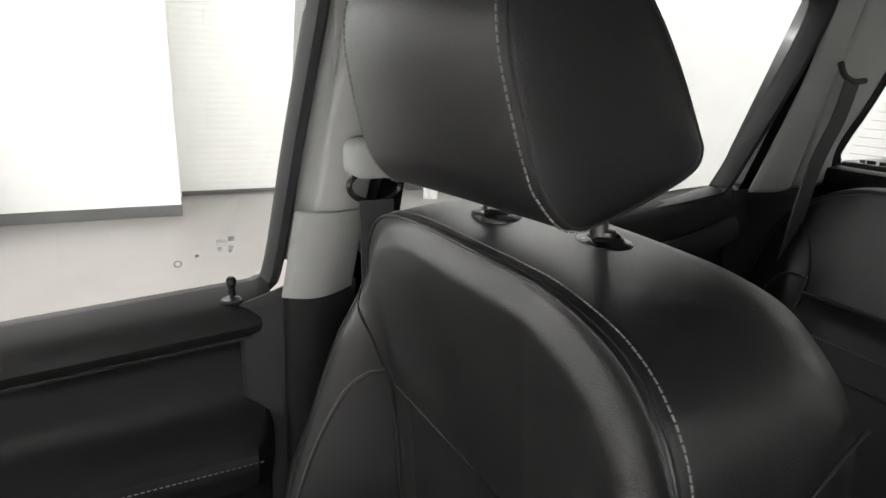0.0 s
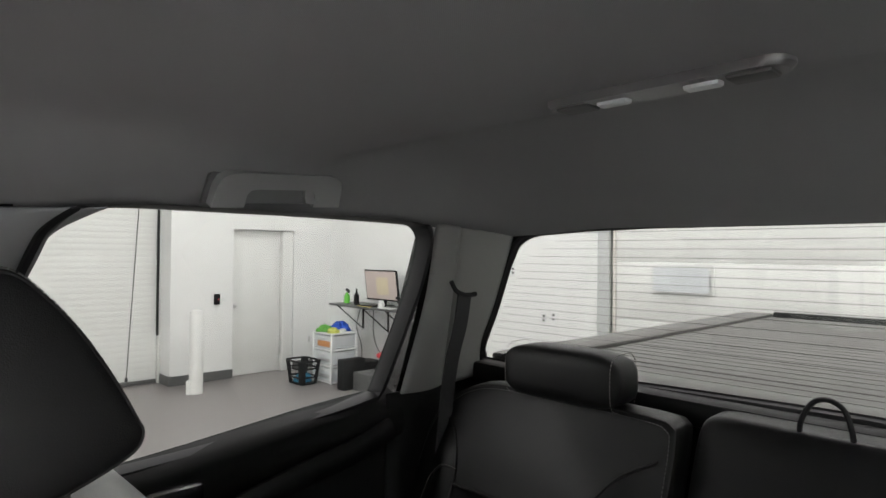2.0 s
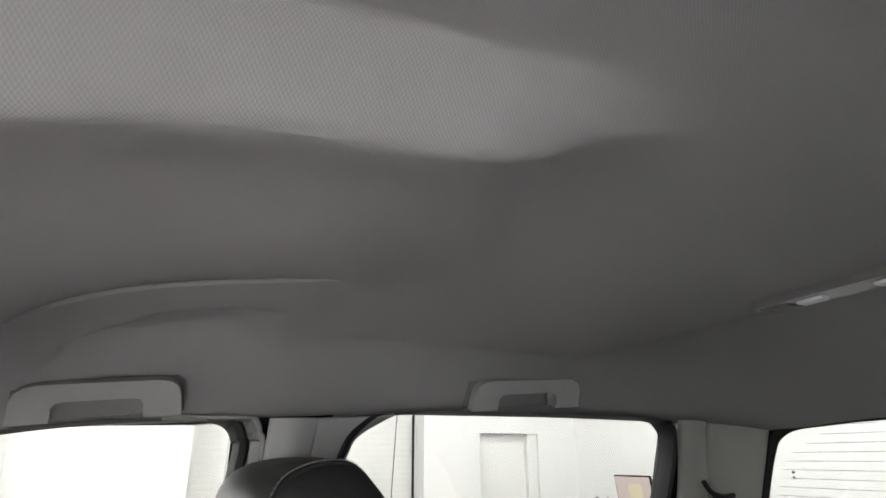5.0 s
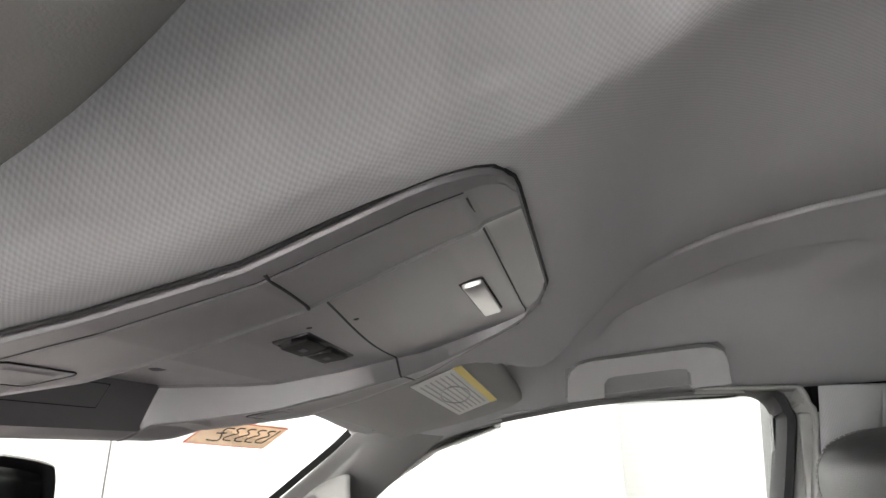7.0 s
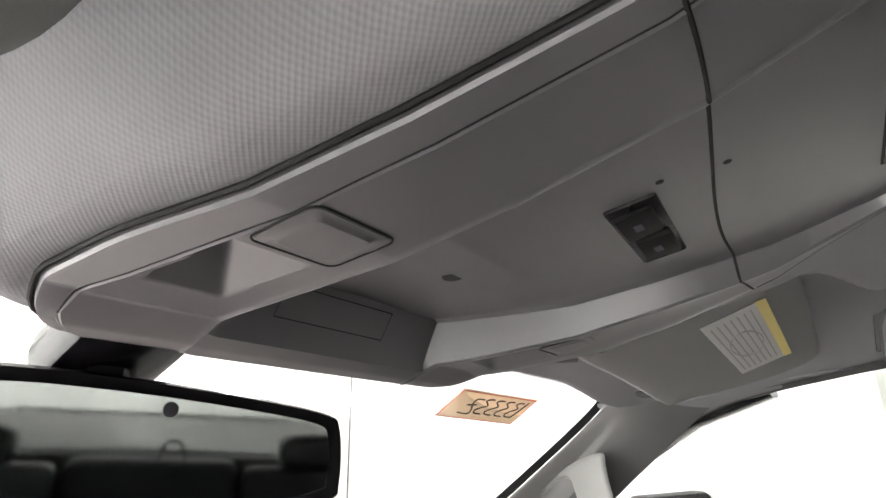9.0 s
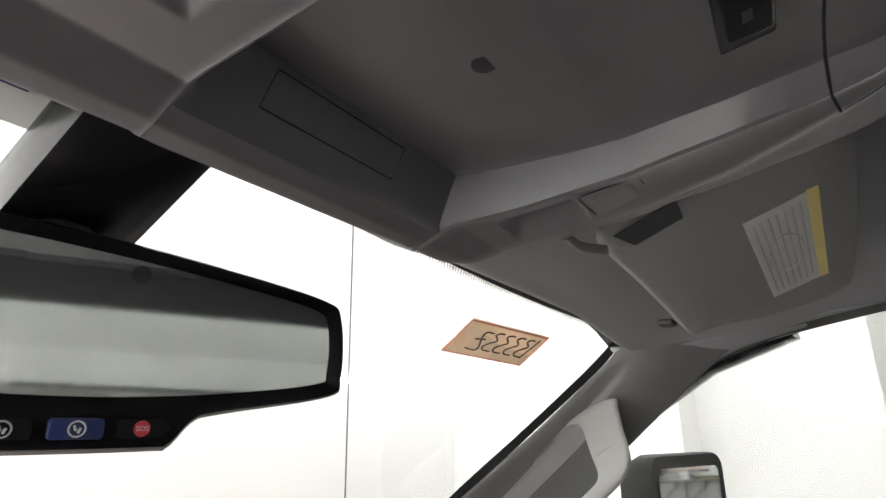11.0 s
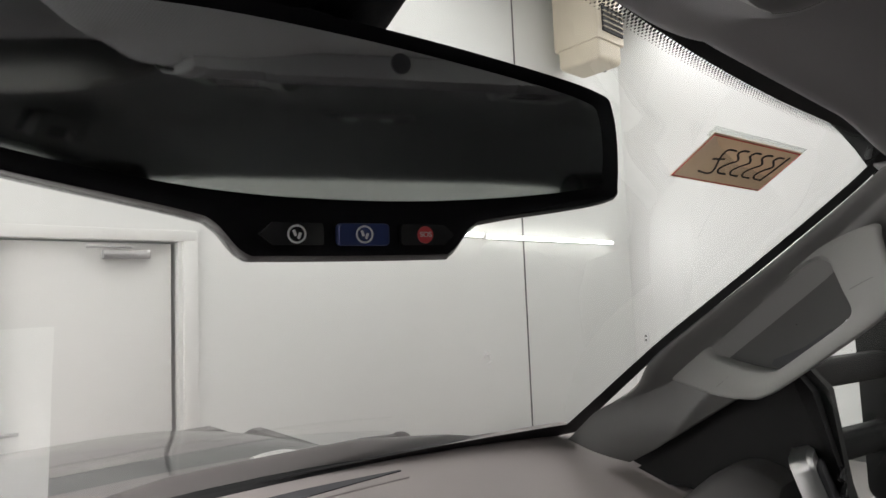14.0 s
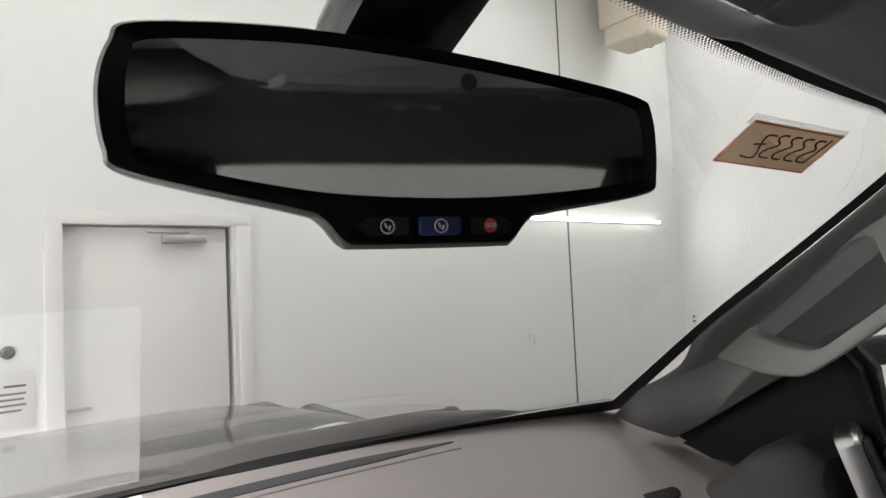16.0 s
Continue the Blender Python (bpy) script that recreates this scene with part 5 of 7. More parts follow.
def tonneau():
    t = thing("tonneau_cover", (0, -2.2, 1.5), "dark grey slatted roll-up bed cover on the truck bed", "bed cover")
    me = None
    prof = [(-0.032, 0), (-0.029, 0.007), (0.029, 0.007), (0.032, 0), (0.032, -0.01), (-0.032, -0.01)]
    n = 28
    for i in range(n):
        y = -1.32 - i * 0.0655
        if me is None:
            ob = part("slat", loft([[V((x, y + a, 1.500 + b)) for a, b in prof] for x in (-0.80, 0.80)]), M_SLAT, t)
            me, y0 = ob.data, y
        else:
            ob = new("slat", me)
            ob.parent = t
            ob.matrix_parent_inverse = Matrix.Translation(-t.location)
            ob.location = (0, y - y0, 0)
    for s in (-1, 1):
        part("side_rail", box((s * 0.875, -2.18, 1.502), (0.14, 2.02, 0.035), 0.008), M_SLAT, t, "dark grey aluminium side rail")
    part("end_bar", box((0, -3.175, 1.510), (1.60, 0.035, 0.04), 0.006), M_RUBBER, t)
    part("canister_lid", box((0, -1.215, 1.496), (1.60, 0.13, 0.03), 0.008), M_SLAT, t)


tonneau()

# ---------------------------------------------------------------- seats


def pad(center, size, e1=3.2, e2=3.2, n=48, m=32, bend=None):
    """A soft block: a superellipsoid, optionally bent by bend(p)."""
    c, s = V(center), V(size)

    def pw(v, e):
        return math.copysign(abs(v) ** (2 / e), v)

    def f(u, v):
        a, b = 2 * math.pi * u, math.pi * (v - 0.5)
        p = V((s.x / 2 * pw(math.cos(a), e2) * pw(math.cos(b), e1), s.y / 2 * pw(math.sin(a), e2) * pw(math.cos(b), e1), s.z / 2 * pw(math.sin(b), e1)))
        if bend:
            p = bend(p)
        return c + p
    bm = grid(f, n, m)
    bmesh.ops.remove_doubles(bm, verts=bm.verts[:], dist=1e-5)
    return bm


def seat_shape(half, xc, yf, back, m_front, n=120, r_front=22, other=None):
    """A padded backrest: outline half (a, z), front surface yf(a, z), and rings (scale, dy) round to the back."""
    pts = [(a, z) for a, z in half] + [(-a, z) for a, z in (other or half)[::-1][1:-1]]
    out = [(p.x, p.y) for p in spline([(a, z, 0) for a, z in pts], n, True)]
    cz = sum(z for a, z in out) / n
    bm = bmesh.new()
    rows = []
    for i in range(r_front + 1):
        k = 0.02 + 0.98 * i / r_front
        rows.append([V((xc + a * k, yf(a * k, cz + (z - cz) * k), cz + (z - cz) * k)) for a, z in out])
    for s, dy, dz in back:
        rows.append([V((xc + a * s, yf(0, z) + (yf(a, z) - yf(0, z)) * max(0.0, 1 + dy / 0.12) + dy, cz + (z - cz) * (1 + (s - 1) * 0.4) + dz)) for a, z in out])
    loft(rows, True, True, bm)
    return bm, out


FS_HALF = [(0, 1.549), (0.06, 1.549), (0.118, 1.547), (0.172, 1.539), (0.204, 1.526), (0.226, 1.507), (0.239, 1.487), (0.247, 1.465), (0.255, 1.42), (0.261, 1.34), (0.267, 1.22), (0.272, 1.08), (0.262, 0.96), (0.15, 0.93), (0, 0.93)]
FS_WING = [(0.93, 0.165), (1.136, 0.135), (1.25, 0.090), (1.359, 0.046), (1.425, 0.010), (1.46, 0.0)]
SX = 0.442


def fs_front(a, z):
    """Front of the backrest: side wings lean forward below the shoulders, the insert is let in."""
    b = abs(a)
    q = 1 - (b / 0.262) ** 4 - (max(0.0, z - 1.2) / 0.349) ** 4
    y = 0.134 + 0.070 * a + 0.10 * max(0.0, -a - 0.10) - (1.549 - z) * 0.085
    y += 0.012 * ss(q, 0.0, 0.30)
    y += curve_table(z, FS_WING) * ss(b, 0.170, 0.252)
    y -= 0.008 * math.exp(-(((b - 0.180) / 0.008) ** 2)) * (1 - ss(z, 1.32, 1.36))
    y -= 0.020 * (1 - ss(z, 1.314, 1.334)) * (1 - ss(b, 0.160, 0.176))
    return y


# outline of the headrest's side panel: y, z
HR_SIDE = [(0.124, 1.596), (0.142, 1.617), (0.151, 1.638), (0.161, 1.671), (0.170, 1.709), (0.1725, 1.740), (0.168, 1.757), (0.155, 1.774), (0.128, 1.786), (0.100, 1.789), (0.082, 1.785), (0.064, 1.768), (0.046, 1.746), (0.030, 1.722), (0.012, 1.689), (-0.003, 1.657), (-0.0075, 1.646), (-0.003, 1.633), (0.014, 1.622), (0.048, 1.608), (0.090, 1.594), (0.110, 1.591)]


def headrest_point(p, e, grown=0.0):
    """The outline point p carried across the headrest; e runs from -1 at the inner to 1 at the outer panel."""
    cy, cz = 0.080, 1.690
    y, z = cy + (p[0] - cy) * (1 + grown), cz + (p[1] - cz) * (1 + grown)
    x = SX + e * (0.115 - 0.016 * (z - 1.60) / 0.17)
    return V((x, y + 0.215 * (x - SX) + 0.020 + 0.014 * ss(y, 0.06, 0.16) * (1 - e * e), z + 0.004 * (1 - e * e)))


def headrest(t):
    n = 120
    out = [(p.x, p.y) for p in spline([(a, b, 0) for a, b in HR_SIDE], n, True)]
    rings = []
    for e, g in ((-1.06, -0.97), (-1.055, -0.6), (-1.035, -0.25), (-1.015, -0.09), (-1.003, -0.045), (-0.99, -0.022), (-0.965, -0.004)):
        rings.append([headrest_point(p, e, g) for p in out])
    for i in range(15):
        rings.append([headrest_point(p, -0.94 + 1.88 * i / 14, 0.0) for p in out])
    for e, g in ((0.965, -0.004), (0.99, -0.022), (1.003, -0.045), (1.015, -0.09), (1.035, -0.25), (1.055, -0.6), (1.06, -0.97)):
        rings.append([headrest_point(p, e, g) for p in out])
    h = part("headrest", loft(rings[6:22], cap=False), M_LEATHER, t, "black leather headrest with stitched side panels", angle=80)
    # side panels take the darker leather copy in place of shade
    for side in (rings[:7], rings[21:]):
        part("side_panel", loft(side), M_LEATHER_DIM, h, "black leather side panel, darkened for its shade", angle=80)
    for s in (1, -1):
        part("seam", sweep([headrest_point(p, s * 1.0, -0.030) for p in out], circle(0.0014, 6), True), M_SEAM, h)
        row = [headrest_point(p, s * 0.958, 0.006) for p in out]
        part("stitching", stitches(row + row[:1], 0.0062, 0.0009, 0.72), M_THREAD, h, "light grey thread row")
    return h


def front_seat():
    t = thing("front_seat", (SX, 0.04, 0.66), "black leather front seat with grey contrast stitching", "seat", group="front seats")
    back = [(1.004, -0.004, 0.0015), (1.010, -0.012, 0.004), (1.014, -0.03, 0.007), (1.018, -0.06, 0.011), (1.020, -0.095, 0.014), (1.022, -0.13, 0.016), (1.018, -0.155, 0.010), (1.01, -0.178, 0.002), (0.95, -0.195, -0.022), (0.82, -0.205, -0.045), (0.5, -0.212, -0.07), (0.05, -0.214, -0.1)]
    bm, out = seat_shape(FS_HALF, SX, fs_front, back, None, 220, 64)
    b = part("backrest", bm, M_LEATHER, t, "black grained leather backrest", angle=70)

    def on(a, z, up=0.001):
        return V((SX + a, fs_front(a, z) + up, z))

    def rim(a, z, k, dy, dz):
        return V((SX + a * k, fs_front(a, z) + dy, z + dz))

    top = [(a, z) for a, z in out if z > 1.0]
    cut = next(i for i in range(len(top)) if math.dist(top[i], top[i - 1]) > 0.1) if any(math.dist(top[i], top[i - 1]) > 0.1 for i in range(1, len(top))) else 0
    top = top[cut:] + top[:cut]
    part("edge_piping", sweep([rim(a, z, 1.004, 0.0, 0.001) for a, z in top], circle(0.0020, 8)), M_LEATHER2, b, "black leather piping cord")
    part("edge_seam", sweep([rim(a, z, 1.008, -0.005, 0.0026) for a, z in top], circle(0.0011, 6)), M_SEAM, b)
    part("stitching", stitches([rim(a, z, 1.0135, -0.0125, 0.0050) for a, z in top], 0.0058, 0.0009, 0.72), M_THREAD, b, "light grey thread row")
    for s in (1, -1):
        seam = spline([on(s * 0.256, 1.425), on(s * 0.225, 1.408), on(s * 0.200, 1.383), on(s * 0.186, 1.352), on(s * 0.183, 1.336), on(s * 0.178, 1.25), on(s * 0.180, 1.15), on(s * 0.178, 1.0)], 50)
        part("bolster_seam", sweep(seam, circle(0.0016, 6)), M_SEAM, b)
        curve = spline([on(s * 0.184, 1.338), on(s * 0.200, 1.329), on(s * 0.216, 1.303), on(s * 0.226, 1.26), on(s * 0.232, 1.19), on(s * 0.235, 1.12), on(s * 0.236, 1.0)], 50)
        part("bolster_seam", sweep(curve, circle(0.0016, 6)), M_SEAM, b)
        part("stitching", stitches([p + V((s * 0.002, 0.0012, 0.004)) for p in curve], 0.0058, 0.0009, 0.72), M_THREAD, b)
        part("side_seam", sweep(spline([V((SX + s * 0.266, 0.06, 1.425)), V((SX + s * 0.2665, 0.03, 1.450)), V((SX + s * 0.264, 0.0, 1.472)), V((SX + s * 0.260, -0.03, 1.485))], 20), circle(0.0016, 6)), M_SEAM, b)
    line = [on(a, 1.3345 - 0.0015 * abs(a) / 0.16, 0.0004) for a in [-0.165 + 0.01 * i for i in range(34)]]
    part("insert_seam", sweep(line, circle(0.0012, 6)), M_SEAM, b)
    part("insert", grid(lambda u, v: on(-0.158 + 0.316 * u, 1.308 - 0.32 * v, 0.0016 + 0.004 * math.sin(math.pi * u) ** 0.4), 20, 20), M_LEATHER2, b, "perforated black leather insert")
    # cushion
    part("cushion", pad((SX, 0.33, 0.88), (0.52, 0.56, 0.20), 3.5, 4), M_LEATHER, t, "black leather seat cushion")
    part("seat_base", box((SX, 0.25, 0.72), (0.46, 0.46, 0.14), 0.02), M_RUBBER, t)
    headrest(t)
    for x, y in ((0.381, 0.033), (0.500, 0.072)):
        p = part("headrest_post", rod((x, y, 1.5), (x + 0.002, y + 0.014, 1.645), 0.0075, 18), M_POST, t, "dark steel headrest post")
        z = 1.5615
        part("post_bezel", loft([[V((x + r * 1.42 * math.cos(w), y + r * 1.05 * math.sin(w) + h * 0.06, z + h)) for w in [2 * math.pi * i / 36 for i in range(36)]] for h, r in ((-0.012, 0.0215), (-0.001, 0.0225), (0.0025, 0.0215), (0.0045, 0.018), (0.0055, 0.0135), (0.008, 0.012), (0.0085, 0.0105), (0.005, 0.0095))]), M_GLOSSBLK, p, "black oval guide")
        part("post_collar", lathe((x + 0.0005, y + 0.001, z + 0.007), (0.01, 0.1, 1), [(0, 0.0098), (0.005, 0.0096), (0.006, 0.008)], 18), M_POST, p)
    return t


fs = front_seat()
copy_thing(fs, FLIP @ Matrix.Translation(fs.location + V((0, -0.03, 0))))


def rs_front(a, z):
    y = -0.905 + (1.5 - z) * 0.42
    y += 0.025 * math.exp(-(((abs(a) - 0.20) / 0.05) ** 2)) * (1 - ss(z, 1.3, 1.42))
    y -= 0.012 * (1 - ss(abs(a), 0.12, 0.17)) * (1 - ss(z, 1.24, 1.29))
    return y


RX = 0.568


def rear_seat():
    t = thing("bench_seat", (RX, -0.8, 0.7), "black leather rear bench outer seat with sewn panels", "seat", group="rear seats")
    half = [(0, 1.500), (0.12, 1.499), (0.19, 1.487), (0.245, 1.458), (0.282, 1.42), (0.303, 1.37), (0.310, 1.28), (0.310, 1.15), (0.304, 1.0), (0.29, 0.93), (0, 0.93)]
    inner = [(0, 1.500), (0.15, 1.500), (0.262, 1.498), (0.292, 1.490), (0.303, 1.468), (0.307, 1.36), (0.310, 1.2), (0.304, 1.0), (0.29, 0.93), (0, 0.93)]
    back = [(1.006, -0.004, 0.001), (1.012, -0.015, 0.003), (1.014, -0.04, 0.004), (1.0, -0.08, -0.002), (0.9, -0.105, -0.03), (0.1, -0.11, -0.1)]
    bm, out = seat_shape(half, RX, rs_front, back, None, 160, 30, inner)
    b = part("backrest", bm, M_LEATHER_DIM, t, "black leather backrest", angle=70)

    def on(a, z, up=0.001):
        return V((RX + a, rs_front(a, z) + up, z))

    part("edge_piping", sweep([V((RX + a * 1.003, rs_front(a, z) - 0.002, z)) for a, z in out], circle(0.0026, 6), True), M_SEAM, b)
    part("stitching", stitches([on(a * 0.975, 1.25 + (z - 1.25) * 0.975, 0.001) for a, z in out if z > 1.2], 0.008, 0.0008), M_BASE, b)
    for s in (1, -1):
        part("seam", sweep(spline([on(s * 0.28, 1.43), on(s * 0.215, 1.39), on(s * 0.175, 1.335), on(s * 0.165, 1.28), on(s * 0.168, 1.15), on(s * 0.16, 0.98)], 30), circle(0.003, 6)), M_SEAM, b)
        curve = spline([on(s * 0.168, 1.315), on(s * 0.20, 1.318), on(s * 0.23, 1.295), on(s * 0.25, 1.24), on(s * 0.257, 1.1)], 30)
        part("seam", sweep(curve, circle(0.0025, 6)), M_SEAM, b)
        part("stitching", stitches([p + V((0, 0.002, 0.004)) for p in curve], 0.008, 0.0009), M_THREAD, b)
    for z in (1.288, 1.16):
        part("seam", sweep(spline([on(-0.165, z), on(0, z - 0.004), on(0.165, z)], 20), circle(0.004, 6)), M_SEAM, b)
    part("cushion", pad((RX, -0.52, 0.88), (0.52, 0.56, 0.18), 3.5, 4), M_LEATHER_DIM, t, "black leather seat cushion")
    h = part("headrest", pad((0.513, -0.922, 1.552), (0.288, 0.105, 0.116), 3.6, 7, 64, 32), M_LEATHER_DIM, t, "black leather headrest", angle=80)
    for s in (1, -1):
        ring = []
        for i in range(40):
            w = 2 * math.pi * i / 40
            ring.append(V((0.513 + s * 0.130, -0.922 + 0.0515 * math.copysign(abs(math.cos(w)) ** 0.56, math.cos(w)), 1.552 + 0.057 * math.copysign(abs(math.sin(w)) ** 0.56, math.sin(w)))))
        part("stitching", stitches(ring + ring[:1], 0.008, 0.001), M_THREAD, h)
    return t


rs = rear_seat()
copy_thing(rs, FLIP @ Matrix.Translation(rs.location))


def centre_seat():
    t = thing("bench_seat", (0, -0.8, 0.7), "black leather rear centre backrest with folding armrest", "seat", group="rear seats")
    part("backrest", pad((0, -0.905, 1.225), (0.500, 0.13, 0.575), 16, 12, 96, 64, lambda p: V((p.x, p.y - p.z * 0.42, p.z))), M_LEATHER_DIM, t, "black leather centre backrest", angle=70)
    part("seam", sweep([V((0.06 + 0.006 * math.sin(i), -0.965 + 0.0 * i - 0.001 * i, 1.505)) for i in range(8)], circle(0.002, 6)), M_SEAM, t)
    part("armrest", pad((0, -0.83, 1.17), (0.33, 0.08, 0.36), 7, 7, 48, 40, lambda p: V((p.x, p.y - p.z * 0.42, p.z))), M_LEATHER_DIM, t, "folded black armrest", angle=70)
    part("cushion", pad((0, -0.52, 0.88), (0.5, 0.54, 0.17), 4, 5), M_LEATHER_DIM, t)
    loop = spline([(0.086, -0.975, 1.49), (0.082, -0.97, 1.53), (0.066, -0.968, 1.562), (0.044, -0.968, 1.572), (0.020, -0.968, 1.560), (0.009, -0.97, 1.525), (0.007, -0.975, 1.49)], 30)
    part("pull_loop", sweep(loop, circle(0.0045, 8)), M_RUBBER, t, "black release loop")


centre_seat()

# ---------------------------------------------------------------- belts, handles, lights


def belt_front():
    t = thing("seat_belt", (0.8, 0.13, 1.55), "black seat belt through a ring on the middle pillar", "seat belt", group="seat belts")
    c = V((0.772, 0.112, 1.548))
    part("ring_cover", pad(c + V((0.0, -0.005, 0.035)), (0.05, 0.085, 0.055), 4, 4, 24, 16), M_GREY, t, "light grey height adjuster cover")
    part("ring", sweep([c + V((-0.012, 0.036 * math.cos(a), 0.022 * math.sin(a) - 0.002)) for a in [2 * math.pi * i / 24 for i in range(24)]], circle(0.004, 8), True), M_GLOSSBLK, t, "dark steel belt ring")
    web = spline([c + V((-0.02, 0.0, -0.02)), c + V((-0.012, -0.005, -0.12)), c + V((0.02, -0.02, -0.30)), c + V((0.06, -0.04, -0.65))], 20)
    part("webbing", loft([[p + V((0.0015, -0.024, 0)), p + V((0.0015, 0.024, 0)), p + V((-0.0015, 0.024, 0)), p + V((-0.0015, -0.024, 0))] for p in web]), M_BELT, t, "black woven webbing")
    part("track", box((0.822, 0.14, 1.62), (0.012, 0.04, 0.42), 0.005, turn=rot(0, -16, 0)), M_GREY, t)
    return t


def belt_rear():
    t = thing("seat_belt", (0.78, -0.85, 1.6), "black rear seat belt from a slot in the pillar trim", "seat belt", group="seat belts")
    a = V((0.772, -0.872, 1.712))
    part("slot", sweep(spline([a + V((0.0, 0.045, 0.028)), a + V((-0.002, 0.03, 0.006)), a + V((-0.004, 0, -0.006)), a + V((-0.004, -0.035, -0.004))], 14), circle(0.006, 6)), M_RUBBER, t, "dark belt slot")
    web = spline([a + V((-0.004, 0.005, 0)), a + V((0.004, 0.012, -0.08)), a + V((0.03, 0.02, -0.2)), a + V((0.05, 0.03, -0.45))], 20)
    part("webbing", loft([[p + V((0.002, -0.024, 0)), p + V((0.002, 0.02, 0)), p + V((-0.002, 0.02, 0)), p + V((-0.002, -0.024, 0))] for p in web]), M_BELT, t, "black woven webbing")
    return t


for b in (belt_front(), belt_rear()):
    copy_thing(b, FLIP @ Matrix.Translation(b.location))


def grab_handle(y0, y1, z0, z1, x, hook):
    t = thing("grab_handle", (x, (y0 + y1) / 2, (z0 + z1) / 2), "grey plastic assist handle on the roof rail", "handle", group="grab handles")
    a, b = V((x, y0, z0)), V((x, y1, z1))
    d = (b - a).normalized()
    dn = V((0.42, 0, -0.9)).normalized()
    k = (b - a).length
    out = d.cross(dn)
    out = out if out.x < 0 else -out

    def slab(shape, o0, o1, r):
        bm = loft([[a + d * u + dn * w + out * o for u, w in shape] for o in (o0, o1)])
        edges = [e for e in bm.edges if len(e.link_faces) == 2 and e.calc_face_angle(0) > 0.7]
        bmesh.ops.bevel(bm, geom=edges, offset=r, segments=3, profile=0.5, affect="EDGES", clamp_overlap=True)
        return bm

    h, leg = 0.054, 0.050
    bow = [(0.000, h), (0.003, 0.022), (0.008, 0.010), (0.018, 0.003), (0.034, 0.0), (k - 0.034, 0.0), (k - 0.018, 0.003), (k - 0.008, 0.010), (k - 0.003, 0.022), (k, h), (k - leg, h), (k - leg - 0.001, 0.034), (k - leg - 0.006, 0.027), (k - leg - 0.016, 0.025), (leg + 0.016, 0.025), (leg + 0.006, 0.027), (leg + 0.001, 0.034), (leg, h)]
    part("grip", slab(bow, -0.006, 0.013, 0.0045), M_GRIP, t, "grey grip", angle=50)
    well = [(leg - 0.006, 0.016), (k - leg + 0.006, 0.016), (k - leg + 0.006, h - 0.002), (leg - 0.006, h - 0.002)]
    part("backing", slab(well, -0.014, -0.004, 0.002), M_GRIPBACK, t, "darker grey plate behind the grip")
    frame_shape = [(-0.004, h + 0.003), (0.0, 0.012), (0.012, -0.002), (0.030, -0.005), (k - 0.030, -0.005), (k - 0.012, -0.002), (k, 0.012), (k + 0.004, h + 0.003)]
    part("base", slab(frame_shape, -0.018, -0.011, 0.002), M_GRIPBACK, t)
    if hook:
        part("coat_hook", sweep(spline([b - d * 0.060 + dn * 0.022 + out * 0.004, b - d * 0.060 + dn * 0.036 + out * 0.008, b - d * 0.060 + dn * 0.047 + out * 0.016], 10), rrect(0.006, 0.018, 0.002, 2)), M_GRIP, t, "small coat hook")
    return t


g1 = grab_handle(0.486, 0.272, 1.886, 1.906, 0.612, False)
g2 = grab_handle(-0.193, -0.412, 1.921, 1.935, 0.618, True)
copy_thing(g2, FLIP @ Matrix.Translation(g2.location))
copy_thing(ph, FLIP @ Matrix.Translation(ph.location))


def dome_light():
    t = thing("dome_light", (0.018, -0.317, 1.95), "grey rear dome lamp with two clear lenses", "lamp")
    zc = 1.949
    shape = rrect(0.215, 0.040, 0.018)
    part("housing", plate((0.018, -0.317, zc - 0.006), (1, 0, 0), (0, -1, 0.02), shape, 0.02, 0.004), M_CONS, t, "grey plastic housing")
    for s in (1, -1):
        part("lens", box((0.018 + s * 0.040, -0.317, zc - 0.0065), (0.030, 0.014, 0.007), 0.003), M_CLEAR, t, "frosted clear lens")
        part("switch_well", box((0.018 + s * 0.078, -0.317, zc - 0.006), (0.034, 0.024, 0.006), 0.002), M_BASE, t)


dome_light()

# ---------------------------------------------------------------- overhead console, visors, mirror
def shoulder(y):
    """Distance of the panel joint on the driver's side from the console's middle."""
    return min(lerp_table(y, [(0.458, 0.098), (0.50, 0.105), (0.55, 0.110), (0.62, 0.118), (0.66, 0.1215), (0.70, 0.1245), (0.72, 0.1275), (0.735, 0.127), (0.748, 0.118)]), cons_hw(y, -1) - 0.007)


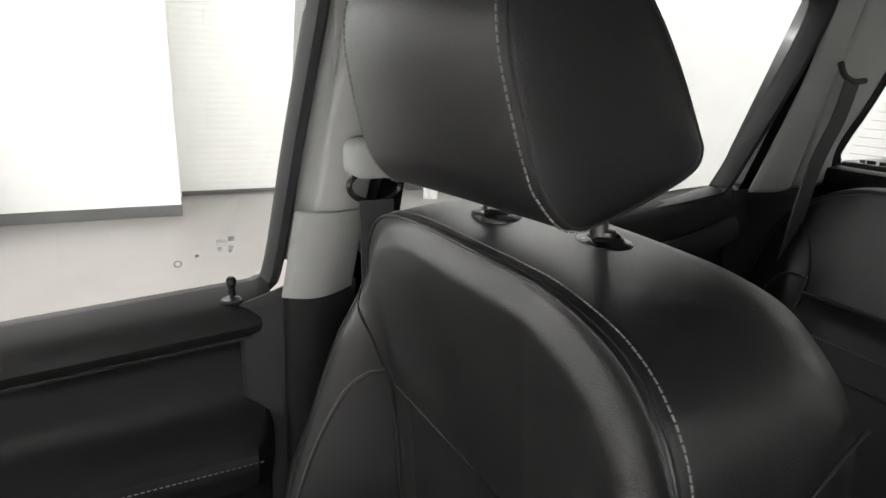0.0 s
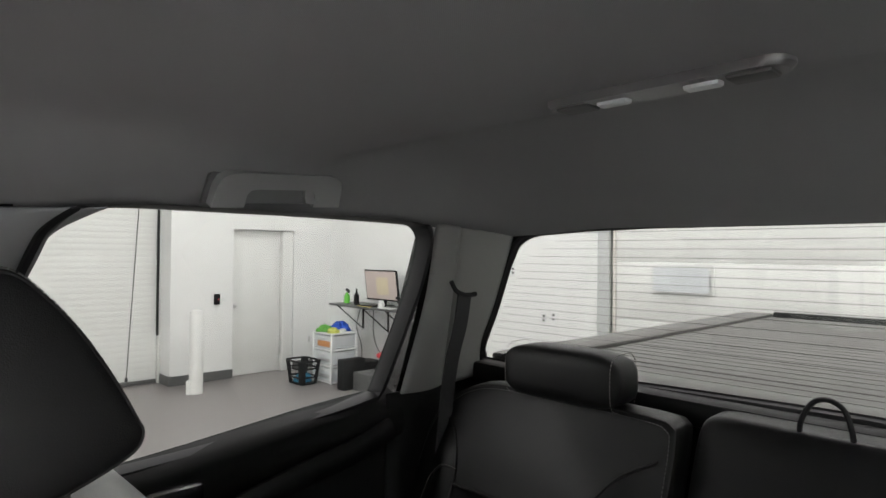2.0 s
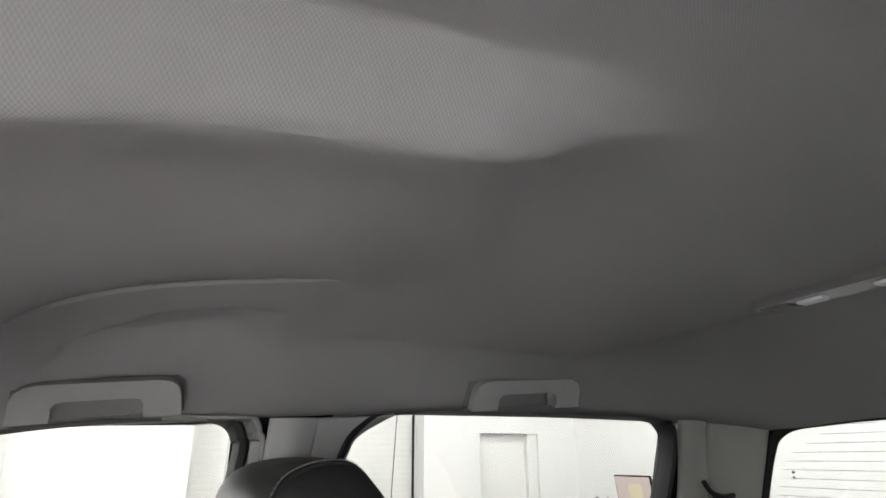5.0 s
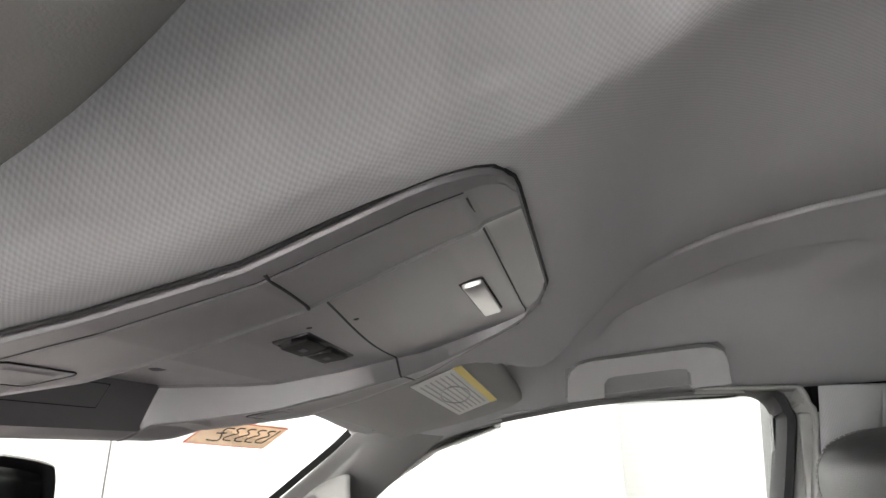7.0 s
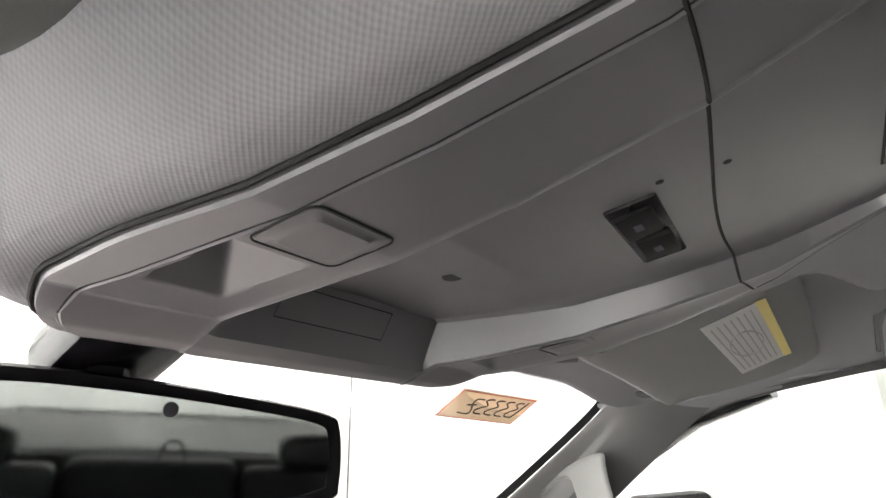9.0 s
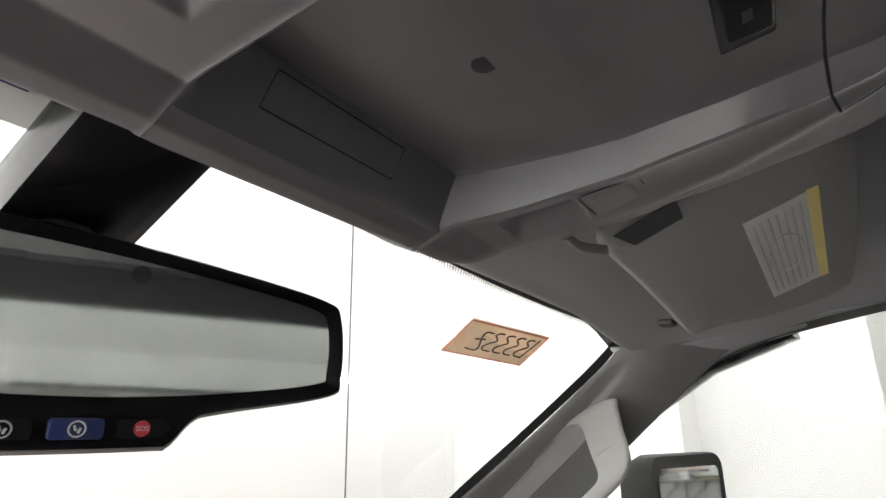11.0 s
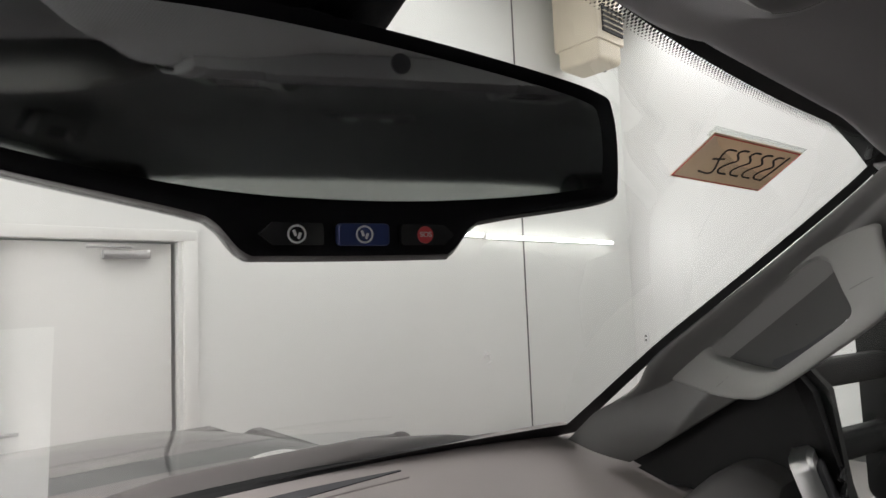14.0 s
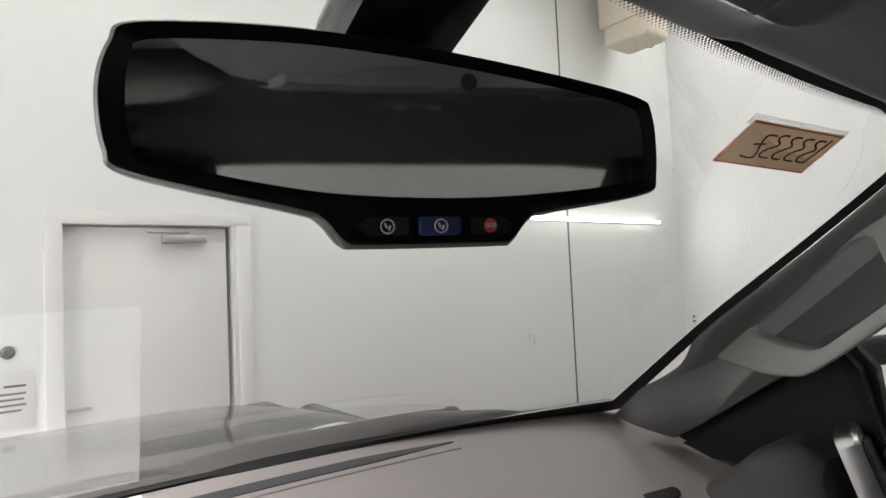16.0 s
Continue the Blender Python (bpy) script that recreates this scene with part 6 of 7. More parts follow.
def cons_profile(y):
    """Across the console at y: distances from its middle, and heights."""
    R, hw, hl = cons_rim(y), cons_hw(y), cons_hw(y, -1)
    D = lerp_table(y, [(0.458, 0.0), (0.478, 0.001), (0.50, 0.005), (0.56, 0.010), (0.60, 0.013), (0.662, 0.0176), (0.717, 0.0240), (0.7275, 0.0), (0.75, 0.0)])
    r1 = min(lerp_table(y, [(0.458, 0.100), (0.50, 0.108), (0.55, 0.112), (0.62, 0.1135), (0.75, 0.118)]), hw - 0.007)
    r2 = min(lerp_table(y, [(0.458, 0.070), (0.55, 0.0745), (0.63, 0.0755), (0.67, 0.086), (0.71, 0.096), (0.75, 0.099)]), r1 - 0.012)
    l1 = shoulder(y)
    l2 = min(lerp_table(y, [(0.458, 0.070), (0.55, 0.0745), (0.63, 0.0765), (0.71, 0.077), (0.75, 0.075)]), l1 - 0.012)
    rr = min(curve_table(y, [(0.458, 0.086), (0.50, 0.0905), (0.558, 0.0885), (0.60, 0.080), (0.64, 0.0755), (0.684, 0.0745), (0.71, 0.0705), (0.7235, 0.0665), (0.75, 0.064)]), r1 - 0.004)
    fr = min(curve_table(y, [(0.458, 0.082), (0.50, 0.086), (0.565, 0.077), (0.60, 0.0725), (0.65, 0.069), (0.70, 0.0655), (0.718, 0.0625), (0.75, 0.060)]), rr - 0.004)
    cols = [(-hl, R + 0.0020), (-hl + 0.0006, R + 0.0008), (-hl + 0.0018, R + 0.0004), (-l1 - 0.0012, R + 0.0004), (-l1 - 0.0005, R + 0.0001), (-l1, R + 0.0001), (-l1 + 0.0010, R + 0.0010)]
    n = 34
    for i in range(1, n):
        cols.append((-l1 + 0.001 + (l1 - l2 - 0.002) * i / n, R + 0.0010))
    cols += [(-l2 - 0.0010, R + 0.0006), (-l2 - 0.0004, R + 0.0002), (-l2 + 0.0004, R + 0.0004), (-l2 + 0.005, R + D)]
    for i in range(1, 24):
        cols.append((-l2 + 0.005 + (fr + l2 - 0.007) * i / 24, R + D))
    cols += [(fr - 0.002, R + D), (fr + 0.001, R + D * 0.93), (rr - 0.002, R + 0.0006), (rr, R - 0.0004), (rr + 0.0015, R)]
    for i in range(1, 8):
        cols.append((rr + 0.0015 + (r1 - rr - 0.0025) * i / 8, R + 0.0004))
    cols += [(r1, R - 0.0004), (r1 + 0.003, R + 0.0006), (hw - 0.004, R + 0.0004), (hw - 0.0012, R + 0.0014), (hw, R + 0.0035)]
    out = []
    for a, z in cols:
        # flat rim round the rear end
        if -l1 < a < r1:
            z -= 0.0016 * ss(y, 0.4835, 0.4860)
        # the passenger side hangs a little lower
        z -= 0.0035 * ss(a, 0.09, 0.125)
        # sunken lamp wells on both shoulders
        for s in (-1, 1):
            v = (y - 0.660) / 0.040 if s < 0 else (y - 0.667) / 0.039
            x0, x1 = (-0.1205, -0.0920) if s < 0 else (0.084 - 0.002 * v, 0.108 - 0.002 * v)
            u = (a - x0) / (x1 - x0)
            if 0 < u < 1 and 0 < v < 1:
                z += 0.022 * min(1 - u, 1 - v, 9 * u, 9 * v) if s < 0 else 0.010 * min(1 - u, 3 * (1 - v), 6 * u, 6 * v)
        out.append((a, z))
    return out


def cons_z(a, y):
    """Underside of the console at the distance a from its middle."""
    p = cons_profile(y)
    for (a0, z0), (a1, z1) in zip(p, p[1:]):
        if a0 <= a <= a1:
            return z0 + (z1 - z0) * (a - a0) / max(1e-9, a1 - a0)
    return p[0][1]


def console():
    t = thing("overhead_console", (CX, 0.62, 1.80), "grey overhead console with lamps, switches and a storage trough", "console")
    ys = sorted({y for y in (0.470 + 0.00125 * i for i in range(223)) if min(abs(y - 0.717), abs(y - 0.7275)) > 0.0009} | {0.717, 0.7275})
    rows = [[V((CX + a, y, z)) for a, z in cons_profile(y)] for y in ys]
    bm = loft(rows, closed=False, cap=False)
    ext = bmesh.ops.extrude_edge_only(bm, edges=[e for e in bm.edges if e.is_boundary])
    for g in ext["geom"]:
        if isinstance(g, bmesh.types.BMVert):
            g.co.z += 0.06
            g.co.x = CX + (g.co.x - CX) * 0.97
    body = part("body", bm, M_CONS, t, "smooth grey plastic shell", angle=28)
    # dark gap to the headliner
    left = [V((CX - cons_hw(y, -1) - 0.0014, y, cons_rim(y) + 0.0032)) for y in ys[::4]]
    right = [V((CX + cons_hw(y) + 0.0010, y, cons_rim(y) + 0.0035)) for y in ys[::4]]
    part("gap", sweep(left[:-1][::-1] + [V((CX + x, 0.4692, cons_rim(0.470) + 0.0038)) for x in (-0.085, -0.04, 0, 0.04)] + right[:-1], circle(0.0009, 6)), M_SEAM, body)
    part("panel_joint", sweep([V((CX - shoulder(y), y, cons_rim(y) + 0.0001)) for y in ys[12::4] if y < 0.735], circle(0.00035, 6)), M_SEAM, body)
    inner = lambda y: cons_hw(y) - 0.008
    rear = [(a, 0.4850) for a in (-0.098, -0.06, -0.02, 0.02, 0.055, 0.074)] + [(inner(y), y) for y in (0.490, 0.495, 0.50, 0.51, 0.52, 0.53, 0.54, 0.55, 0.56)]
    part("bin_joint", sweep(spline([V((CX + a, y, cons_z(a, y) + 0.0002)) for a, y in rear], 60), circle(0.0005, 6)), M_SEAM, body)
    # joint line across, at the bin door
    A = [-0.1115 + 0.2185 * i / 90 for i in range(91)]
    yj = lambda a: 0.5465 + 0.018 * ss(a, -0.115, 0.06) - 0.004 * ss(a, 0.085, 0.115)
    part("joint", sweep([V((CX + a, yj(a), cons_z(a, yj(a)) + 0.0004)) for a in A], rrect(0.0014, 0.0014, 0.0004, 1)), M_SEAM, body)
    # bin door latch
    slope = rot(-14)
    part("latch_recess", box((0.034, 0.501, cons_z(0.019, 0.501) + 0.0005), (0.0625, 0.0122, 0.003), 0.001, turn=slope), M_SEAM, t)
    part("latch", box((0.0335, 0.5005, cons_z(0.019, 0.5005) - 0.0010), (0.060, 0.0100, 0.005), 0.0015, turn=slope), M_SATIN, t, "bright metal latch")
    # switch pair
    z = cons_z(0.01, 0.584)
    sw = part("switch_frame", box((0.026, 0.586, z + 0.0015), (0.066, 0.019, 0.006), 0.0015, turn=rot(-12, 0, 3)), M_GLOSSBLK, t, "gloss black switch frame")
    for dx in (-0.014, 0.014):
        k = part("switch", box((0.025 + dx, 0.5855, z - 0.0012), (0.025, 0.0145, 0.004), 0.0015, turn=rot(-16 if dx < 0 else -8, 0, 3)), M_BLACK, sw)
        part("symbol", box((0.025 + dx, 0.5855, z - 0.0034), (0.006, 0.003, 0.0004), turn=rot(-14, 0, 3)), M_DIM, k)
    # microphone hole and small pin marks
    part("microphone_hole", lathe((0.0074, 0.662, cons_z(-0.008, 0.662) + 0.002), (0, -0.2, -1), [(0, 0.0055), (0.0014, 0.0055), (0.0022, 0.0042)], 18), M_INK, t, "small dark microphone hole")
    for x, y in ((-0.012, 0.572), (-0.006, 0.552)):
        part("pin_mark", lathe((x, y, cons_z(x - CX, y) + 0.0006), (0, -0.2, -1), [(0, 0.0014), (0.0008, 0.0014), (0.001, 0.0008)], 8), M_SEAM, body)
    # display panel let into the front wall of the trough
    on_wall = lambda x, z: V((x, 0.7153 + (1.8075 - z) * 0.43, z))
    rect = [on_wall(x, z) for x, z in ((-0.032, 1.8025), (0.038, 1.8025), (0.036, 1.7895), (-0.034, 1.7895))]
    part("panel_outline", sweep(rect, circle(0.00027, 5), True), M_SEAM, t, "thin outline of the display panel")
    # reading lamp push lenses
    for cx, cy, w, l, tilt in ((-0.0885, 0.644, 0.0312, 0.0226, -0.03), (0.110, 0.651, 0.028, 0.0255, -0.10)):
        z = cons_z(cx - CX, cy)
        sl = -0.17
        q = lambda a, b2, o: V((cx + a + tilt * b2, cy + b2, z + sl * b2 + o))
        ln = part("lamp_button", loft([[q(a * k, b2 * k, o) for a, b2 in rrect(w, l, 0.003, 4)] for k, o in ((0.99, 0.0), (0.985, -0.0003), (0.74, -0.0004), (0.68, -0.0010), (0.64, -0.0010))]), M_CONS, t, "square push lens of the reading lamp")
        part("outline", sweep([q(a, b2, -0.0001) for a, b2 in rrect(w + 0.0012, l + 0.0012, 0.0034, 4)], circle(0.00035, 5), True), M_SEAM, ln)
    return t


console()


def visor(driver):
    t = thing("sun_visor", (0.42, 0.63, 1.82), "grey sun visor folded up with a warning label", "sun visor", group="sun visors")
    o = V((0.298, 0.618, 1.826))
    U, W = V((1, 0.0, -0.062)).normalized(), V((0, -1, 0.4)).normalized()
    N = U.cross(W)
    end = [(-0.135, -0.078), (-0.11, -0.083)] if driver else [(-0.076, -0.080), (-0.060, -0.084)]
    shape = end + [(0.02, -0.084), (0.12, -0.086), (0.210, -0.088), (0.226, -0.084), (0.245, -0.056), (0.290, -0.018), (0.330, 0.040), (0.334, 0.066), (0.30, 0.080), (0.10, 0.083)]
    shape += [(0.0, 0.115), (-0.06, 0.113), (-0.10, 0.102), (-0.126, 0.079), (-0.140, 0.046), (-0.148, 0.01), (-0.150, -0.04), (-0.147, -0.064)] if driver else [(-0.05, 0.080), (-0.078, 0.070), (-0.084, 0.03), (-0.084, -0.066)]
    out = [(p.x, p.y) for p in spline([(a, b, 0) for a, b in shape], 80, True)]
    d = -1 if N.z > 0 else 1

    def ring(k, off):
        return [o + U * (0.11 + (a - 0.11) * k) + W * (b * k) + N * (d * off) for a, b in out]

    rings = [ring(0.05, 0.001), ring(0.6, 0.001), ring(0.93, 0.0), ring(0.98, -0.003), ring(1.0, -0.009), ring(0.98, -0.016), ring(0.9, -0.02)]
    p = part("panel", loft(rings), M_VISOR, t, "grey cloth covered panel", angle=60)
    q = lambda a, b, off: o + U * a + W * b + N * (d * off)
    part("warning_label", loft([[q(a, b, off) for a, b in ((0.0, 0.0), (0.215, 0.0), (0.222, 0.052), (0.006, 0.052))] for off in (0.0016, 0.0022)]), M_PAPER, p, "white printed warning label")
    part("label_band", loft([[q(a, b, off) for a, b in ((0.0, 0.044), (0.22, 0.044), (0.222, 0.052), (0.003, 0.052))] for off in (0.0023, 0.0027)]), M_YELLOW, p, "yellow label edge")
    for i in range(7):
        b0 = 0.005 + i * 0.0055
        part("text_bar", loft([[q(a, b, off) for a, b in ((0.015, b0), (0.20, b0), (0.20, b0 + 0.0014), (0.015, b0 + 0.0014))] for off in (0.0023, 0.0026)]), M_LINES, p)
    part("symbol_ring", sweep([q(0.105 + 0.045 * math.cos(a), 0.022 + 0.014 * math.sin(a), 0.0028) for a in [2 * math.pi * i / 30 for i in range(30)]], circle(0.0006, 5), True), M_LINES, p)
    if not driver:
        # flat dark plate stands in for the shade in the hinge hollow
        part("hinge_pocket", loft([[q(a, b, off) for a, b in ((-0.088, -0.070), (-0.060, -0.064), (-0.060, -0.030), (-0.088, -0.028))] for off in (0.0012, 0.0022)]), M_INK, p, "dark plate for the shaded hinge rod pocket", smooth=False)
        part("hinge_bracket", sweep(spline([q(-0.112, -0.092, -0.004), q(-0.095, -0.090, 0.0), q(-0.074, -0.080, 0.001)], 8), rrect(0.007, 0.004, 0.0015, 2)), M_VISOR, t, "grey hinge bracket")
    # clip coloured dark to offset the light it catches
    part("clip", box(q(0.205, -0.100, -0.020), (0.026, 0.016, 0.006), 0.003), M_SHADE, t)
    return t


visor(False)
vis = visor(True)
vis.matrix_world = FLIP @ Matrix.Translation(vis.location + V((0.017, -0.045, -0.022)))


def rear_mirror():
    t = thing("rear_view_mirror", (-0.015, 0.855, 1.74), "black rear-view mirror with three call buttons below the glass", "mirror")
    o = V((-0.0155, 0.852, 1.736))
    U = V((0.255, -0.0765, 0)).normalized()
    W = V((0.0, -0.063, 1)).normalized()
    W = (W - U * W.dot(U)).normalized()
    N = U.cross(W)
    if N.y > 0:
        N = -N
    q = lambda a, b, off=0.0: o + U * a + W * b + N * off
    # housing outline with the button tab below
    top = [(-0.128, 0.030), (-0.118, 0.039), (-0.06, 0.043), (0.0, 0.040), (0.06, 0.034), (0.118, 0.025), (0.130, 0.015), (0.132, -0.018), (0.124, -0.028), (0.066, -0.0375), (0.054, -0.041), (0.044, -0.052), (0.034, -0.0535), (-0.026, -0.0535), (-0.038, -0.052), (-0.048, -0.041), (-0.060, -0.0365), (-0.122, -0.022), (-0.131, -0.012), (-0.133, 0.012)]
    out = [(p.x, p.y) for p in spline([(a, b, 0) for a, b in top], 140, True)]

    out = [(a * 1.006, b * 1.0) for a, b in out]

    def ring(k, off, kb=None):
        return [q(a * k, b * (kb or k), off) for a, b in out]

    part("housing", loft([ring(0.93, 0.0, 0.82), ring(0.985, 0.0035, 0.96), ring(1.0, 0.0, 1.0), ring(1.0, -0.012), ring(0.93, -0.03, 0.9), ring(0.6, -0.045, 0.5), ring(0.1, -0.048, 0.1)], cap=True), M_GLOSSBLK, t, "black plastic housing", angle=50)
    gl = [(-0.120, 0.024), (-0.112, 0.031), (-0.055, 0.0345), (0.0, 0.032), (0.06, 0.026), (0.110, 0.0185), (0.120, 0.010), (0.121, -0.014), (0.114, -0.0215), (0.055, -0.0285), (0.0, -0.0305), (-0.055, -0.0275), (-0.112, -0.0165), (-0.121, -0.008), (-0.1225, 0.01)]
    g2 = [(p.x, p.y) for p in spline([(a, b, 0) for a, b in gl], 90, True)]
    part("mirror_glass", loft([[q(a, b, off) for a, b in g2] for off in (0.0042, 0.0022)]), M_MIRROR, t, "dark reflecting mirror glass", smooth=False)
    part("light_sensor", lathe(q(0.022, 0.024, 0.0044), N, [(0, 0.0042), (0.0006, 0.004)], 18), M_INK, t, "round dark sensor")
    for a, m, lab in ((-0.0195, M_GLOSSBLK, "black button with a white seat symbol"), (0.006, M_BLUEBTN, "blue call button with a white ring"), (0.031, M_GLOSSBLK, "black button with a red emergency disc")):
        tip = [(-0.0135, 0.0), (-0.0088, 0.0043), (0.0094, 0.0043), (0.0103, 0.0034), (0.0103, -0.0034), (0.0094, -0.0043), (-0.0088, -0.0043)]
        shape = rrect(0.0205, 0.0085, 0.0018) if abs(a - 0.006) < 0.001 else tip if a < 0 else [(-p, r) for p, r in reversed(tip)]
        bt = part("button", plate(q(a, -0.0435, 0.0052), U, W, shape, 0.004, 0.0006), m, t, lab)
        if a < 0.025:
            part("symbol_ring", sweep([q(a + 0.0031 * math.cos(w), -0.0435 + 0.0031 * math.sin(w), 0.0055) for w in [2 * math.pi * i / 24 for i in range(24)]], circle(0.0004, 5), True), M_WHITEMARK, bt)
            for da, db in ((-0.0008, 0.0004), (0.0009, -0.0006)):
                part("symbol_stroke", box(q(a + da, -0.0435 + db, 0.0055), (0.0011, 0.0005, 0.0024), 0.0002, turn=rot(0, 20 * (1 if da > 0 else -1), -17)), M_WHITEMARK, bt)
        else:
            d = part("symbol_disc", lathe(q(a, -0.0435, 0.0053), N, [(0, 0.0034), (0.0005, 0.0033)], 24), M_RED, bt, "red disc")
            cu = bpy.data.curves.new("lettering", "FONT")
            cu.body, cu.size, cu.align_x, cu.align_y, cu.extrude = "SOS", 0.0030, "CENTER", "CENTER", 0.0001
            tx = new("lettering", cu)
            tx.data.materials.append(M_WHITEMARK)
            basis = Matrix((U, W, U.cross(W))).transposed().to_4x4()
            tx.matrix_world = Matrix.Translation(q(a, -0.0435, 0.0061)) @ basis
            tx.parent = d
    # stem and the sensor cover on the glass
    foot = windshield_point(-0.03, 0.14) + V((0, -0.004, -0.012))
    st = part("stem", sweep(spline([q(-0.012, 0.025, -0.03), q(-0.012, 0.055, -0.025), foot + V((0, 0.03, -0.01)), foot + V((0, -0.01, 0.0))], 16), rrect(0.03, 0.034, 0.01, 3)), M_GLOSSBLK, t, "black mirror stem")
    part("sensor_cover", box(windshield_point(-0.022, 0.05) + V((0, 0.0, -0.020)), (0.068, 0.15, 0.035), 0.014, turn=rot(-27)), M_GLOSSBLK, t, "black sensor cover behind the mirror")
    return t


rear_mirror()


def card():
    a, b, c, d = (V(p) for p in ((0.399, 0.890, 0), (0.545, 0.866, 0), (0.581, 0.925, 0), (0.430, 0.951, 0)))
    zs = (1.804, 1.799, 1.772, 1.779)
    for p, z in zip((a, b, c, d), zs):
        p.z = z
    t = thing("paper_tag", a.lerp(c, 0.5), "tan paper tag taped inside the windshield", "tag")
    n = (b - a).cross(d - a).normalized()
    n = n if n.z < 0 else -n
    part("card", loft([[p + n * o for p in (a, b, c, d)] for o in (0.0, 0.0008)]), M_TAN, t, "tan card with a dark red edge", smooth=False)
    q = lambda u, v, o: a.lerp(b, u).lerp(d.lerp(c, u), v) + n * o
    part("edge_line", sweep([q(u, v, 0.001) for u, v in ((0.01, 0.03), (0.99, 0.03), (0.99, 0.97), (0.01, 0.97))], circle(0.0007, 5), True), M_RED, t)
    def ink(pts):
        part("ink_stroke", sweep(spline([q(u, v, 0.0012) for u, v in pts], 28), circle(0.0011, 6)), M_INK, t)

    ink([(0.337, 0.229), (0.26, 0.235), (0.25, 0.33), (0.268, 0.447), (0.323, 0.70), (0.29, 0.79), (0.19, 0.77)])
    ink([(0.205, 0.47), (0.31, 0.43)])
    for k in range(4):
        ink([(du + 0.136 * k, dv - 0.006 * k) for du, dv in ((0.458, 0.19), (0.40, 0.20), (0.383, 0.279), (0.444, 0.40), (0.385, 0.52), (0.355, 0.63), (0.385, 0.73), (0.466, 0.735))])
    ink([(0.918, 0.13), (0.90, 0.45), (0.878, 0.738)])
    tape = part("clear_tape", loft([[q(u, v, o) for u, v in ((-0.03, -0.10), (1.02, -0.08), (1.02, 0.1), (-0.03, 0.1))] for o in (-0.001, -0.0006)]), M_GLASS, t, "clear tape", smooth=False)
    tape.visible_shadow = False


card()


def permit_card():
    t = thing("permit_card", (-0.14, 0.88, 1.80), "white printed card stuck on the windshield top", "card")
    q = lambda u, v, o: windshield_point(u, v) + V((0, -0.4, -0.9)) * o
    part("sheet", loft([[q(u, v, o) for u, v in ((-0.200, 0.040), (-0.058, 0.040), (-0.058, 0.13), (-0.200, 0.13))] for o in (0.003, 0.0036)]), M_PAPER, t, smooth=False)
    for i, (u0, u1) in enumerate(((-0.19, -0.07), (-0.17, -0.075), (-0.18, -0.11), (-0.19, -0.1))):
        v = 0.058 + 0.016 * i
        part("text_bar", loft([[q(u, w, o) for u, w in ((u0, v), (u1, v), (u1, v + 0.006), (u0, v + 0.006))] for o in (0.0038, 0.0042)]), M_BLUEBTN if i < 2 else M_INK, t, smooth=False)


permit_card()

# ---------------------------------------------------------------- dash and outside mirror


def dash_z(x, y):
    z = lerp_table(y, [(0.95, 1.17), (1.02, 1.235), (1.12, 1.272), (1.25, 1.292), (1.45, 1.334), (1.56, 1.364), (1.60, 1.373), (1.63, 1.376)])
    return z + 0.012 * ss(abs(x), 0.50, 0.88) * ss(y, 1.10, 1.42)


def dash_point(x, v, up=0.0):
    """On the dash top: v runs from the cabin to the windshield."""
    y = 0.95 + 0.665 * v
    return V((x, y - 0.13 * abs(x / 0.93) ** 2.5 * v, dash_z(x, y) + up))


SLOT_V = 0.915


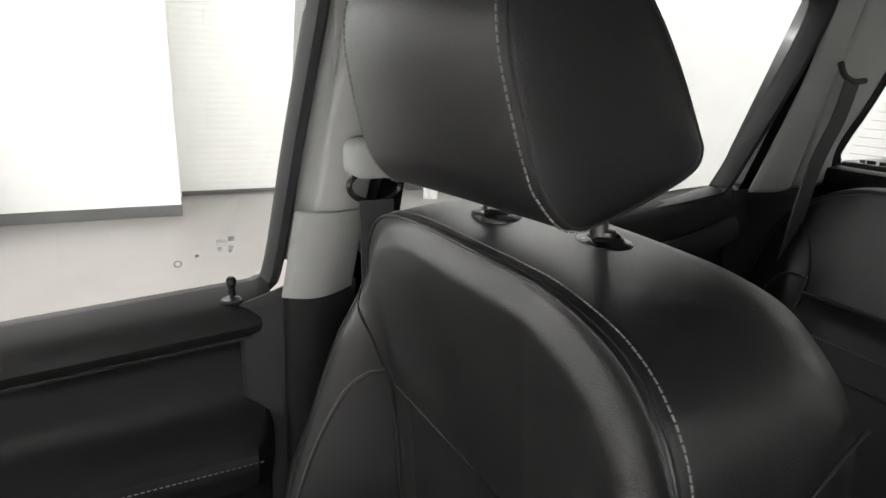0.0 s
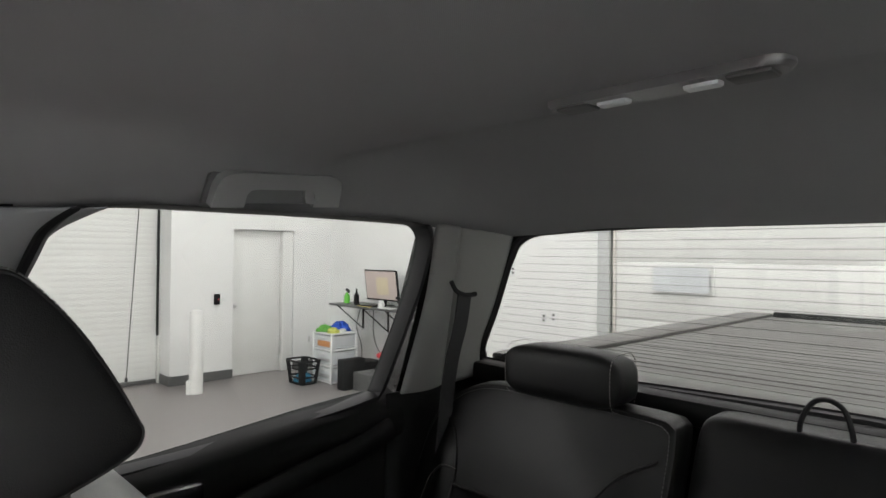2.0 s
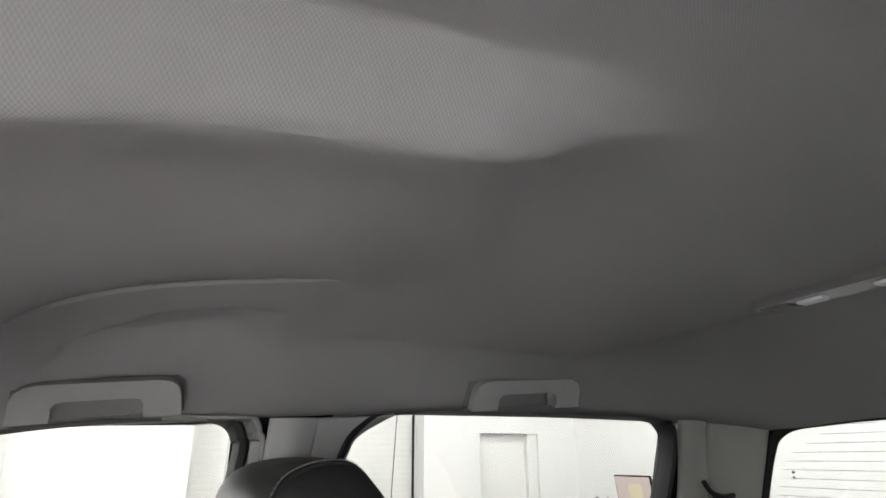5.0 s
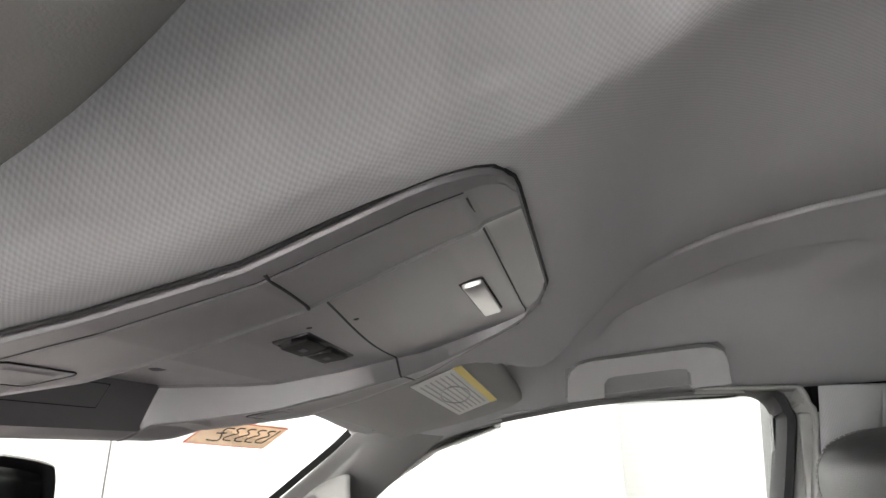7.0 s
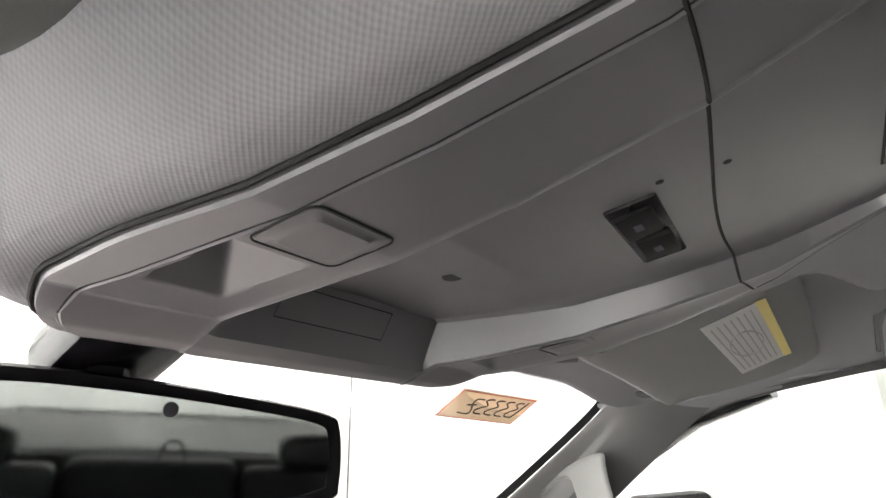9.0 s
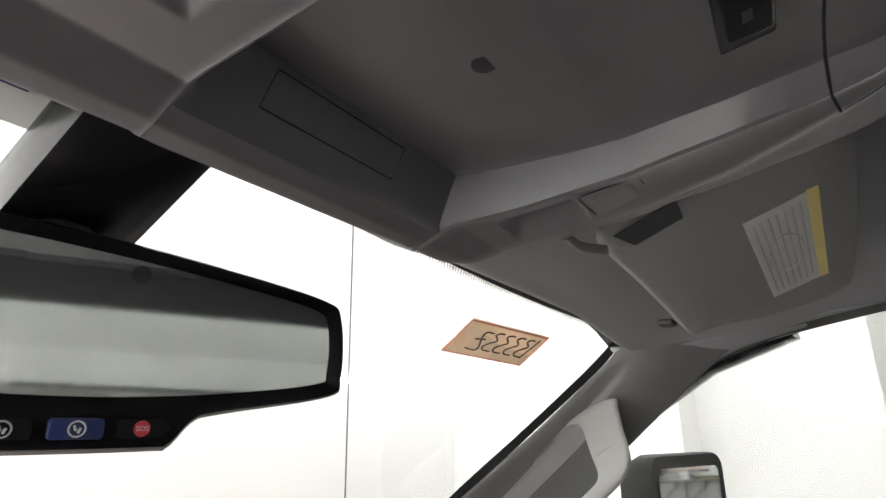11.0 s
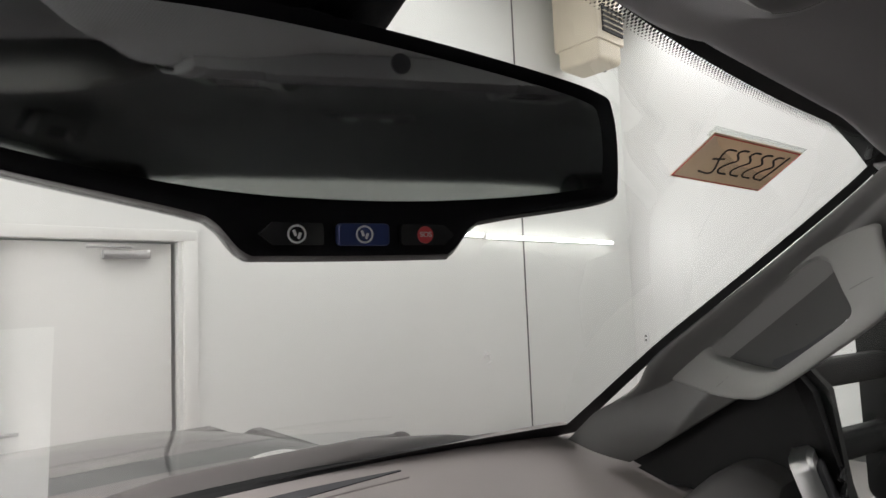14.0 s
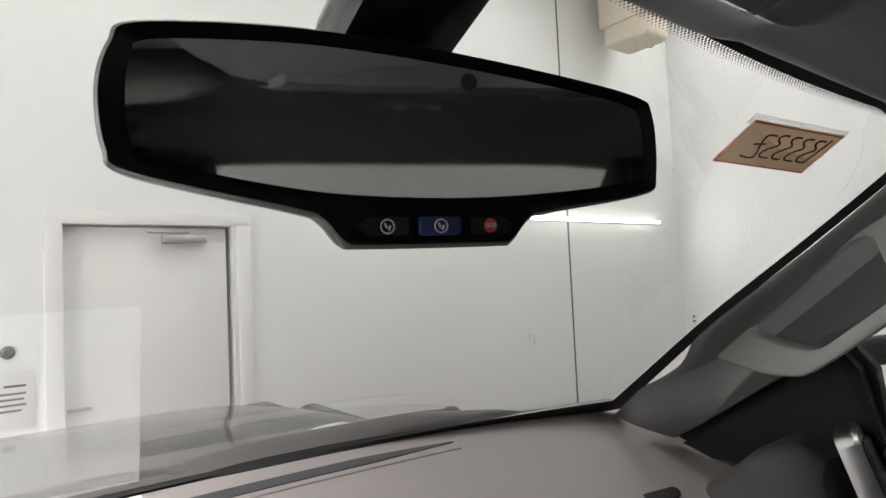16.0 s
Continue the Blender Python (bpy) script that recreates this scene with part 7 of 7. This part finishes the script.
def dashboard():
    t = thing("dashboard", (0, 1.2, 1.0), "dark soft dashboard with a long defroster slot", "dashboard")
    part("top_pad", grid(lambda u, v: dash_point(-0.93 + 1.86 * u, v), 60, 40), M_DASH, t, "brownish grey grained dash top")
    # pods take a dark colour in place of the shade at the dash ends
    for side in (1, -1):
        part("vent_pod", grid(lambda u, v: V((side * (0.72 + 0.21 * u), 0.955 + 0.30 * v, dash_z(0.72 + 0.21 * u, 0.955 + 0.30 * v) - 0.012 + 0.147 * ss(u, 0.05, 0.55) * ss(v, 0.02, 0.22) * (1 - ss(v, 0.32, 0.98)))), 24, 24), M_POD, t, "vent pod at the dash end, coloured dark for shade")
    part("face", grid(lambda u, v: V((-0.93 + 1.86 * u, 0.95 - 0.04 * math.sin(math.pi * v), 1.17 - 0.5 * v)), 40, 20), M_DASH, t)
    run = [-0.50 + 0.03 * i for i in range(35)]
    half = lambda x: 0.017 * min(1.0, 0.1 + 5 * (0.53 - x), 0.1 + 5 * (x + 0.51))
    part("defroster_slot", loft([[dash_point(x, SLOT_V + k * half(x), up) for k, up in ((-1, 0.0015), (1, 0.0015), (1, -0.004), (-1, -0.004))] for x in run]), M_INK, t, "dark tapered defroster slot", smooth=False)
    part("lip", sweep([dash_point(x, SLOT_V - 0.034, -0.002) for x in run], circle(0.0045, 8)), M_DASH, t)
    v = part("side_vent", plate((0.877, 0.967, 1.357), (1, 0.25, 0), (0, 0.35, 1), rrect(0.10, 0.13, 0.02), 0.03, 0.006), M_STEEL, t, "silver framed side air vent")
    part("vent_core", plate((0.876, 0.959, 1.355), (1, 0.25, 0), (0, 0.35, 1), rrect(0.075, 0.10, 0.014), 0.012, 0.003), M_INK, v)
    for i in range(4):
        part("vane", box((0.877, 0.951, 1.322 + 0.022 * i), (0.07, 0.01, 0.005), 0.002, 1, rot(10, 0, 14)), M_GLOSSBLK, v)
    part("tweeter_grille", lathe((0.72, 1.24, dash_z(0.72, 1.24)), (0, 0, 1), [(0, 0.04), (0.004, 0.04), (0.006, 0.034)], 28), M_RUBBER, t)
    # sail panel between pillar and door glass
    part("corner_filler", loft([[V((x, y, z)) for y, z in ((1.03, 1.575), (1.15, 1.485), (1.25, 1.415), (1.40, 1.31), (0.95, 1.31), (0.97, 1.50))] for x in (0.918, 0.94)]), M_BLACK, t, smooth=False)
    part("sail_panel", loft([[V((x - 0.004, 1.03, 1.555)), V((x - 0.012, 0.985, 1.50)), V((x, 0.95, 1.34)), V((x, 1.34, 1.30)), V((x, 1.23, 1.375)), V((x, 1.13, 1.445))] for x in (0.903, 0.94)]), M_BLACK, t, "black corner panel", smooth=False)


dashboard()


def dash_paper():
    t = thing("paper_sheet", (-0.13, 1.48, 1.34), "white sheet of paper lying on the dash top", "paper")
    part("sheet", grid(lambda u, v: V((-0.27 + 0.275 * u, 1.365 + 0.235 * v, dash_z(0, 1.365 + 0.235 * v) + 0.006)), 4, 12), M_PAPER, t)


dash_paper()


def tow_mirror():
    t = thing("side_mirror", (1.25, 0.93, 1.45), "tall black towing mirror on double arms outside the door", "side mirror")
    c = V((1.388, 0.905, 1.425))
    u, w = V((0.23, -0.08, 0)).normalized(), V((0, 0, 1))
    n = V((-0.33, -0.95, 0)).normalized()
    q = lambda a, b, off: c + u * a + w * b + n * off
    sh = rrect(0.30, 0.425, 0.035)
    part("housing", loft([[q(a * k, b * k, off) for a, b in sh] for k, off in ((0.90, 0.010), (0.985, 0.012), (1.0, 0.004), (1.0, -0.03), (0.9, -0.08), (0.6, -0.11))]), M_BLACK, t, "black grained mirror housing")
    part("upper_glass", loft([[q(a, b + 0.078, off) for a, b in rrect(0.25, 0.21, 0.02)] for off in (0.0135, 0.0105)]), M_MIRRORB, t, "large flat mirror glass", smooth=False)
    part("lower_glass", loft([[q(a, b - 0.108, off) for a, b in rrect(0.25, 0.13, 0.018)] for off in (0.0135, 0.0105)]), M_MIRRORB, t, "small wide mirror glass", smooth=False)
    for z in (1.505, 1.375):
        part("arm", sweep([(0.96, 1.06, z), (1.10, 1.02, z), (1.30, 0.97, z)], rrect(0.05, 0.04, 0.012, 3)), M_BLACK, t, "black support arm")
    part("pivot_block", box((1.0, 1.05, 1.42), (0.09, 0.11, 0.16), 0.02), M_BLACK, t)
    return t


M_MIRRORB = mat("bright_mirror_glass", (0.82, 0.84, 0.84), 0.0, metal=1.0, var=0.0)
om = tow_mirror()
copy_thing(om, SWING @ FLIP @ Matrix.Translation(om.location))


def driver_wheel():
    t = thing("steering_wheel", (-0.42, 0.72, 1.22), "black leather steering wheel before the driver seat", "steering wheel")
    c, n = V((-0.42, 0.74, 1.18)), V((0, -0.9, 0.45)).normalized()
    u = V((1, 0, 0))
    w = n.cross(u)
    part("rim", sweep([c + u * (0.19 * math.cos(a)) + w * (0.19 * math.sin(a)) for a in [2 * math.pi * i / 48 for i in range(48)]], circle(0.016, 10), True), M_LEATHER, t)
    part("hub", lathe(c - n * 0.03, n, [(0, 0.05), (0.03, 0.085), (0.045, 0.07)], 28), M_BLACK, t)
    for a in (0, math.pi, -math.pi / 2):
        part("spoke", rod(c, c + u * (0.18 * math.cos(a)) + w * (0.18 * math.sin(a)), 0.016, 8), M_BLACK, t)
    part("column", rod(c - n * 0.02, c - n * 0.35, 0.05, 16), M_BLACK, t)


driver_wheel()
